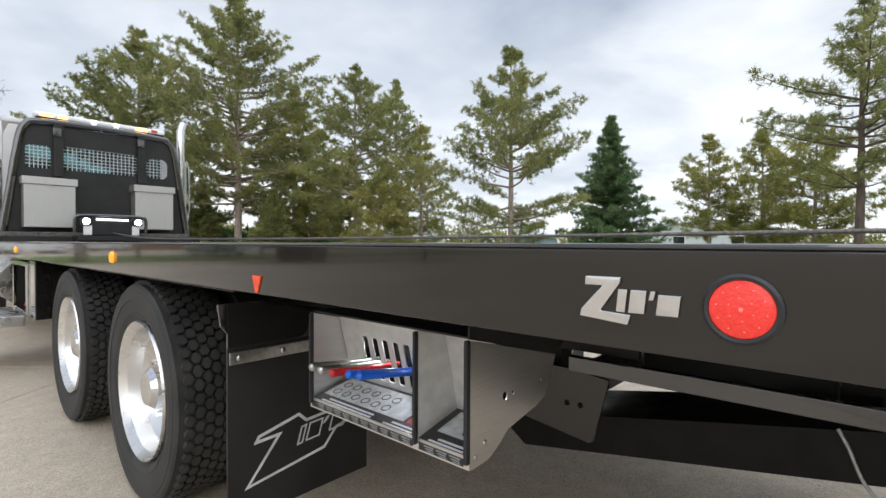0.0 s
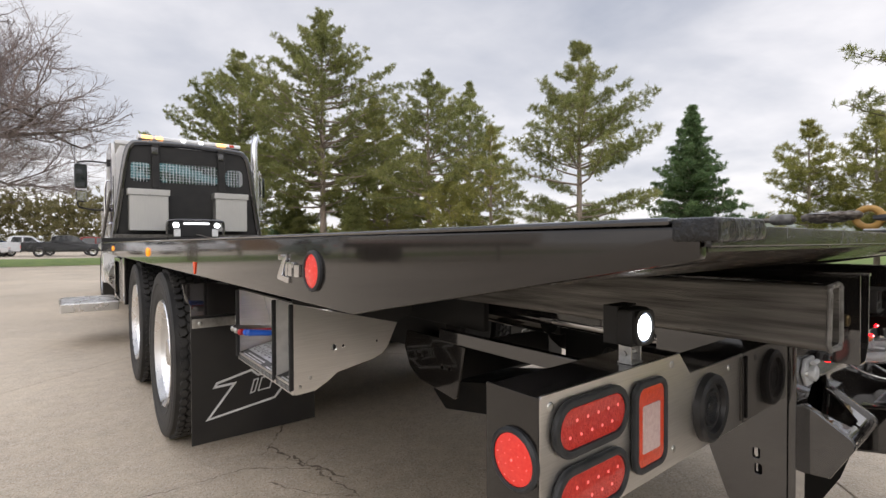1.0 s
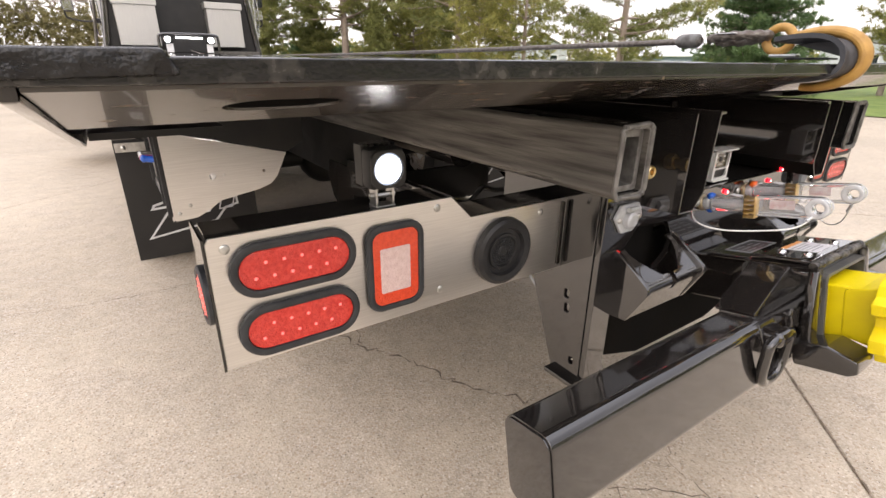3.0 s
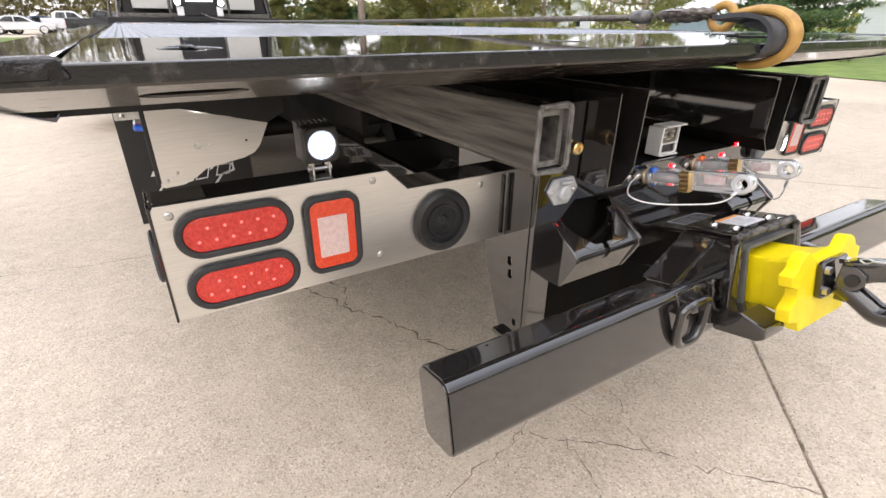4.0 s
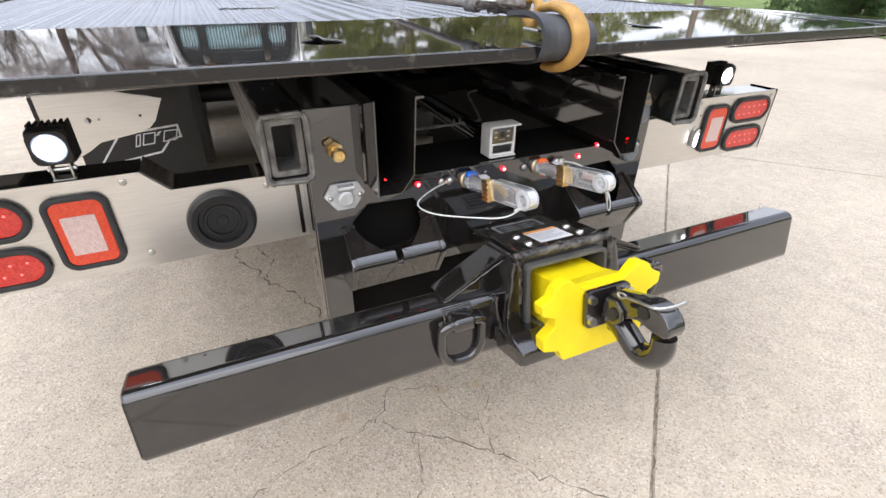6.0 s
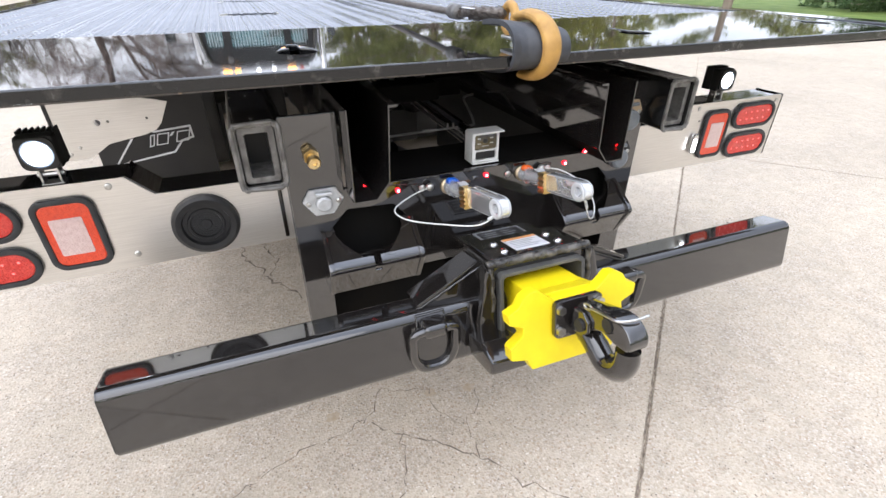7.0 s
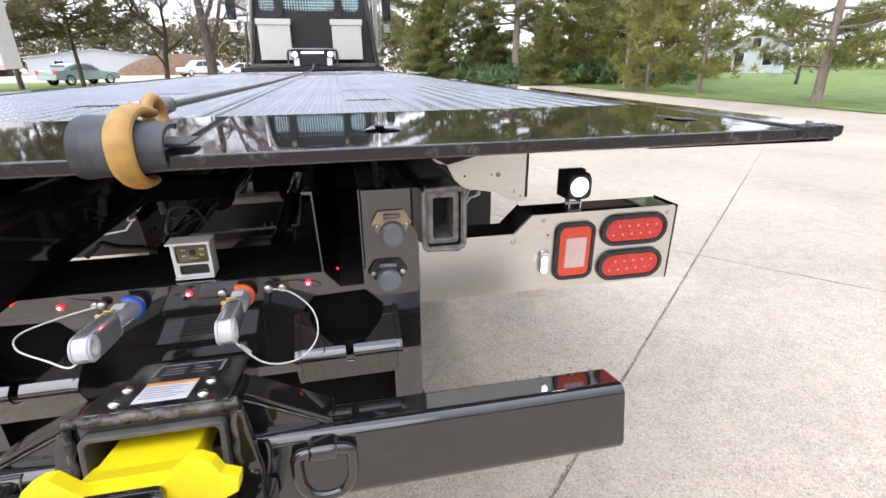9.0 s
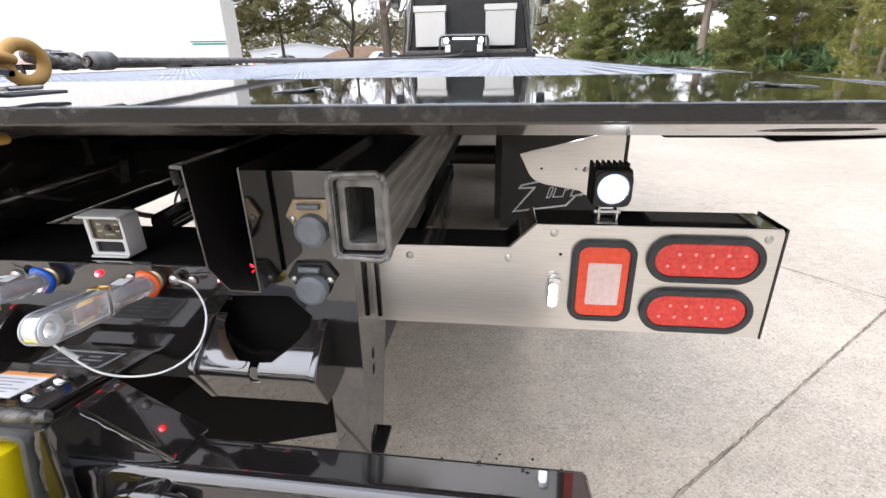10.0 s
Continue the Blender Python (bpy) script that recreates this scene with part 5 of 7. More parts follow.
# ---- control boxes ----
def control_box(sx):
    c = thing("control_box", (sx * 1.0, 1.35, 0.64), "open stainless control box with coloured levers under the deck", "control box", "control boxes")
    def mx(bm):
        return bm if sx < 0 else mirror_x(bm)
    def add(name, bm, mat, label="", owner=None):
        return part(name, mx(bm), mat, owner or c, label)
    plate = [(-1.128, 0.918), (-0.762, 0.826), (-0.800, 0.750), (-0.822, 0.728), (-0.860, 0.714), (-0.985, 0.692), (-1.020, 0.668), (-1.060, 0.648), (-1.120, 0.644), (-1.128, 0.652)]
    holes = [disc(-0.998, 0.772, 0.010, 14), disc(-0.965, 0.773, 0.0045, 10), disc(-0.842, 0.773, 0.0045, 10)]
    add("rear_plate", sheet(plate, "xz", 1.060, 0.004, holes, bevel=0.001), STEEL, "bare stainless side plate with holes")
    add("front_plate", sheet(plate, "xz", 1.640, 0.004, bevel=0.001), STEEL)
    add("screw", ball((-1.075, 1.059, 0.690), 0.006, (1, 0.4, 1)), ZINC)
    add("screw", ball((-1.108, 1.059, 0.668), 0.006, (1, 0.4, 1)), ZINC)
    for y, w in ((1.0635, 0.010), (1.214, 0.008), (1.634, 0.008)):
        add("edge_trim", box(-1.140, -1.126, y - w / 2, y + w / 2, 0.66, 0.918, 0.003), RUBBER, "black rubber edge trim")
    add("divider", box(-1.128, -0.93, 1.212, 1.216, 0.672, 0.918), STEEL_IN)
    # black fillers added to hide the lit inside above the side plate
    add("top_filler", box(-1.125, -0.90, 1.067, 1.638, 0.9195, 0.9235), BLACK_MATT)
    add("cheek_filler", sheet([(-1.128, 0.9195), (-0.762, 0.8275), (-0.70, 0.86), (-0.70, 0.945), (-1.128, 0.945)], "xz", 1.061, 0.004), BLACK_MATT)
    # sloping back with lever slots
    def tilt(bm):
        bm.transform(Matrix.Translation((-0.985, 0, 0.70)) @ Matrix.Rotation(radians(-14), 4, "Y"))
        return bm
    slots_ = [rrect(1.318 + i * 0.043, 0.088, 0.023, 0.128, 0.006, 4) for i in range(6)]
    add("back_panel", tilt(sheet([(1.217, 0.0), (1.638, 0.0), (1.638, 0.215), (1.217, 0.215)], "yz", 0, 0.003, slots_)), STEEL_IN, "stainless back panel with lever slots")
    add("back_panel", tilt(sheet([(1.066, 0.0), (1.211, 0.0), (1.211, 0.215), (1.066, 0.215)], "yz", 0, 0.003, [disc(1.135, 0.105, 0.008, 10), disc(1.135, 0.125, 0.004, 8)])), STEEL_IN)
    # near-black sheet painting the darkness behind the lever slots
    add("backing", box(-0.93, -0.90, 1.07, 1.635, 0.70, 0.90), SHADE_BLACK)
    # sloping instruction shelf
    def shelf(bm):
        bm.transform(Matrix.Translation((-1.128, 0, 0.672)) @ Matrix.Rotation(radians(-13), 4, "Y"))
        return bm
    sh = add("label_shelf", shelf(box(0.0, 0.150, 1.066, 1.637, -0.003, 0.0)), BLACK_PLASTIC, "black printed shelf")
    for y0, y1 in ((1.225, 1.285), (1.295, 1.625)):
        add("print_panel", shelf(box(0.035, 0.135, y0, y1, 0.0, 0.0012)), ALU_DULL if y0 > 1.25 else RED_PRINT, owner=sh)
    add("print_panel", shelf(box(0.045, 0.135, 1.08, 1.19, 0.0, 0.0012)), ALU_DULL, owner=sh)
    for i in range(6):
        for j in range(2):
            u, v = 0.060 + j * 0.040, 1.385 + i * 0.042
            add("dial_mark", shelf(sheet(disc(u, v, 0.014, 12), "xy", 0.0012, 0.0006, [disc(u, v, 0.011, 12)])), BLACK_PLASTIC, owner=sh)
    for j in range(2):
        add("dial_mark", shelf(sheet(disc(0.070 + j * 0.036, 1.115, 0.016, 12), "xy", 0.0012, 0.0006, [disc(0.070 + j * 0.036, 1.115, 0.013, 12)])), BLACK_PLASTIC, owner=sh)
    for y0, y1 in ((1.24, 1.34), (1.39, 1.60), (1.085, 1.185)):
        for j in range(2):
            add("print_bar", shelf(box(0.006 + j * 0.012, 0.012 + j * 0.012, y0, y1 - 0.02 * j, 0.0, 0.0008)), WHITE_PRINT, owner=sh)
    lip = add("front_lip", box(-1.1295, -1.1255, 1.060, 1.644, 0.646, 0.674, 0.001), STEEL, "stainless lip with a printed strip")
    for y0, y1 in ((1.075, 1.205), (1.225, 1.635)):
        add("print_strip", box(-1.1306, -1.1296, y0, y1, 0.651, 0.668), BLACK_PLASTIC, owner=lip)
        k = y0 + 0.008
        while k < y1 - 0.035:
            add("print_bar", box(-1.1312, -1.1306, k, k + 0.030, 0.6625, 0.6655), GREY_PRINT, owner=lip)
            add("print_bar", box(-1.1312, -1.1306, k + 0.002, k + 0.026, 0.6575, 0.6600), GREY_PRINT, owner=lip)
            add("print_bar", box(-1.1312, -1.1306, k, k + 0.022, 0.6530, 0.6552), GREY_PRINT, owner=lip)
            k += 0.038
    for i, (mat, y0, dy, z1) in enumerate(((ZINC, 1.533, 0.052, 0.775), (ZINC, 1.490, 0.052, 0.774), (RED, 1.447, 0.044, 0.775), (BLUE, 1.361, 0.060, 0.784), (BLUE, 1.318, 0.060, 0.789))):
        a, b = Vector((-0.965, y0, 0.773)), Vector((-1.160, y0 + dy, z1 + 0.002))
        lv = add("lever", tube([a, a.lerp(b, 0.5), a.lerp(b, 0.85), b], [0.0065, 0.0080, 0.0100, 0.0110], 14), mat, "coloured control lever" if i > 1 else "bare metal control lever")
        add("knob", ball(b, 0.0120, u=14, v=8), mat, owner=lv)
    for y0, y1 in ((1.37, 1.47), (1.115, 1.155)):
        lp = add("box_lamp", box(-0.985, -0.955, y0 - 0.01, y1 + 0.01, 0.902, 0.910, 0.002), BLACK_PLASTIC, "small lit lamp strip under the box roof")
        add("lamp_strip", box(-0.982, -0.958, y0, y1, 0.8995, 0.9018), BOX_LIGHT, owner=lp)
    return c


for sx in (-1, 1):
    control_box(sx)


# ---- mud flaps ----
def outline_strip(pts, w):
    """A closed line of width w round pts, as outer and inner loop."""
    P = [Vector((u, v)) for u, v in pts]
    k = len(P)
    area = sum(P[i].x * P[(i + 1) % k].y - P[(i + 1) % k].x * P[i].y for i in range(k))
    sgn = 1 if area > 0 else -1
    inner = []
    for i in range(k):
        a, b = (P[i] - P[i - 1]).normalized(), (P[(i + 1) % k] - P[i]).normalized()
        na, nb = Vector((-a.y, a.x)) * sgn, Vector((-b.y, b.x)) * sgn
        n = (na + nb)
        n = n / max(n.dot(na), 0.35)
        inner.append(tuple(P[i] + n * w))
    return [tuple(p) for p in P], inner


def mud_flap(sx):
    f = thing("mud_flap", (sx * 0.98, 1.92, 0.25), "black rubber mud flap with a white outlined emblem", "mud flap", "mud flaps")
    Y = 1.915
    xa, xb = sorted((sx * 1.248, sx * 0.700))
    part("rubber_sheet", sheet([(xa, 0.235), (xb, 0.235), (xb, 0.79), (xa, 0.79)], "xz", Y, 0.010, bevel=0.002), FLAP, f)
    part("clamp_bar", box(xa + 0.004, xb - 0.02, Y - 0.006, Y - 0.0005, 0.738, 0.778, 0.002), ZINC, f, "bare metal clamp bar")
    for k in range(4):
        x = xa + 0.035 + k * 0.15
        part("bolt", ball((x, Y - 0.006, 0.757), 0.010, (1, 0.6, 1)), ZINC, f)
    t = sheet([(xa, 0.79), (xb, 0.79), (xb, 0.93), (xa - 0.03, 0.93), (xa - 0.02, 0.86), (xa, 0.835)] if sx < 0 else [(xa, 0.79), (xb, 0.79), (xb, 0.835), (xb + 0.02, 0.86), (xb + 0.03, 0.93), (xa, 0.93)], "xz", Y, 0.008, bevel=0.0015)
    part("hanger", t, BLACK, f, "folded black hanger plate")
    # outlined emblem, a slanted bolt with a bar field
    def em(p):
        return [(u - 0.98 + (0.0 if sx < 0 else 1.96), v) for u, v in p]
    bolt = [(-0.215, 0.330), (0.085, 0.372), (0.135, 0.430), (0.195, 0.445), (0.190, 0.515), (0.010, 0.500), (-0.020, 0.528), (-0.170, 0.492), (-0.185, 0.466), (-0.105, 0.470)]
    o, i = outline_strip(em(bolt), 0.010)
    part("emblem_line", sheet(o, "xz", Y - 0.0012, 0.001, [i]), WHITE_PRINT, f, "white printed outline")
    for u, w, lo_, hi_ in ((-0.030, 0.024, 0.415, 0.478), (0.004, 0.058, 0.420, 0.482), (0.074, 0.016, 0.462, 0.484), (0.100, 0.066, 0.428, 0.486)):
        o, i = outline_strip(em([(u, lo_), (u + w, lo_ + 0.004), (u + w + 0.018, hi_ + 0.003), (u + 0.018, hi_)]), 0.0055)
        part("emblem_line", sheet(o, "xz", Y - 0.0012, 0.001, [i]), WHITE_PRINT, f)
    return f


for sx in (-1, 1):
    mud_flap(sx)


# ---- wheels ----
def wheel_parts(owner, x_out, y, sx, R=0.478, w=0.275, lugs=True):
    z = 0.474
    o = (0, y, z)
    def P(prof):
        return [(r, sx * a) for r, a in prof]
    a1 = abs(x_out)
    a0 = a1 - w
    hub = part("wheel", lathe(P([(0.300, a0 + 0.02), (0.400, a0), (0.455, a0 + 0.006), (R - 0.018, a0 + 0.026), (R - 0.018, a1 - 0.026), (0.462, a1 - 0.012), (0.452, a1 - 0.004), (0.436, a1 - 0.002), (0.434, a1 + 0.0005), (0.396, a1 + 0.001), (0.394, a1 - 0.002), (0.346, a1 - 0.009), (0.343, a1 - 0.007), (0.330, a1 - 0.013), (0.300, a1 - 0.030)]), o, "x", 56), TYRE, owner, "worn black truck tyre on a bright rim")
    V, F = [], []
    if lugs:
        n = 58
        for row in range(6):
            for k in range(n):
                a = 2 * math.pi * (k + (0.5 if row % 2 else 0)) / n
                c = a0 + 0.030 + (w - 0.060) * (row + 0.5) / 6
                hw, ha = (w - 0.060) / 6 * 0.46, math.pi / n * (0.70 if row in (0, 5) else 0.80)
                i = len(V)
                for r in (R - 0.019, R):
                    for da, dx in ((-ha, -hw * 0.5), (-ha * 0.3, -hw), (ha * 0.3, -hw), (ha, -hw * 0.5), (ha, hw * 0.5), (ha * 0.3, hw), (-ha * 0.3, hw), (-ha, hw * 0.5)):
                        V.append((sx * (c + dx), y + r * math.cos(a + da), z + r * math.sin(a + da)))
                F.append(tuple(range(i + 8, i + 16)))
                F += [(i + j, i + (j + 1) % 8, i + 8 + (j + 1) % 8, i + 8 + j) for j in range(8)]
        ob = raw("tyre_tread", V, F, TYRE, None)
        ob.parent = hub
        tagged(ob, "tread blocks of the tyre", kind="stuff")
    part("rim", lathe(P([(0.030, a1 - 0.150), (0.180, a1 - 0.150), (0.215, a1 - 0.140), (0.252, a1 - 0.100), (0.266, a1 - 0.040), (0.284, a1 - 0.022), (0.298, a1 - 0.010), (0.302, a1 - 0.022), (0.290, a1 - 0.05)]), o, "x", 56), ALU, hub, "polished aluminium rim")
    part("hub", lathe(P([(0.0, a1 - 0.035), (0.070, a1 - 0.038), (0.092, a1 - 0.060), (0.105, a1 - 0.149)]), o, "x", 32), CHROME, hub, "chrome hub cap")
    for k in range(10):
        a = 2 * math.pi * k / 10
        c = Vector((0, y + 0.143 * math.cos(a), z + 0.143 * math.sin(a)))
        part("wheel_nut", cyl((sx * (a1 - 0.149), c.y, c.z), (sx * (a1 - 0.095), c.y, c.z), 0.017, 0.013, n=6), CHROME, hub)
    return hub


for sx in (-1, 1):
    for y in (2.80, 4.18):
        wheel_parts(truck, sx * 1.252, y, sx)
        wheel_parts(truck, sx * 0.935, y, sx, lugs=False)
    wheel_parts(truck, sx * 1.20, 10.55, sx, lugs=False)
for y in (2.80, 4.18):
    part("axle", cyl((-0.9, y, 0.484), (0.9, y, 0.484), 0.07, n=16), BLACK_MATT, truck)
    part("differential", ball((0, y, 0.478), 0.2, (1, 0.9, 1)), BLACK_MATT, truck)
for sx in (-1, 1):
    part("inner_wing", box(sx * 0.62, sx * 1.22, 1.93, 5.2, 0.962, 0.972), BLACK_MATT, truck)
# ---- winch cable and hook over the tail ----
cable = thing("winch_cable", (0, 4, 1.15), "greasy steel winch cable lying along the deck", "cable")
part("rope", tube(smooth_path([(-0.02, 0.12, 1.162), (-0.015, 0.6, 1.158), (0.0, 2.0, 1.15), (0.01, 4.5, 1.15), (0.02, 7.0, 1.17), (0.0, 8.36, 1.25)], 8), 0.0075, 10), WIRE, cable, "twisted steel wire rope")
part("ferrule", lathe([(0.009, 0.0), (0.015, 0.004), (0.016, 0.012), (0.016, 0.048), (0.012, 0.056), (0.008, 0.060)], (-0.018, 0.125, 1.163), "y", 18), END_STEEL, cable, "pressed sleeve")
eye = smooth_path([(-0.018, 0.105, 1.165), (-0.022, 0.07, 1.170), (-0.010, 0.02, 1.172), (0.008, -0.012, 1.172), (0.018, 0.0, 1.168), (0.012, 0.04, 1.160), (-0.010, 0.09, 1.160)], 6)
part("eye_loop", tube(eye, 0.0085, 10), WIRE, cable)
part("pale_tag", box(-0.036, -0.010, 0.040, 0.085, 1.1755, 1.1772, 0.0006), LABEL_WHITE, cable, "pale tape round the rope eye")
for k in range(3):
    part("strand", tube([p + Vector((0.004 * math.cos(k * 2.1 + i * 0.7), 0, 0.0065 * math.sin(k * 2.1 + i * 0.7))) for i, p in enumerate(eye)], 0.0045, 6), WIRE, cable)
chook = thing("cable_hook", (0.015, -0.13, 1.12), "large ochre forged hook hooked over the tail edge", "hook")
hp = smooth_path([(0.021, -0.050, 1.166), (0.020, -0.078, 1.172), (0.018, -0.112, 1.1755), (0.017, -0.150, 1.170), (0.017, -0.178, 1.153), (0.018, -0.190, 1.128), (0.018, -0.184, 1.100), (0.018, -0.160, 1.080), (0.018, -0.128, 1.070), (0.018, -0.095, 1.067)], 5)
n = len(hp)
part("body", tube(hp, [0.0120 + 0.0065 * math.sin(math.pi * min(1.0, (i / (n - 1)) ** 1.1)) for i in range(n)], 16, flat=0.66), TAN, chook, "thick curved hook body")
part("eye", tube(smooth_path([(0.020 + 0.003 * math.cos(a), -0.030 + 0.027 * math.cos(a), 1.162 + 0.025 * math.sin(a)) for a in [2 * math.pi * k / 10 for k in range(10)]], 3, True), 0.0090, 10, True), TAN, chook, "hook eye")
part("safety_latch", box(0.006, 0.030, -0.075, -0.02, 1.126, 1.133, 0.003), ZINC, chook)
guard = thing("rubber_sleeve", (0, -0.13, 1.10), "black split rubber hose pushed over the tail edge", "sleeve")
# long upper flap over the deck, round front, shorter lower lip
bow = smooth_path([(0, -0.050, 1.1600), (0, -0.082, 1.1640), (0, -0.118, 1.1655), (0, -0.150, 1.1590), (0, -0.171, 1.1420), (0, -0.177, 1.1180), (0, -0.168, 1.0985), (0, -0.140, 1.0860), (0, -0.100, 1.0800), (0, -0.060, 1.0760)], 4)
outer, inner = [], []
for i, p in enumerate(bow):
    d = (bow[min(i + 1, len(bow) - 1)] - bow[max(i - 1, 0)]).normalized()
    n = Vector((0, d.z, -d.y)) * 0.0045
    outer.append((p.y + n.y, p.z + n.z))
    inner.append((p.y - n.y, p.z - n.z))
t = bm_new()
for k in range(8):
    sheet(outer + inner[::-1], "yz", -0.052 + k * 0.0150, 0.0150, bm=t)
bmesh.ops.remove_doubles(t, verts=list(t.verts), dist=1e-5)
for v in t.verts:
    f = (v.co.x + 0.052) / 0.120
    v.co.y = -0.176 + (v.co.y + 0.176) * (1 - 0.28 * f) + 0.004 * math.sin(9 * f)
    v.co.z = 1.114 + (v.co.z - 1.114) * (1 - 0.26 * f)
    # ragged cut of the flap
    if v.co.y > -0.09:
        v.co.y += 0.006 * math.sin(31 * f) - 0.012 * f
bmesh.ops.recalc_face_normals(t, faces=list(t.faces))
part("hose", t, HOSE_GREY, guard, "split grey-black rubber hose")
# plug added halfway inside the hose to keep its opening dark
plug_pts = [(-0.176 + (u + 0.176) * 0.82, 1.114 + (v - 1.114) * 0.87) for u, v in inner if v > 1.122]
part("inner_plug", sheet(plug_pts, "yz", 0.006, 0.006), HOSE_GREY, guard)
part("torn_strip", box(0.035, 0.085, -0.125, -0.04, 1.1215, 1.126, 0.002), HOSE_GREY, guard)

# ---- headboard, tool boxes, winch ----
hb = thing("headboard", (0, 8.8, 1.12), "black steel headboard with barred rear window and tubular hoop", "headboard")
hoop = smooth_path([(-1.11, 8.9, 1.13), (-1.03, 8.9, 1.70), (-0.955, 8.9, 2.30), (-0.91, 8.9, 2.58), (-0.85, 8.9, 2.71), (-0.72, 8.9, 2.765), (0, 8.9, 2.79), (0.76, 8.9, 2.765), (0.90, 8.9, 2.71), (0.97, 8.9, 2.58), (1.02, 8.9, 2.30), (1.10, 8.9, 1.70), (1.18, 8.9, 1.13)], 6)
part("hoop", tube(hoop, 0.048, 14), BLACK, hb, "thick black tubular hoop")
side = [(-1.09, 1.15), (-1.01, 1.70), (-0.935, 2.30), (-0.895, 2.57), (-0.83, 2.69), (-0.72, 2.74)]
o = side + [(-u + 0.05, v) for u, v in reversed(side)]
win = [rrect(0.0, 2.30, 0.90, 0.33, 0.03, 4), rrect(-0.725, 2.285, 0.27, 0.31, 0.05, 4), rrect(0.735, 2.285, 0.30, 0.31, 0.09, 5)]
part("panel", sheet(o, "xz", 8.905, 0.02, win, bevel=0.003), BLACK_MATT, hb, "black sheet with window openings")
for wx, ww, n in ((0.0, 0.90, 18), (-0.725, 0.27, 6), (0.735, 0.30, 6)):
    for i in range(1, n):
        x = wx - ww / 2 + ww * i / n
        part("guard_bar", box(x - 0.005, x + 0.005, 8.907, 8.915, 2.13, 2.465), BAR_GREY, hb)
    for j in range(1, 7):
        z = 2.135 + 0.33 * j / 7
        part("guard_bar", box(wx - ww / 2, wx + ww / 2, 8.9155, 8.922, z - 0.005, z + 0.005), BAR_GREY, hb)
for x in (-0.51, 0.51):
    part("upright", box(x - 0.055, x + 0.055, 8.855, 8.904, 2.03, 2.79, 0.008), BLACK_MATT, hb)
    part("hook_bracket", box(x - 0.065, x + 0.03, 8.83, 8.856, 2.58, 2.70, 0.01), BLACK, hb)
part("lower_sill", box(-1.12, 1.12, 8.68, 8.90, 1.19, 1.25, 0.008), GALV, hb)
for sx in (-1, 1):
    t = sheet([(8.95, 1.13), (9.30, 1.13), (8.98, 2.2), (8.95, 2.2)], "yz", sx * 1.10, 0.012)
    part("side_stay", t, BLACK, hb)
    part("side_tube", tube([(sx * 1.24, 9.15, 1.13), (sx * 1.13, 9.0, 1.95)], 0.022, 8), GALV, hb)


def tool_box(x0, x1):
    b = thing("tool_box", ((x0 + x1) / 2, 8.75, 1.30), "upright brushed stainless tool box with a wide lid", "tool box", "headboard tool boxes")
    part("body", box(x0 + 0.022, x1 - 0.022, 8.68, 8.898, 1.315, 1.885, 0.006), STEEL_BOX, b)
    part("lid", box(x0, x1, 8.655, 8.899, 1.887, 1.985, 0.006), STEEL_BOX, b, "stainless lid with turned-down rim")
    part("latch", box((x0 + x1) / 2 - 0.02, (x0 + x1) / 2 + 0.02, 8.651, 8.656, 1.86, 1.90, 0.002), ZINC, b)
    return b


tool_box(-0.925, -0.335)
tool_box(0.345, 0.915)

winch = thing("winch", (0, 8.45, 1.13), "black winch with two lit white lamps on the deck front", "winch")
part("roller_housing", box(-0.26, 0.26, 8.36, 8.62, 1.20, 1.42, 0.03), BLACK_MATT, winch)
part("base", box(-0.40, 0.40, 8.34, 8.66, 1.135, 1.205, 0.01), BLACK_MATT, winch)
part("light_strip", box(-0.19, 0.19, 8.350, 8.359, 1.418, 1.440, 0.004), LAMP_SOFT, winch, "lit white strip")
part("hood", tube(smooth_path([(-0.42, 8.40, 1.25), (-0.42, 8.39, 1.42), (-0.36, 8.39, 1.475), (0, 8.39, 1.485), (0.36, 8.39, 1.475), (0.42, 8.39, 1.42), (0.42, 8.40, 1.25)], 5), 0.022, 10), BLACK, winch)
part("drum", cyl((-0.24, 8.5, 1.30), (0.24, 8.5, 1.30), 0.08, n=24), WIRE, winch)
for sx in (-1, 1):
    part("work_lamp", box(sx * 0.245, sx * 0.365, 8.33, 8.40, 1.345, 1.455, 0.02), BLACK_MATT, winch)
    part("lamp_lens", lathe([(0, -0.012), (0.035, -0.010), (0.043, 0.0)], (sx * 0.305, 8.33, 1.40), "y", 20), LAMP_WHITE, winch, "lit white lens")
    part("white_bracket", box(sx * 0.235, sx * 0.33, 8.36, 8.40, 1.215, 1.345, 0.006), WHITE_PLASTIC, winch)

# ---- cab ----
prof = [(9.32, 1.0), (9.32, 2.60), (9.42, 2.80), (9.9, 2.88), (10.7, 2.84), (11.05, 2.05), (12.9, 1.90), (13.2, 1.70), (13.25, 0.75), (11.2, 0.75), (11.15, 1.15), (9.9, 1.15), (9.85, 0.95)]
door = [(9.80, 2.0), (10.62, 2.0), (10.55, 2.62), (9.80, 2.62)]
for sx in (-1, 1):
    part("cab_side", sheet(prof, "yz", sx * 1.04, sx * 0.05, [door], bevel=0.012), CAB_WHITE, truck, "white cab side")
part("cab_back", sheet([(-1.04, 1.0), (1.04, 1.0), (1.04, 2.60), (0.98, 2.76), (-0.98, 2.76), (-1.04, 2.60)], "xz", 9.32, 0.04, [rrect(0, 2.29, 1.86, 0.46, 0.05, 4)], bevel=0.006), CAB_WHITE, truck)
part("rear_window", box(-0.95, 0.95, 9.335, 9.345, 2.05, 2.53, 0.002), TEAL_GLASS, truck, "tinted rear cab window")
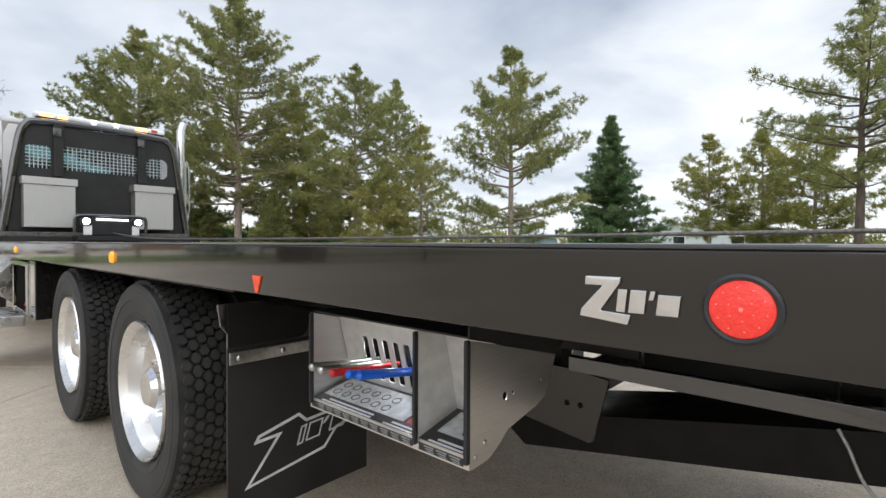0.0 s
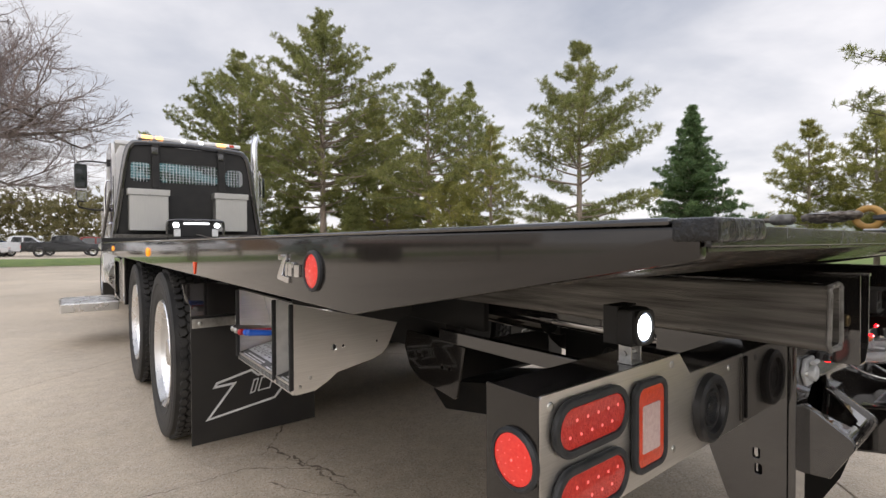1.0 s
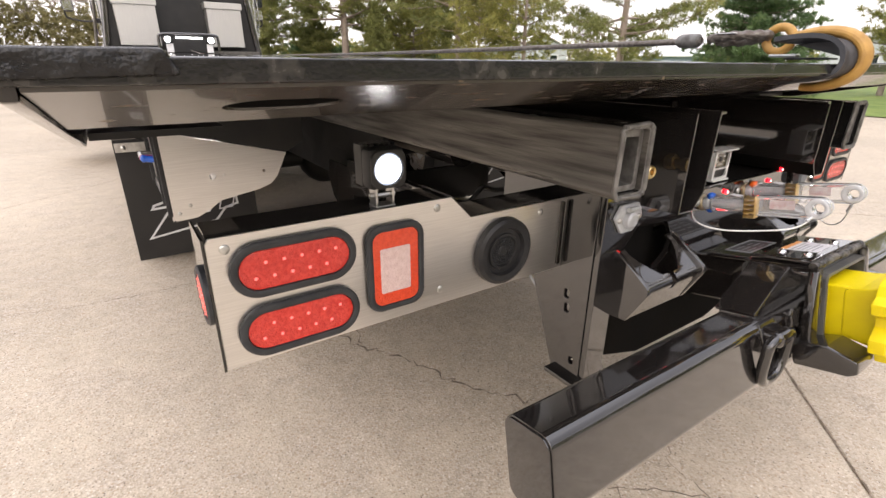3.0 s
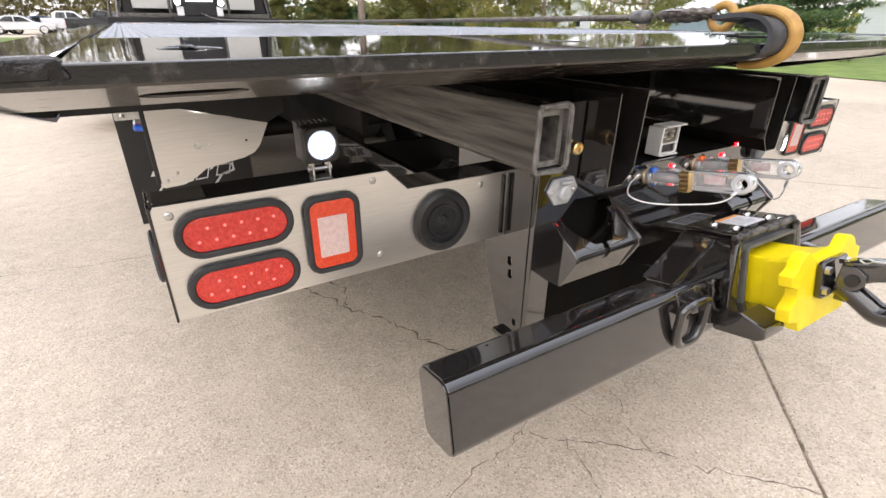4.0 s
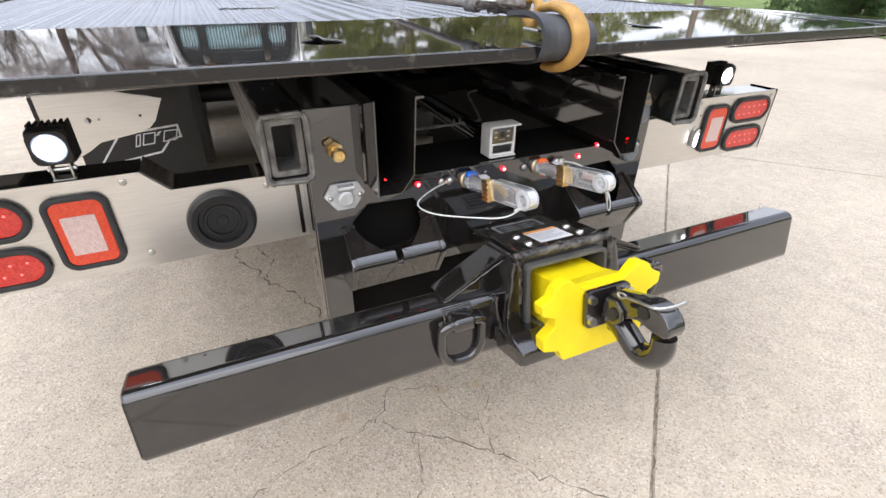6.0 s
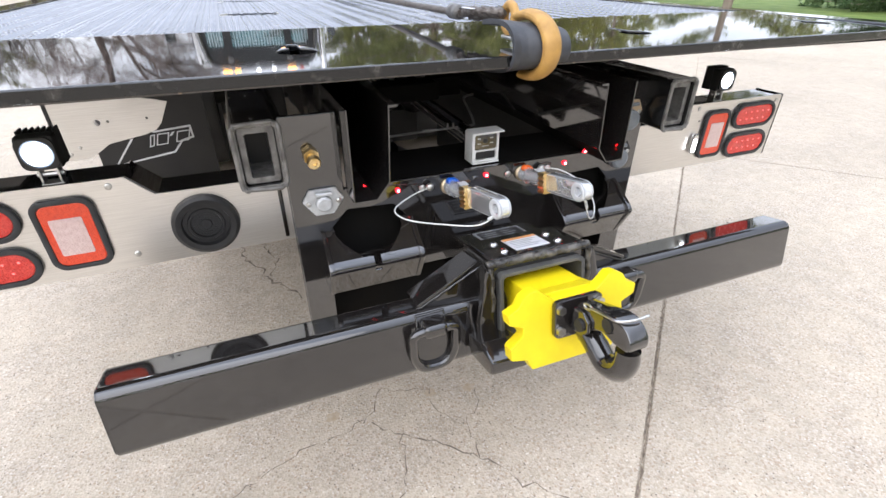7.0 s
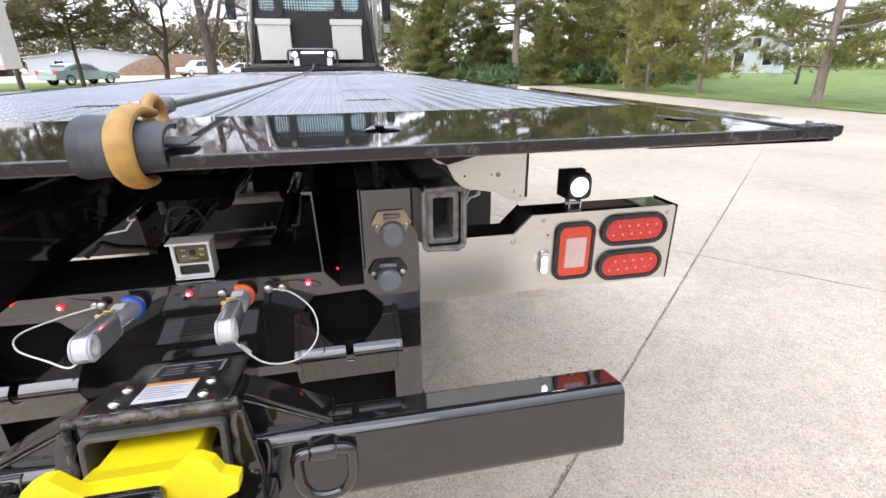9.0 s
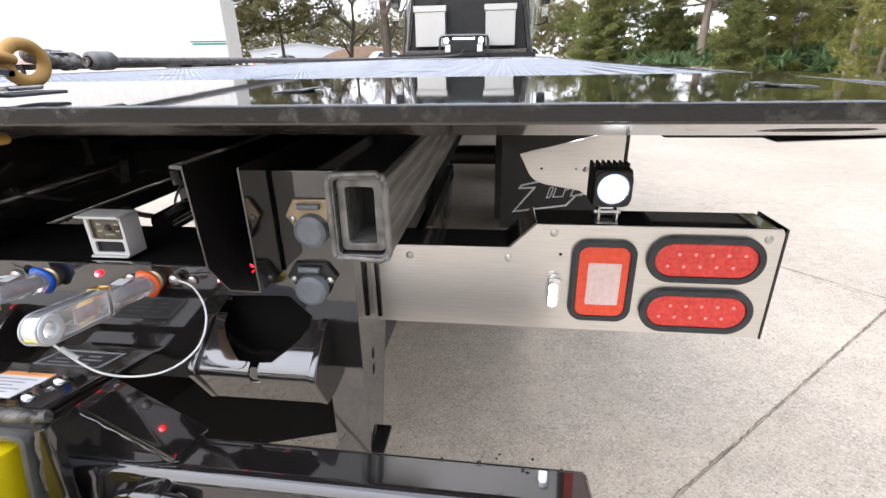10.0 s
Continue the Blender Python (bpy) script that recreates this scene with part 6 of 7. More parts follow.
part("cab_roof", box(-1.04, 1.04, 9.42, 10.70, 2.80, 2.87, 0.02), CAB_WHITE, truck)
part("bonnet", box(-1.04, 1.04, 11.06, 13.2, 0.85, 1.90, 0.06), CAB_WHITE, truck)
part("dashboard", box(-1.04, 1.04, 10.7, 11.05, 1.15, 2.02, 0.04), BLACK_PLASTIC, truck)
for x in (-0.55, 0.55):
    part("seat", box(x - 0.25, x + 0.25, 9.75, 9.9, 1.3, 2.30, 0.05), GREY_PLASTIC, truck)
for sx in (-1, 1):
    part("violet_band", sheet([(9.36, 1.2), (9.75, 1.2), (9.55, 2.4), (9.40, 2.55)], "yz", sx * 1.092, sx * 0.005), CAB_PURPLE, truck, "dark violet painted band")
    part("grab_rail", tube(smooth_path([(sx * 1.10, 9.55, 1.45), (sx * 1.17, 9.55, 1.52), (sx * 1.17, 9.55, 2.1), (sx * 1.10, 9.55, 2.18)], 5), 0.016, 8), CHROME, truck)
    part("mirror_arm", tube(smooth_path([(sx * 1.10, 9.75, 2.500), (sx * 1.36, 9.84, 2.520), (sx * 1.50, 9.87, 2.505), (sx * 1.535, 9.87, 2.47)], 5), 0.014, 8), BLACK_MATT, truck)
    part("mirror_arm", tube(smooth_path([(sx * 1.18, 9.75, 1.690), (sx * 1.30, 9.84, 1.685), (sx * 1.47, 9.87, 1.715), (sx * 1.53, 9.87, 1.745), (sx * 1.54, 9.87, 1.82)], 5), 0.014, 8), BLACK_MATT, truck)
    part("arm_foot", box(sx * 1.085, sx * 1.20, 9.70, 9.80, 1.66, 1.73, 0.01), BLACK_MATT, truck)
    part("arm_foot", box(sx * 1.085, sx * 1.14, 9.70, 9.80, 2.44, 2.56, 0.01), BLACK_MATT, truck)
    mr = part("mirror", box(sx * 1.405, sx * 1.585, 9.82, 9.93, 2.05, 2.47, 0.035), BLACK_PLASTIC, truck, "tall black wing mirror")
    part("mirror_glass", box(sx * 1.420, sx * 1.570, 9.815, 9.8195, 2.07, 2.45, 0.001), GLASS_DARK, mr)
    mr = part("mirror", box(sx * 1.405, sx * 1.565, 9.82, 9.92, 1.815, 2.015, 0.05), BLACK_PLASTIC, truck, "small convex mirror")
    part("mirror_glass", box(sx * 1.420, sx * 1.550, 9.815, 9.8195, 1.835, 1.995, 0.001), CHROME, mr)
    part("front_wing", box(sx * 0.85, sx * 1.22, 9.95, 11.15, 0.98, 1.12, 0.06), CAB_WHITE, truck)
    part("fuel_tank", cyl((sx * 0.95, 8.0, 0.62), (sx * 0.95, 9.5, 0.62), 0.27, n=28), ALU, truck)
    part("cab_step", box(sx * 0.95, sx * 1.22, 9.35, 9.95, 0.45, 0.95, 0.02), CAB_WHITE, truck)
part("aerial", cyl((-1.575, 9.87, 2.45), (-1.575, 9.87, 3.6), 0.004, 0.002, n=6), BLACK_MATT, truck)
st = smooth_path([(1.16, 9.12, 1.35), (1.16, 9.12, 2.2), (1.16, 9.12, 2.85), (1.175, 9.14, 3.02), (1.225, 9.18, 3.13)], 6)
part("exhaust_stack", tube(st, 0.062, 18), CHROME, truck, "tall chrome exhaust stack with a curved tip")
t = sheet(disc(1.16, 9.12, 0.088, 20), "xy", 1.45, 1.02, [disc(1.16, 9.12, 0.084, 20)])
part("heat_shield", t, CHROME, truck)
part("stack_guard", tube(smooth_path([(1.26, 9.10, 1.5), (1.28, 9.10, 1.7), (1.28, 9.10, 2.3), (1.24, 9.10, 2.5)], 5), 0.014, 8), CHROME, truck)

lb = thing("light_bar", (0, 9.05, 2.88), "long clear beacon bar with amber ends above the headboard", "light bar")
part("cover", box(-0.76, 0.86, 8.92, 9.14, 2.845, 2.915, 0.03, 3), CLEAR_BAR, lb, "clear ribbed beacon cover")
part("base", box(-0.74, 0.84, 8.93, 9.13, 2.822, 2.846, 0.006), BLACK_MATT, lb)
for x0, x1, m in ((-0.70, -0.55, AMBER_LIT), (-0.50, -0.40, AMBER_LIT), (0.45, 0.60, AMBER_LIT), (0.66, 0.74, ORANGE_LENS), (-0.12, -0.06, LAMP_SOFT), (0.16, 0.22, LAMP_SOFT)):
    part("beacon_module", box(x0, x1, 8.914, 8.935, 2.855, 2.900, 0.004), m, lb)
for x in (-0.5, 0.52):
    part("foot", box(x - 0.04, x + 0.04, 8.96, 9.1, 2.76, 2.823, 0.006), BLACK_MATT, lb)

# ---- open underbody locker ----
lk = thing("side_locker", (-1.0, 6.3, 0.45), "open stainless side locker with door folded down and bundles inside", "locker")
t = sheet(rrect(6.32, 0.70, 0.82, 0.48, 0.01, 2), "yz", -1.225, 0.02, [rrect(6.32, 0.70, 0.74, 0.40, 0.01, 2)], bevel=0.002)
part("front_rim", t, CHROME, lk)
t = box(-1.205, -0.62, 5.92, 5.93, 0.46, 0.94)
box(-1.205, -0.62, 6.71, 6.72, 0.46, 0.94, bm=t)
box(-0.63, -0.62, 5.93, 6.71, 0.46, 0.94, bm=t)
box(-1.205, -0.63, 5.93, 6.71, 0.46, 0.47, bm=t)
box(-1.205, -0.63, 5.93, 6.71, 0.93, 0.94, bm=t)
part("shell", t, BLACK_MATT, lk)
part("door", box(-1.735, -1.235, 5.90, 6.74, 0.385, 0.478, 0.012), ALU, lk, "bright door folded down flat")
part("door_latch", box(-1.75, -1.735, 6.2, 6.4, 0.44, 0.50, 0.004), ZINC, lk)
part("locker_back", box(-1.21, -0.62, 5.60, 5.90, 0.46, 0.96, 0.01), BLACK, truck)
clutter = ((-1.08, 6.05, 0.505, 0.045, TAN), (-1.1, 6.25, 0.50, 0.04, ROPE_TAN), (-1.05, 6.45, 0.515, 0.055, ROPE_TAN), (-1.12, 6.6, 0.495, 0.035, RED), (-0.95, 6.2, 0.52, 0.06, ROPE_TAN), (-0.98, 6.55, 0.51, 0.05, TAN))
for x, y, z, r, m in clutter:
    b = ball((x, y, z), r, (1.2, 1.4, 0.8), u=10, v=7)
    solo("cloth_bundle", b, m, "crumpled cloth bundle lying in the side locker", "bundle", "bundles in the locker")


# ---- trees ----
def frusta(segs, n=5):
    """Tapered limb pieces (p0, p1, r0, r1) as arrays."""
    A = np.array([[*p0, *p1, r0, r1] for p0, p1, r0, r1 in segs], float)
    p0, p1, r0, r1 = A[:, :3], A[:, 3:6], A[:, 6], A[:, 7]
    d = p1 - p0
    d /= np.maximum(np.linalg.norm(d, axis=1, keepdims=True), 1e-9)
    ref = np.where(np.abs(d[:, 2:3]) > 0.9, np.array([[1.0, 0, 0]]), np.array([[0, 0, 1.0]]))
    u = np.cross(d, ref)
    u /= np.linalg.norm(u, axis=1, keepdims=True)
    v = np.cross(d, u)
    a = 2 * np.pi * np.arange(n) / n
    ring = np.cos(a)[None, :, None] * u[:, None, :] + np.sin(a)[None, :, None] * v[:, None, :]
    lo = p0[:, None, :] + ring * r0[:, None, None]
    hi = p1[:, None, :] + ring * r1[:, None, None]
    V = np.concatenate([lo, hi], 1).reshape(-1, 3)
    k = np.arange(len(A))[:, None] * 2 * n
    j = np.arange(n)[None, :]
    F = np.stack([k + j, k + (j + 1) % n, k + n + (j + 1) % n, k + n + j], -1).reshape(-1, 4)
    return V, F


def tufts(P, D, rng, blades, length, width, spread=0.9):
    """Sprays of narrow needles round the points P, leaning along D."""
    k = len(P)
    P, D = np.repeat(np.asarray(P), blades, 0), np.repeat(np.asarray(D), blades, 0)
    r = rng.normal(size=P.shape)
    r /= np.linalg.norm(r, axis=1, keepdims=True)
    d = D * (1 - spread * 0.5) + r * spread
    d /= np.linalg.norm(d, axis=1, keepdims=True)
    s = np.cross(d, rng.normal(size=P.shape))
    s /= np.linalg.norm(s, axis=1, keepdims=True)
    L = length * rng.uniform(0.65, 1.25, (len(P), 1))
    o = P + r * length * 0.12
    V = np.stack([o - s * width * 0.62, o + s * width * 0.62, o + d * L], 1).reshape(-1, 3)
    F = (np.arange(len(P))[:, None] * 3 + np.arange(3)[None, :])
    return V, F


def conifer(x, y, h, r, base, seed, mat, label, style="pine", dens=1.0, bark=None, trunk_r=None, category="pine tree", blades=15, lean=0.0):
    rng = np.random.default_rng(seed)
    tr = thing("pine_tree" if style == "pine" else "spruce_tree", (x, y, 0), label, category, "trees round the yard")
    R = trunk_r or h * 0.013 + 0.03
    zs = np.linspace(0, h * 0.985, 14)
    sway = np.cumsum(rng.normal(0, 0.012 * h / 14, (14, 2)), 0) + np.linspace(0, lean * h, 14)[:, None] * np.array([[1.0, 0.3]])
    C = np.column_stack([x + sway[:, 0], y + sway[:, 1], zs])
    rad = R * (1 - zs / h * 0.93)
    segs = [(C[i], C[i + 1], rad[i], rad[i + 1]) for i in range(13)]
    def at(z):
        return np.array([np.interp(z, zs, C[:, 0]), np.interp(z, zs, C[:, 1]), z])
    limbs, P, D = [], [], []
    if style == "pine":
        whorls = int((h - base) / (0.32 if h > 9 else 0.27) * min(1.0, 0.6 + 0.4 * dens))
    else:
        whorls = int((h - base) / 0.20)
    for w in range(whorls):
        f = (w + rng.uniform(-0.4, 0.4)) / max(whorls - 1, 1)
        f = min(max(f, 0.0), 1.0)
        z = base + (h * 0.97 - base) * f
        if style == "pine":
            prof = (0.30 + 1.0 * math.sin(math.pi * min(1.0, (f * 0.85 + 0.22)))) * (1 - f ** 4 * 0.6)
            count = rng.integers(3, 6)
        else:
            prof = (1 - f) * 1.06 + 0.03
            count = rng.integers(5, 9)
        a0 = rng.uniform(0, 6.28)
        for b in range(count):
            if style == "pine" and rng.random() < 0.18 + 0.2 * max(0, 0.25 - f):
                continue
            a = a0 + 6.283 * b / count + rng.normal(0, 0.25)
            Ln = r * prof * rng.uniform(0.55, 1.12)
            if Ln < 0.12:
                Ln = 0.12
            rise = (0.45 * f + 0.05 + rng.normal(0, 0.10)) if style == "pine" else (-0.18 + 0.55 * f + rng.normal(0, 0.06))
            p0 = at(z)
            d = np.array([math.cos(a), math.sin(a), rise])
            pts = [p0]
            steps = 4
            for s in range(steps):
                bend = np.array([0, 0, (0.10 if style == "pine" else 0.09) * s])
                pts.append(pts[-1] + (d + bend + rng.normal(0, 0.07, 3)) * Ln / steps)
            lr = max(0.008, min(R * 0.34, 0.014 * Ln + 0.006))
            for s in range(steps):
                limbs.append((pts[s], pts[s + 1], lr * (1 - 0.22 * s), lr * (1 - 0.22 * (s + 1))))
            n_t = int((Ln * 17 + 5) * dens) if style == "pine" else int((Ln * 24 + 5) * dens)
            for q in range(n_t):
                u = (rng.uniform(0.16, 1.0) ** 0.75 if style == "pine" else rng.uniform(0.12, 1.0)) * steps
                i = min(int(u), steps - 1)
                p = pts[i] + (pts[i + 1] - pts[i]) * (u - i)
                side = rng.normal(0, 1, 3)
                side[2] *= 0.45
                off = side * (0.17 * Ln ** 0.5 + 0.04) * (0.65 if style == "pine" else 0.5) * (1.15 - u / steps * 0.5)
                e = p + off
                e[2] += 0.03
                if style == "pine" and q % 3 == 0:
                    limbs.append((p, e, 0.006, 0.003))
                P.append(e)
                dv = d * 0.6 + off / (np.linalg.norm(off) + 1e-6) * 0.6 + np.array([0, 0, 0.45 if style == "pine" else 0.05])
                D.append(dv / np.linalg.norm(dv))
    top = at(h * 0.97)
    for q in range(10):
        P.append(top + rng.normal(0, 0.05, 3) + np.array([0, 0, q * 0.02 * h / 10]))
        D.append(np.array([0, 0, 1.0]))
    V, F = frusta(segs, 9)
    t = raw("trunk", V, F, bark or BARK, tr, True)
    V, F = frusta(limbs, 4)
    tagged(raw("branchwork", V, F, bark or BARK, tr, True), kind="stuff")
    ln, wd = (0.20, 0.031) if style == "pine" else (0.17, 0.036)
    sc = max(0.45, math.hypot(x, y) / 30)
    V, F = tufts(P, D, rng, blades if style == "pine" else 14, ln * sc ** 0.5, wd * sc ** 0.8, 1.0 if style == "pine" else 0.7)
    tagged(raw("crown", V, F, mat, tr), kind="stuff")
    return tr


def polar(az, d, ex=-1.64, ey=-0.32):
    return ex + d * math.sin(radians(az)), ey + d * math.cos(radians(az))


TREES = [
    (24.0, 33, 16.8, 5.2, 3.2, 1, NEEDLE, "tall pine with a bare lower trunk at the lawn edge", "pine", 0.95),
    (15.0, 41, 16.4, 5.0, 2.4, 2, NEEDLE, "broad dense pine behind the yard", "pine", 0.9),
    (30.0, 39, 13.0, 3.6, 1.2, 3, NEEDLE_YELLOW, "yellowish pine standing behind others", "pine", 1.0),
    (36.6, 27, 11.0, 3.0, 2.6, 4, NEEDLE, "slender pine with a straight pale trunk", "pine", 1.1),
    (41.5, 33, 12.3, 2.6, 2.0, 5, NEEDLE, "thin airy pine behind the lawn", "pine", 0.7),
    (54.4, 20, 9.2, 2.9, 1.0, 6, NEEDLE, "open-branched pine on the lawn", "pine", 1.5),
    (66.0, 24, 7.2, 2.75, 0.25, 7, NEEDLE_DARK, "dense dark green spruce on the lawn", "spruce", 1.2),
    (76.0, 26, 6.3, 1.6, 1.2, 8, NEEDLE_YELLOW, "small yellow-green pine on the lawn edge", "pine", 0.9),
    (80.8, 27, 6.6, 1.9, 0.8, 9, NEEDLE_YELLOW, "small yellow-green pine on the lawn edge", "pine", 1.0),
    (84.8, 25, 6.4, 2.1, 0.7, 10, NEEDLE_YELLOW, "bushy yellow-green pine on the lawn edge", "pine", 1.0),
    (87.2, 17, 8.2, 1.95, 2.6, 11, NEEDLE, "sparse pine with a dark leaning trunk", "pine", 1.25),
    (27.5, 30, 4.2, 1.6, 0.3, 12, NEEDLE, "young green spruce under the pines", "spruce", 0.9),
    (20.5, 35, 5.0, 2.1, 0.3, 13, NEEDLE, "young green spruce under the pines", "spruce", 0.9),
    (35.0, 41, 7.5, 2.6, 0.6, 16, NEEDLE, "young pine behind the lawn", "pine", 1.0),
    (14.5, 33, 6.0, 2.3, 0.2, 51, NEEDLE, "dense green spruce with branches to the ground", "spruce", 1.0),
    (31.5, 33, 5.0, 1.9, 0.3, 53, NEEDLE_YELLOW, "bushy olive-green pine under the tall ones", "pine", 1.1),
    (39.0, 25, 4.6, 1.7, 0.2, 54, NEEDLE_YELLOW, "young olive-green pine with low branches", "pine", 1.2),
    (44.0, 24, 7.0, 1.6, 0.8, 55, NEEDLE_YELLOW, "slim olive pine beside the lawn", "pine", 0.8),
    (96.0, 23, 7.0, 2.2, 0.8, 17, NEEDLE_YELLOW, "yellow-green pine at the lawn edge", "pine", 0.9),
    (110.0, 24, 9.0, 2.8, 1.8, 18, NEEDLE, "pine beyond the yard", "pine", 0.8),
    (130.0, 30, 11.0, 3.2, 2.0, 19, NEEDLE, "pine beyond the yard", "pine", 0.7),
    (-21.0, 38, 8.0, 4.2, 2.8, 20, NEEDLE_BROWN, "brownish spreading pine beside the parking place", "pine", 0.9),
    (-25.5, 36, 9.0, 4.0, 2.6, 21, NEEDLE_BROWN, "brownish spreading pine beside the parking place", "pine", 0.9),
]
for az_, d_, h_, r_, b_, s_, m_, l_, k_, q_ in TREES:
    tx, ty = polar(az_, d_)
    conifer(tx, ty, h_, r_, b_, s_, m_, l_, k_, q_, BARK_DARK if m_ is NEEDLE_BROWN or s_ == 11 else BARK, category="pine tree" if k_ == "pine" else "spruce tree")


def bare_tree(x, y, h, seed, label, spread=0.5, levels=6):
    rng = np.random.default_rng(seed)
    tr = thing("bare_tree", (x, y, 0), label, "bare tree", "trees round the yard")
    segs, twigs = [], []
    def grow(p, d, L, r, k):
        q = p
        n = 3
        for s in range(n):
            d = d + rng.normal(0, 0.10, 3) + np.array([0, 0, 0.03])
            d /= np.linalg.norm(d)
            e = q + d * L / n
            (segs if r > 0.06 else twigs).append((q, e, r * (1 - 0.12 * s), r * (1 - 0.12 * (s + 1))))
            q = e
            if k > 0 and s < n - 1 and rng.random() < 0.85:
                side = rng.normal(0, 1, 3)
                grow(q, (d + side * 0.6) / np.linalg.norm(d + side * 0.6), L * 0.62, r * 0.45, k - 1)
        if k > 0:
            m = 2 + (rng.random() < 0.45)
            for b in range(m):
                side = rng.normal(0, 1, 3)
                nd = d + side * spread
                nd[2] = max(nd[2], -0.15)
                grow(q, nd / np.linalg.norm(nd), L * rng.uniform(0.62, 0.82), r * 0.62, k - 1)
    grow(np.array([x, y, -0.05]), np.array([0.02, 0.02, 1.0]), h * 0.26, h * 0.016, levels)
    V, F = frusta(segs, 7)
    raw("trunk", V, F, BARK_DARK, tr, True)
    V, F = frusta(twigs, 3)
    tagged(raw("twig_mass", V, F, TWIG, tr), kind="stuff")
    return tr


bx, by = polar(-9.0, 33)
bare_tree(bx, by, 20.5, 31, "large leafless deciduous tree by the parking place", 0.6, 7)
bx, by = polar(-14.0, 40)
bare_tree(bx, by, 12.0, 32, "leafless deciduous tree by the parking place", 0.5, 6)
bx, by = polar(50.5, 34)
bare_tree(bx, by, 5.5, 33, "low leafless tree behind the lawn", 0.5, 5)


# ---- hedge of far woods ----
def far_woods(name, pts, h0, h1, n, seed, mat, label):
    """A distant belt of foliage along a line."""
    rng = np.random.default_rng(seed)
    P, D = [], []
    pts = np.array(pts, float)
    seg = np.linalg.norm(np.diff(pts, axis=0), axis=1)
    for _ in range(n):
        s = rng.uniform(0, seg.sum())
        i = min(int(np.searchsorted(np.cumsum(seg), s)), len(seg) - 1)
        f = (s - (np.cumsum(seg)[i] - seg[i])) / seg[i]
        p = pts[i] + (pts[i + 1] - pts[i]) * f
        hh = h0 + (h1 - h0) * (0.5 + 0.5 * math.sin(s * 0.9 + seed) * math.sin(s * 0.37 + 1))
        z = hh * rng.uniform(0, 1) ** 0.7
        P.append((p[0] + rng.normal(0, 1.6), p[1] + rng.normal(0, 1.6), z))
        D.append((0, 0, 1))
    V, F = tufts(P, D, rng, 10, 0.55, 0.16, 1.0)
    return tagged(raw(name, V, F, mat), label, "woods", kind="stuff")


far_woods("far_woods", [(-75, 95), (-40, 100), (-5, 92), (14, 74)], 6.0, 9.5, 9000, 41, NEEDLE_BROWN, "distant brown-green belt of trees behind the parking place")
far_woods("far_woods", [(20, 70), (45, 62), (80, 50), (110, 20), (115, -40)], 2.0, 4.5, 5200, 42, NEEDLE_YELLOW, "distant yellowish shrubs beyond the lawn")
far_woods("shrubs", [(9, 36), (14, 34), (22, 37)], 1.0, 2.2, 800, 43, NEEDLE_DARK, "low green shrubs under the pines")
far_woods("shrubs", [(10, 31), (15, 30), (19, 27)], 0.5, 1.3, 700, 47, NEEDLE_DARK, "low green juniper under the pines")
far_woods("shrubs", [(19, 30), (26, 32)], 0.6, 1.8, 500, 44, NEEDLE_YELLOW, "low yellow-green shrubs under the pines")


# unseen belt of trees behind the yard, added to darken what black paint mirrors
far_woods("far_woods", [(-26, -10), (-14, -20), (2, -24), (18, -20), (30, -8)], 5.0, 9.0, 4200, 46, NEEDLE, "unseen tree belt added to darken reflections in the black paint")


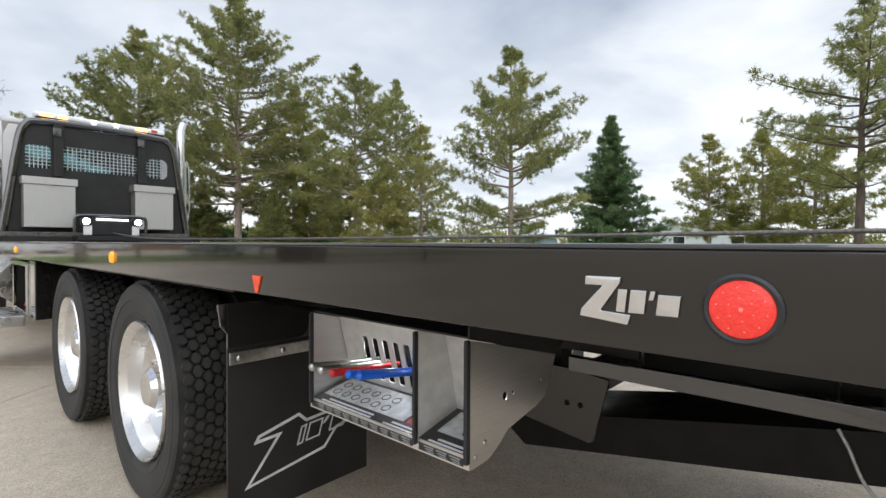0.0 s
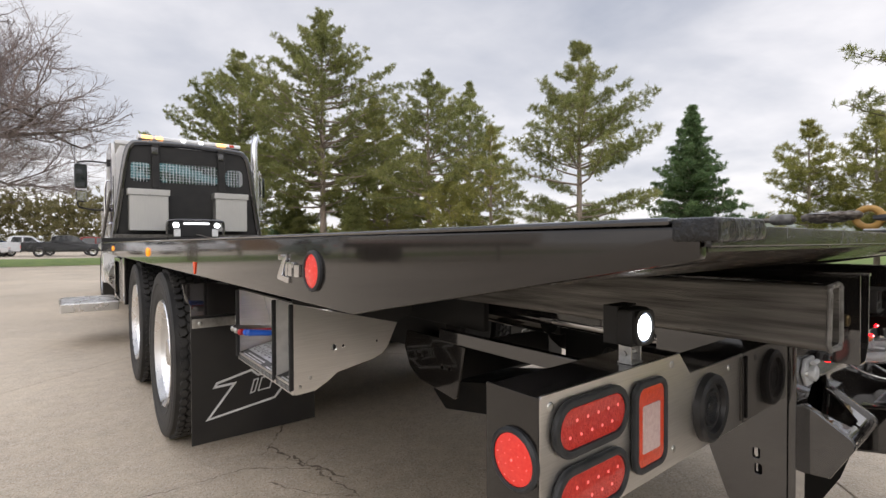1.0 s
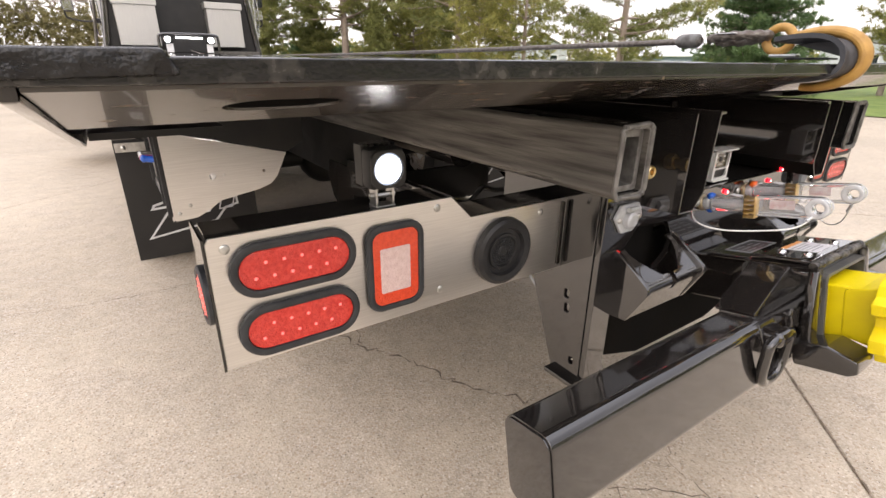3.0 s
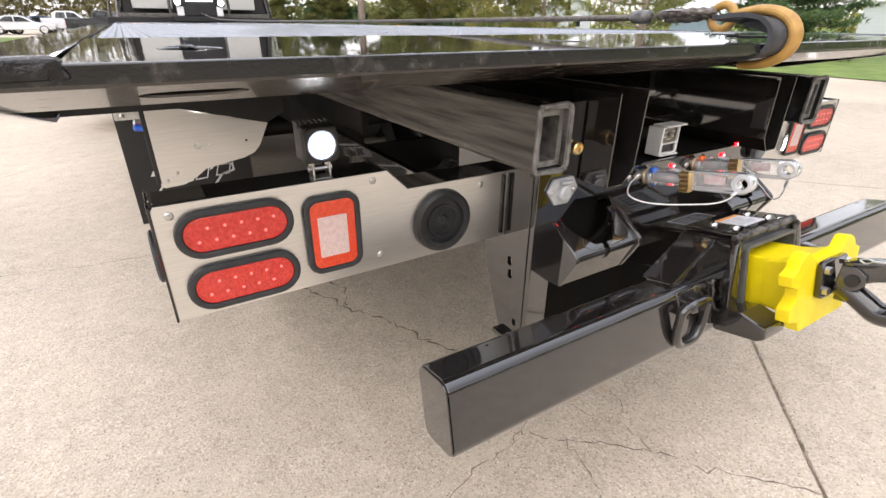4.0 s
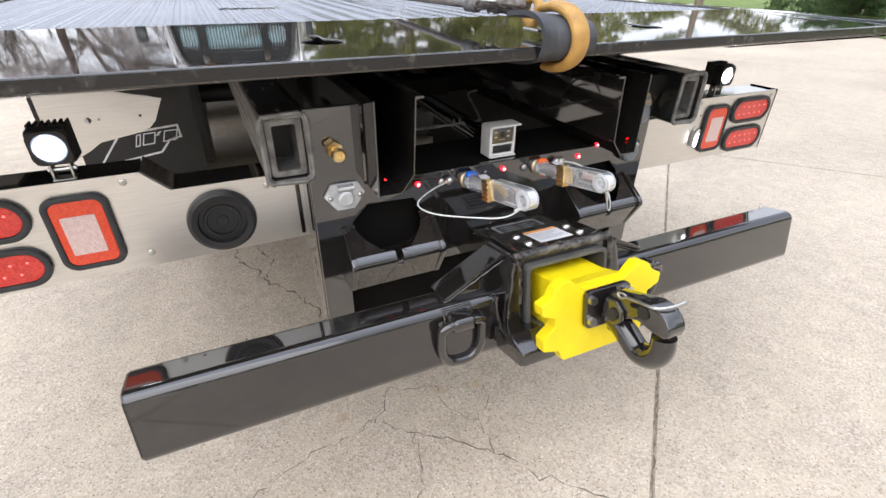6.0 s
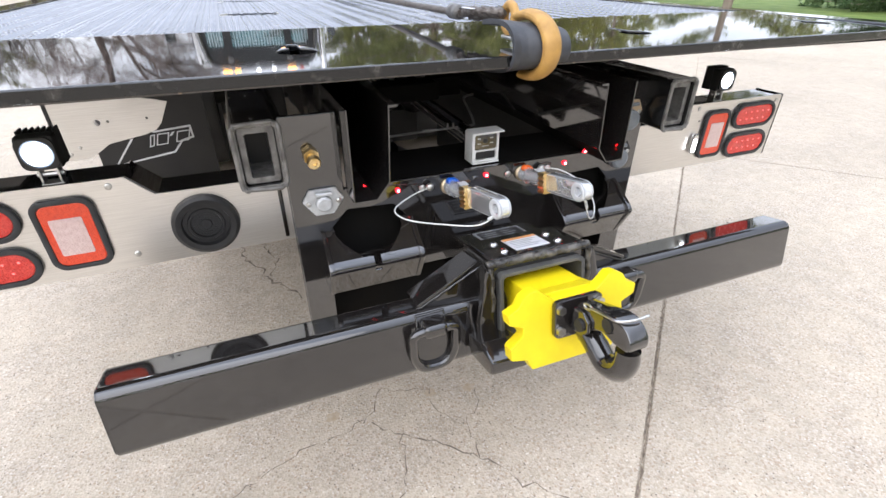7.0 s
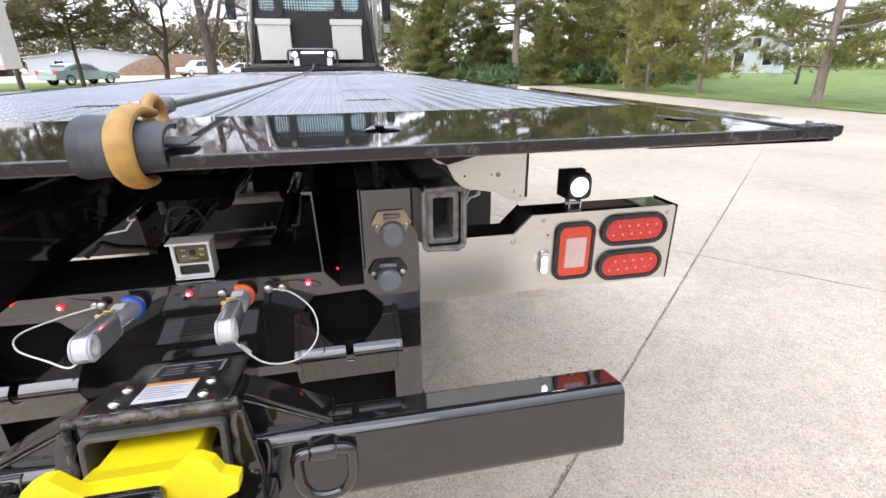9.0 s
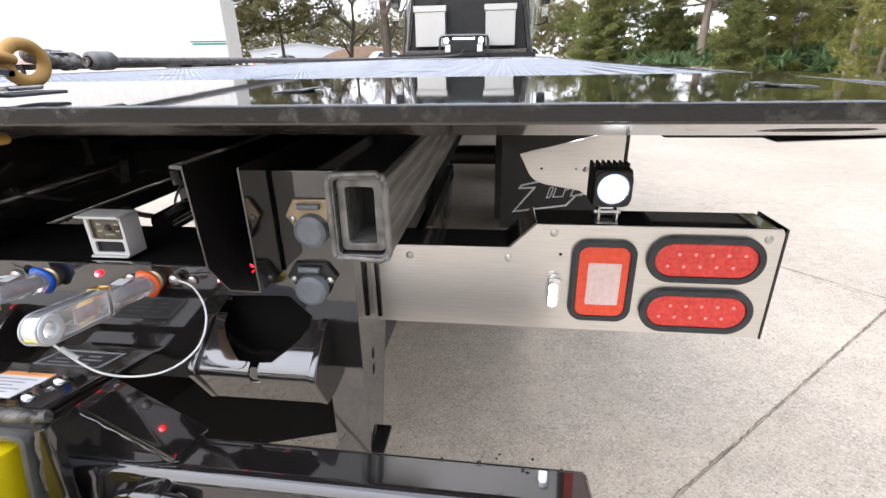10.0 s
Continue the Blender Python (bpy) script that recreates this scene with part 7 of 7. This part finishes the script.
# ---- parked vehicles ----
def vehicle(name, x, y, yaw, length, profile, glass, paint, label, category, width=1.8, wheel_r=0.36, axles=(0.17, 0.80)):
    """Side profile in (along, up); windows as polygons in the same plane."""
    v = thing(name, (0, 0, 0), label, category, "parked vehicles")
    def loc(bm):
        return bm
    t = sheet([(u * length, w) for u, w in profile], "yz", -width / 2, width, bevel=0.06)
    for vert in t.verts:
        if vert.co.z > 1.05:
            vert.co.x *= 1 - 0.16 * min(1, (vert.co.z - 1.05) / 0.7)
    part("body", t, paint, v, local=True)
    for g in glass:
        for sx in (-1, 1):
            k = sheet([(u * length, w) for u, w in g], "yz", sx * width / 2, sx * 0.01)
            for vert in k.verts:
                if vert.co.z > 1.05:
                    vert.co.x *= 1 - 0.16 * min(1, (vert.co.z - 1.05) / 0.7)
            part("side_window", k, GLASS_DARK, v, local=True)
    us = [p[0] for p in profile if p[1] > 1.2]
    u0, u1 = min(us), max(us)
    hi = max(p[1] for p in profile)
    part("rear_window", box(-width * 0.36, width * 0.36, u1 * length + 0.06, u1 * length + 0.07, 1.12, hi - 0.14, turn=Matrix.Translation((0, 0, 0))), GLASS_DARK, v, local=True)
    part("bumper", box(-width * 0.48, width * 0.48, length - 0.02, length + 0.05, 0.38, 0.58, 0.03), paint, v, local=True)
    part("bumper", box(-width * 0.48, width * 0.48, -0.05, 0.02, 0.38, 0.58, 0.03), GREY_PLASTIC, v, local=True)
    for sx in (-1, 1):
        part("tail_lamp", box(sx * width * 0.36, sx * width * 0.49, length - 0.01, length + 0.02, 0.72, 0.98, 0.01), RED_REFLECT, v, local=True)
        part("headlamp", box(sx * width * 0.30, sx * width * 0.47, -0.02, 0.03, 0.66, 0.84, 0.01), PINK_LENS, v, local=True)
        for a in axles:
            w_ = part("wheel", lathe([(0.22, sx * (width / 2 - 0.20)), (wheel_r - 0.03, sx * (width / 2 - 0.22)), (wheel_r, sx * (width / 2 - 0.18)), (wheel_r, sx * (width / 2 - 0.02)), (wheel_r - 0.05, sx * (width / 2 + 0.01)), (0.22, sx * (width / 2 - 0.01))], (0, a * length, wheel_r), "x", 24), TYRE, v, local=True)
            part("rim", lathe([(0.0, sx * (width / 2 - 0.02)), (0.17, sx * (width / 2 - 0.01)), (0.225, sx * (width / 2 + 0.0))], (0, a * length, wheel_r), "x", 20), ALU, w_)
    v.matrix_basis = pose(x, y, 0, 0, 0, yaw)
    return v


PICKUP = [(0.0, 0.45), (0.0, 0.95), (0.03, 1.08), (0.25, 1.18), (0.37, 1.78), (0.42, 1.85), (0.60, 1.85), (0.66, 1.70), (0.67, 1.28), (1.0, 1.28), (1.0, 0.5), (0.9, 0.42), (0.1, 0.42)]
PICKUP_G = [[(0.30, 1.24), (0.385, 1.70), (0.48, 1.74), (0.48, 1.26)], [(0.50, 1.26), (0.50, 1.74), (0.60, 1.74), (0.63, 1.28)]]
SUV = [(0.0, 0.42), (0.0, 0.9), (0.04, 1.02), (0.24, 1.12), (0.36, 1.70), (0.42, 1.80), (0.90, 1.80), (0.96, 1.66), (1.0, 1.1), (1.0, 0.5), (0.9, 0.40), (0.1, 0.40)]
SUV_G = [[(0.29, 1.16), (0.38, 1.62), (0.48, 1.66), (0.48, 1.16)], [(0.50, 1.16), (0.50, 1.66), (0.66, 1.66), (0.66, 1.16)], [(0.69, 1.16), (0.69, 1.66), (0.88, 1.64), (0.93, 1.2)]]
SEDAN = [(0.0, 0.40), (0.0, 0.72), (0.05, 0.82), (0.28, 0.95), (0.42, 1.38), (0.50, 1.45), (0.66, 1.44), (0.80, 1.25), (0.88, 1.02), (1.0, 0.96), (1.0, 0.45), (0.9, 0.36), (0.1, 0.36)]
SEDAN_G = [[(0.33, 0.98), (0.43, 1.30), (0.55, 1.36), (0.55, 0.98)], [(0.57, 0.98), (0.57, 1.36), (0.67, 1.35), (0.78, 1.02)]]
PAINT_BLACK = material("black_car_paint", (0.012, 0.013, 0.015), 0.15, 0, (0.02, 0.02, 0.022), 3, coat=0.6)
PAINT_WHITE = material("white_car_paint", (0.70, 0.71, 0.72), 0.2, 0, (0.64, 0.65, 0.66), 3, coat=0.6)
PAINT_GREEN = material("pale_green_car_paint", (0.46, 0.56, 0.56), 0.25, 0.1, (0.42, 0.52, 0.52), 3, coat=0.6)
PAINT_BLUE = material("dark_blue_car_paint", (0.05, 0.07, 0.11), 0.2, 0, (0.06, 0.08, 0.13), 3, coat=0.6)
PAINT_RED = material("red_car_paint", (0.25, 0.03, 0.025), 0.2, 0, (0.2, 0.025, 0.02), 3, coat=0.6)
vehicle("pickup_truck", 0.9, 53.0, 90, 5.8, PICKUP, PICKUP_G, PAINT_BLACK, "black pickup truck parked beyond the grass strip", "pickup", 1.95, 0.40)
vehicle("pickup_truck", -2.2, 57.5, 90, 5.8, PICKUP, PICKUP_G, PAINT_WHITE, "white pickup truck parked beyond the grass strip", "pickup", 1.95, 0.40)
vehicle("parked_car", -5.8, 55.0, 90, 4.7, SEDAN, SEDAN_G, PAINT_WHITE, "white saloon car parked beyond the grass strip", "car")
vehicle("parked_car", 3.4, 58.0, 90, 4.6, SUV, SUV_G, PAINT_RED, "dull red car parked beyond the grass strip", "car")
vehicle("suv", -17.0, 63.0, -48, 5.0, SUV, SUV_G, PAINT_WHITE, "white estate car parked before a mound of earth", "car", 1.9, 0.38)
vehicle("parked_car", -9.6, 56.5, -70, 4.6, SEDAN, SEDAN_G, PAINT_BLUE, "dark blue car parked behind a trunk", "car")
vehicle("parked_car", -16.1, 41.6, 152, 4.7, SEDAN, SEDAN_G, PAINT_GREEN, "pale green saloon car parked on the yard", "car")
vehicle("suv", 5.6, 50.5, 90, 4.9, SUV, SUV_G, PAINT_WHITE, "white car parked behind the truck", "car", 1.9, 0.38)

# ---- box trailer ----
TRAILER = material("white_trailer_sheet", (0.70, 0.69, 0.66), 0.45, 0, (0.62, 0.61, 0.58), 6, 5, bump=0.02, stretch=(1, 1, 0.2))
TEAL = material("teal_stripe", (0.02, 0.22, 0.19), 0.4)
PINKISH = material("faded_red_rail", (0.50, 0.30, 0.26), 0.5, 0, (0.62, 0.52, 0.48), 8)
tl = thing("box_trailer", (0, 0, 0), "long white box trailer with a teal stripe and faded red rail", "trailer")
part("body", box(-13.2, 0, 0, 2.55, 1.15, 4.05, 0.02), TRAILER, tl, local=True)
for i in range(28):
    part("panel_seam", box(-13.0 + i * 0.47, -12.985 + i * 0.47, -0.008, 0.0, 1.3, 3.95), TRAILER, tl, local=True)
part("lower_rail", box(-13.2, 0.0, -0.012, -0.0005, 1.12, 1.30), PINKISH, tl, local=True)
part("stripe", box(-1.75, -0.03, -0.014, -0.0085, 1.98, 2.04), TEAL, tl, local=True)
part("stripe", box(-1.65, -0.03, -0.014, -0.0085, 1.86, 1.94), TEAL, tl, local=True)
part("corner_post", box(-0.06, 0.01, -0.01, 0.05, 1.15, 4.05, 0.005), ALU_DULL, tl, local=True)
for a in (-1.6, -2.8):
    for b in (0.15, 2.4):
        part("wheel", cyl((a, b - 0.12, 0.5), (a, b + 0.16, 0.5), 0.5, n=28), TYRE, tl, local=True)
part("landing_leg", box(-10.2, -10.05, 0.5, 0.65, 0.0, 1.15), BLACK_MATT, tl, local=True)
part("under_frame", box(-13.0, -0.2, 0.8, 1.7, 0.85, 1.14), BLACK_MATT, tl, local=True)
tl.matrix_basis = pose(-13.1, 23.8, 0, 0, 0, 14)

# ---- houses beyond the lawn ----
SIDING = material("white_house_siding", (0.52, 0.55, 0.58), 0.6, 0, (0.45, 0.48, 0.51), 5, bump=0.1, bump_scale=4, stretch=(0.1, 0.1, 8))
ROOF = material("grey_shingle_roof", (0.16, 0.15, 0.145), 0.85, 0, (0.22, 0.21, 0.20), 12, bump=0.3)
WHITE_ROOF = material("white_metal_roof", (0.74, 0.76, 0.78), 0.4, 0, (0.66, 0.68, 0.70), 4)
METAL_ROOF = material("pale_metal_roof", (0.52, 0.54, 0.56), 0.45, 0.2, (0.45, 0.47, 0.49), 4)
BLUE_SIDING = material("blue_grey_siding", (0.20, 0.27, 0.33), 0.6, 0, (0.17, 0.23, 0.29), 6, bump=0.1, bump_scale=4)


def house(x, y, yaw, w, d, h, rise, wall, roof, label, windows, name="house"):
    """Gabled house: ridge along local y."""
    H = thing(name, (0, 0, 0), label, "house", "buildings beyond the lawn")
    t = sheet([(-w / 2, 0), (w / 2, 0), (w / 2, h), (0, h + rise), (-w / 2, h)], "xz", 0, d)
    part("wall", t, wall, H, local=True)
    s = math.atan2(rise, w / 2)
    Lr = math.hypot(rise, w / 2) + 0.4
    for sx in (-1, 1):
        m = Matrix.Translation((0, 0, h + rise + 0.02)) @ Matrix.Rotation(sx * s, 4, "Y")
        part("roof", box(0 if sx > 0 else -Lr, Lr if sx > 0 else 0, -0.4, d + 0.4, 0, 0.12, turn=m), roof, H, local=True)
    for (u, v, ww, hh) in windows:
        f = part("window", box(u - ww / 2 - 0.08, u + ww / 2 + 0.08, -0.05, -0.005, v - 0.08, v + hh + 0.08, 0.01), WHITE_PLASTIC, H, local=True)
        part("pane", box(u - ww / 2, u + ww / 2, -0.06, -0.052, v, v + hh), GLASS_DARK, f, local=True)
    H.matrix_basis = pose(x, y, 0, 0, 0, yaw)
    return H


house(41.8, 42.4, -40, 5.4, 9, 2.6, 1.4, SIDING, ROOF, "white two-storey house beyond the lawn", [(-1.3, 0.8, 0.8, 1.1), (1.2, 0.8, 0.8, 1.1), (0, 2.5, 0.7, 0.8)])
house(39.3, 46.0, -40, 4.6, 7, 2.2, 0.8, SIDING, METAL_ROOF, "low white outbuilding beside the house", [(-1.2, 0.9, 0.8, 0.8), (1.2, 0.9, 0.8, 0.8)], "outbuilding")
house(51.6, 29.4, 34, 6.0, 5.4, 1.9, 1.3, BLUE_SIDING, WHITE_ROOF, "blue-grey garage with a pale roof beyond the lawn", [], "garage")
house(60.0, 14.0, -78, 14.0, 9, 2.8, 1.2, SIDING, METAL_ROOF, "long pale shed with a metal roof beyond the lawn", [(-3, 1, 1.2, 1), (3, 1, 1.2, 1)], "shed")
house(-37.0, 92.0, 20, 18.0, 22, 2.5, 1.2, SIDING, METAL_ROOF, "white metal hall behind the mound", [(-5.0, 1.0, 1.2, 1.0)], "hall")


def mound():
    rng = np.random.default_rng(5)
    t = bm_new()
    bmesh.ops.create_grid(t, x_segments=40, y_segments=24, size=1.0)
    for v in t.verts:
        a = max(0.0, 1 - (v.co.x ** 2 + v.co.y ** 2)) ** 0.8
        v.co = Vector((v.co.x * 9, v.co.y * 6, 2.9 * a + 0.25 * noise.noise(Vector((v.co.x * 6, v.co.y * 6, 0))) * a - 0.05))
    t.transform(pose(-21.8, 82, 0, 0, 0, 8))
    return solo("earth_mound", t, DIRT, "bare brown mound of earth behind the parked cars", "mound")


mound()


# ---- paving slabs, joints and cracks ----
def slabs():
    """Square concrete slabs laid askew to the truck, with open joints."""
    ang = radians(41.3)
    ca, sa = math.cos(ang), math.sin(ang)
    S, gap = 5.2, 0.0035
    ox, oy = 2.652, 1.631
    pave = new("pavement")
    tagged(pave, "pale exposed-aggregate concrete slabs with dark joints", "pavement", kind="structure")
    t = box(gap, S - gap, gap, S - gap, GROUND_Z, 0.0, 0.004, 1)
    me = bpy.data.meshes.new("slab")
    finish(t, me, CONCRETE)
    for i in range(-8, 8):
        for j in range(-8, 8):
            x, y = ox + ca * i * S - sa * j * S, oy + sa * i * S + ca * j * S
            if math.hypot(x, y - 4) > 40:
                continue
            o = new("slab", me)
            o.matrix_basis = pose(x, y, 0, 0, 0, 41.3)
            o.parent = pave
    return pave


slabs()


def crack(pts, w, seed, z=0.0012, jag=0.006, mat=None):
    """A jagged open crack along a rough line."""
    rng = np.random.default_rng(seed)
    P = []
    for a, b in zip(pts[:-1], pts[1:]):
        a, b = np.array(a), np.array(b)
        n = max(3, int(np.linalg.norm(b - a) / 0.022))
        for i in range(n):
            P.append(a + (b - a) * i / n + rng.normal(0, jag, 2))
    P = np.array(P)
    d = np.gradient(P, axis=0)
    nrm = np.column_stack([-d[:, 1], d[:, 0]])
    nrm /= np.linalg.norm(nrm, axis=1, keepdims=True) + 1e-9
    ww = w * np.abs(rng.normal(0.8, 0.5, len(P)))[:, None]
    V = [(*p, z) for p in (P + nrm * ww / 2)] + [(*p, z) for p in (P - nrm * ww / 2)]
    k = len(P)
    F = [(i, i + 1, k + i + 1, k + i) for i in range(k - 1)]
    return tagged(raw("crack", V, F, mat or CRACK), "jagged dirt-filled crack in the concrete", "crack", kind="structure")


crack([(0.215, -0.515), (0.105, -0.385), (0.003, -0.278), (-0.060, -0.175), (-0.150, -0.090), (-0.250, -0.015), (-0.345, 0.080)], 0.0042, 1)
crack([(-0.345, 0.080), (-0.44, 0.056), (-0.55, 0.045), (-0.64, 0.010), (-0.79, -0.040), (-0.95, -0.12)], 0.0034, 21)
crack([(-0.345, 0.080), (-0.302, 0.135), (-0.27, 0.19), (-0.13, 0.14), (-0.10, 0.10)], 0.0028, 22)
crack([(-0.060, -0.168), (-0.051, -0.047), (0.031, 0.018), (0.040, 0.10)], 0.0036, 5)
crack([(-0.051, -0.047), (-0.12, 0.02), (-0.126, 0.107)], 0.0026, 23)
crack([(-0.209, 0.399), (-0.34, 0.580), (-0.376, 0.680), (-0.436, 0.860), (-0.540, 1.000), (-0.590, 1.160), (-0.645, 1.250), (-0.66, 1.40), (-0.75, 2.1)], 0.0085, 2, jag=0.010)
crack([(-0.545, 1.05), (-0.50, 1.20), (-0.548, 1.37), (-0.62, 1.44)], 0.006, 24)
crack([(-0.60, 2.60), (-0.734, 2.366), (-0.804, 2.276), (-0.837, 2.198), (-0.900, 2.175)], 0.010, 51)
crack([(-0.800, 2.25), (-0.787, 2.132), (-0.782, 2.023), (-0.747, 1.950), (-0.702, 1.870), (-0.665, 1.784), (-0.670, 1.687)], 0.012, 52, jag=0.012)
crack([(-0.747, 1.950), (-0.70, 1.975), (-0.66, 1.965)], 0.007, 53)
crack([(-0.75, 1.9), (-0.985, 2.08), (-1.284, 2.08), (-1.628, 2.113), (-1.73, 2.15), (-2.6, 2.3)], 0.005, 3)
crack([(-0.209, 0.399), (0.05, 0.30), (0.35, 0.36)], 0.003, 4)
crack([(-0.25, -0.015), (-0.30, -0.20), (-0.52, -0.33), (-0.66, -0.5)], 0.003, 6)
crack([(2.34, 1.95), (2.59, 1.64), (3.4, 1.1)], 0.003, 7)
crack([(2.1, 2.9), (2.5, 3.3), (2.9, 3.35)], 0.005, 8)
for k, (u0, u1, v0, v1) in enumerate(((-4.0, 0.0, 0.0, 0.0), (0.0, 3.0, 0.0, 0.0), (0.0, 0.0, -5.2, 0.0), (0.0, 0.0, 0.0, 2.6), (-5.2, -5.2, -5.2, 0.0), (-5.2, 0.0, -5.2, -5.2))):
    ca, sa = math.cos(radians(41.3)), math.sin(radians(41.3))
    crack([(2.652 + ca * u0 - sa * v0, 1.631 + sa * u0 + ca * v0), (2.652 + ca * u1 - sa * v1, 1.631 + sa * u1 + ca * v1)], 0.0060, 40 + k, 0.0009, 0.0022, JOINT_DIRT)
crack([(-0.65, 1.5), (-0.8, 1.62), (-0.95, 1.9)], 0.006, 9)


def blot(x, y, rx, ry, seed, mat, label):
    rng = np.random.default_rng(seed)
    V = [(x, y, 0.0008)]
    n = 26
    for i in range(n):
        a = 2 * math.pi * i / n
        k = 1 + rng.normal(0, 0.16)
        V.append((x + rx * k * math.cos(a), y + ry * k * math.sin(a), 0.0008))
    F = [(0, 1 + i, 1 + (i + 1) % n) for i in range(n)]
    return tagged(raw("stain", V, F, mat), label, "stain", kind="structure")


blot(1.32, 1.36, 0.09, 0.06, 1, STAIN, "rusty stain on the concrete")
for k, (x, y) in enumerate(((-0.111, 0.112), (0.022, 0.082), (-0.438, 0.138), (1.75, 2.0), (5.6, 4.6), (-0.75, -0.35))):
    blot(x, y, 0.022, 0.018, 10 + k, STAIN, "small rusty spot on the concrete")
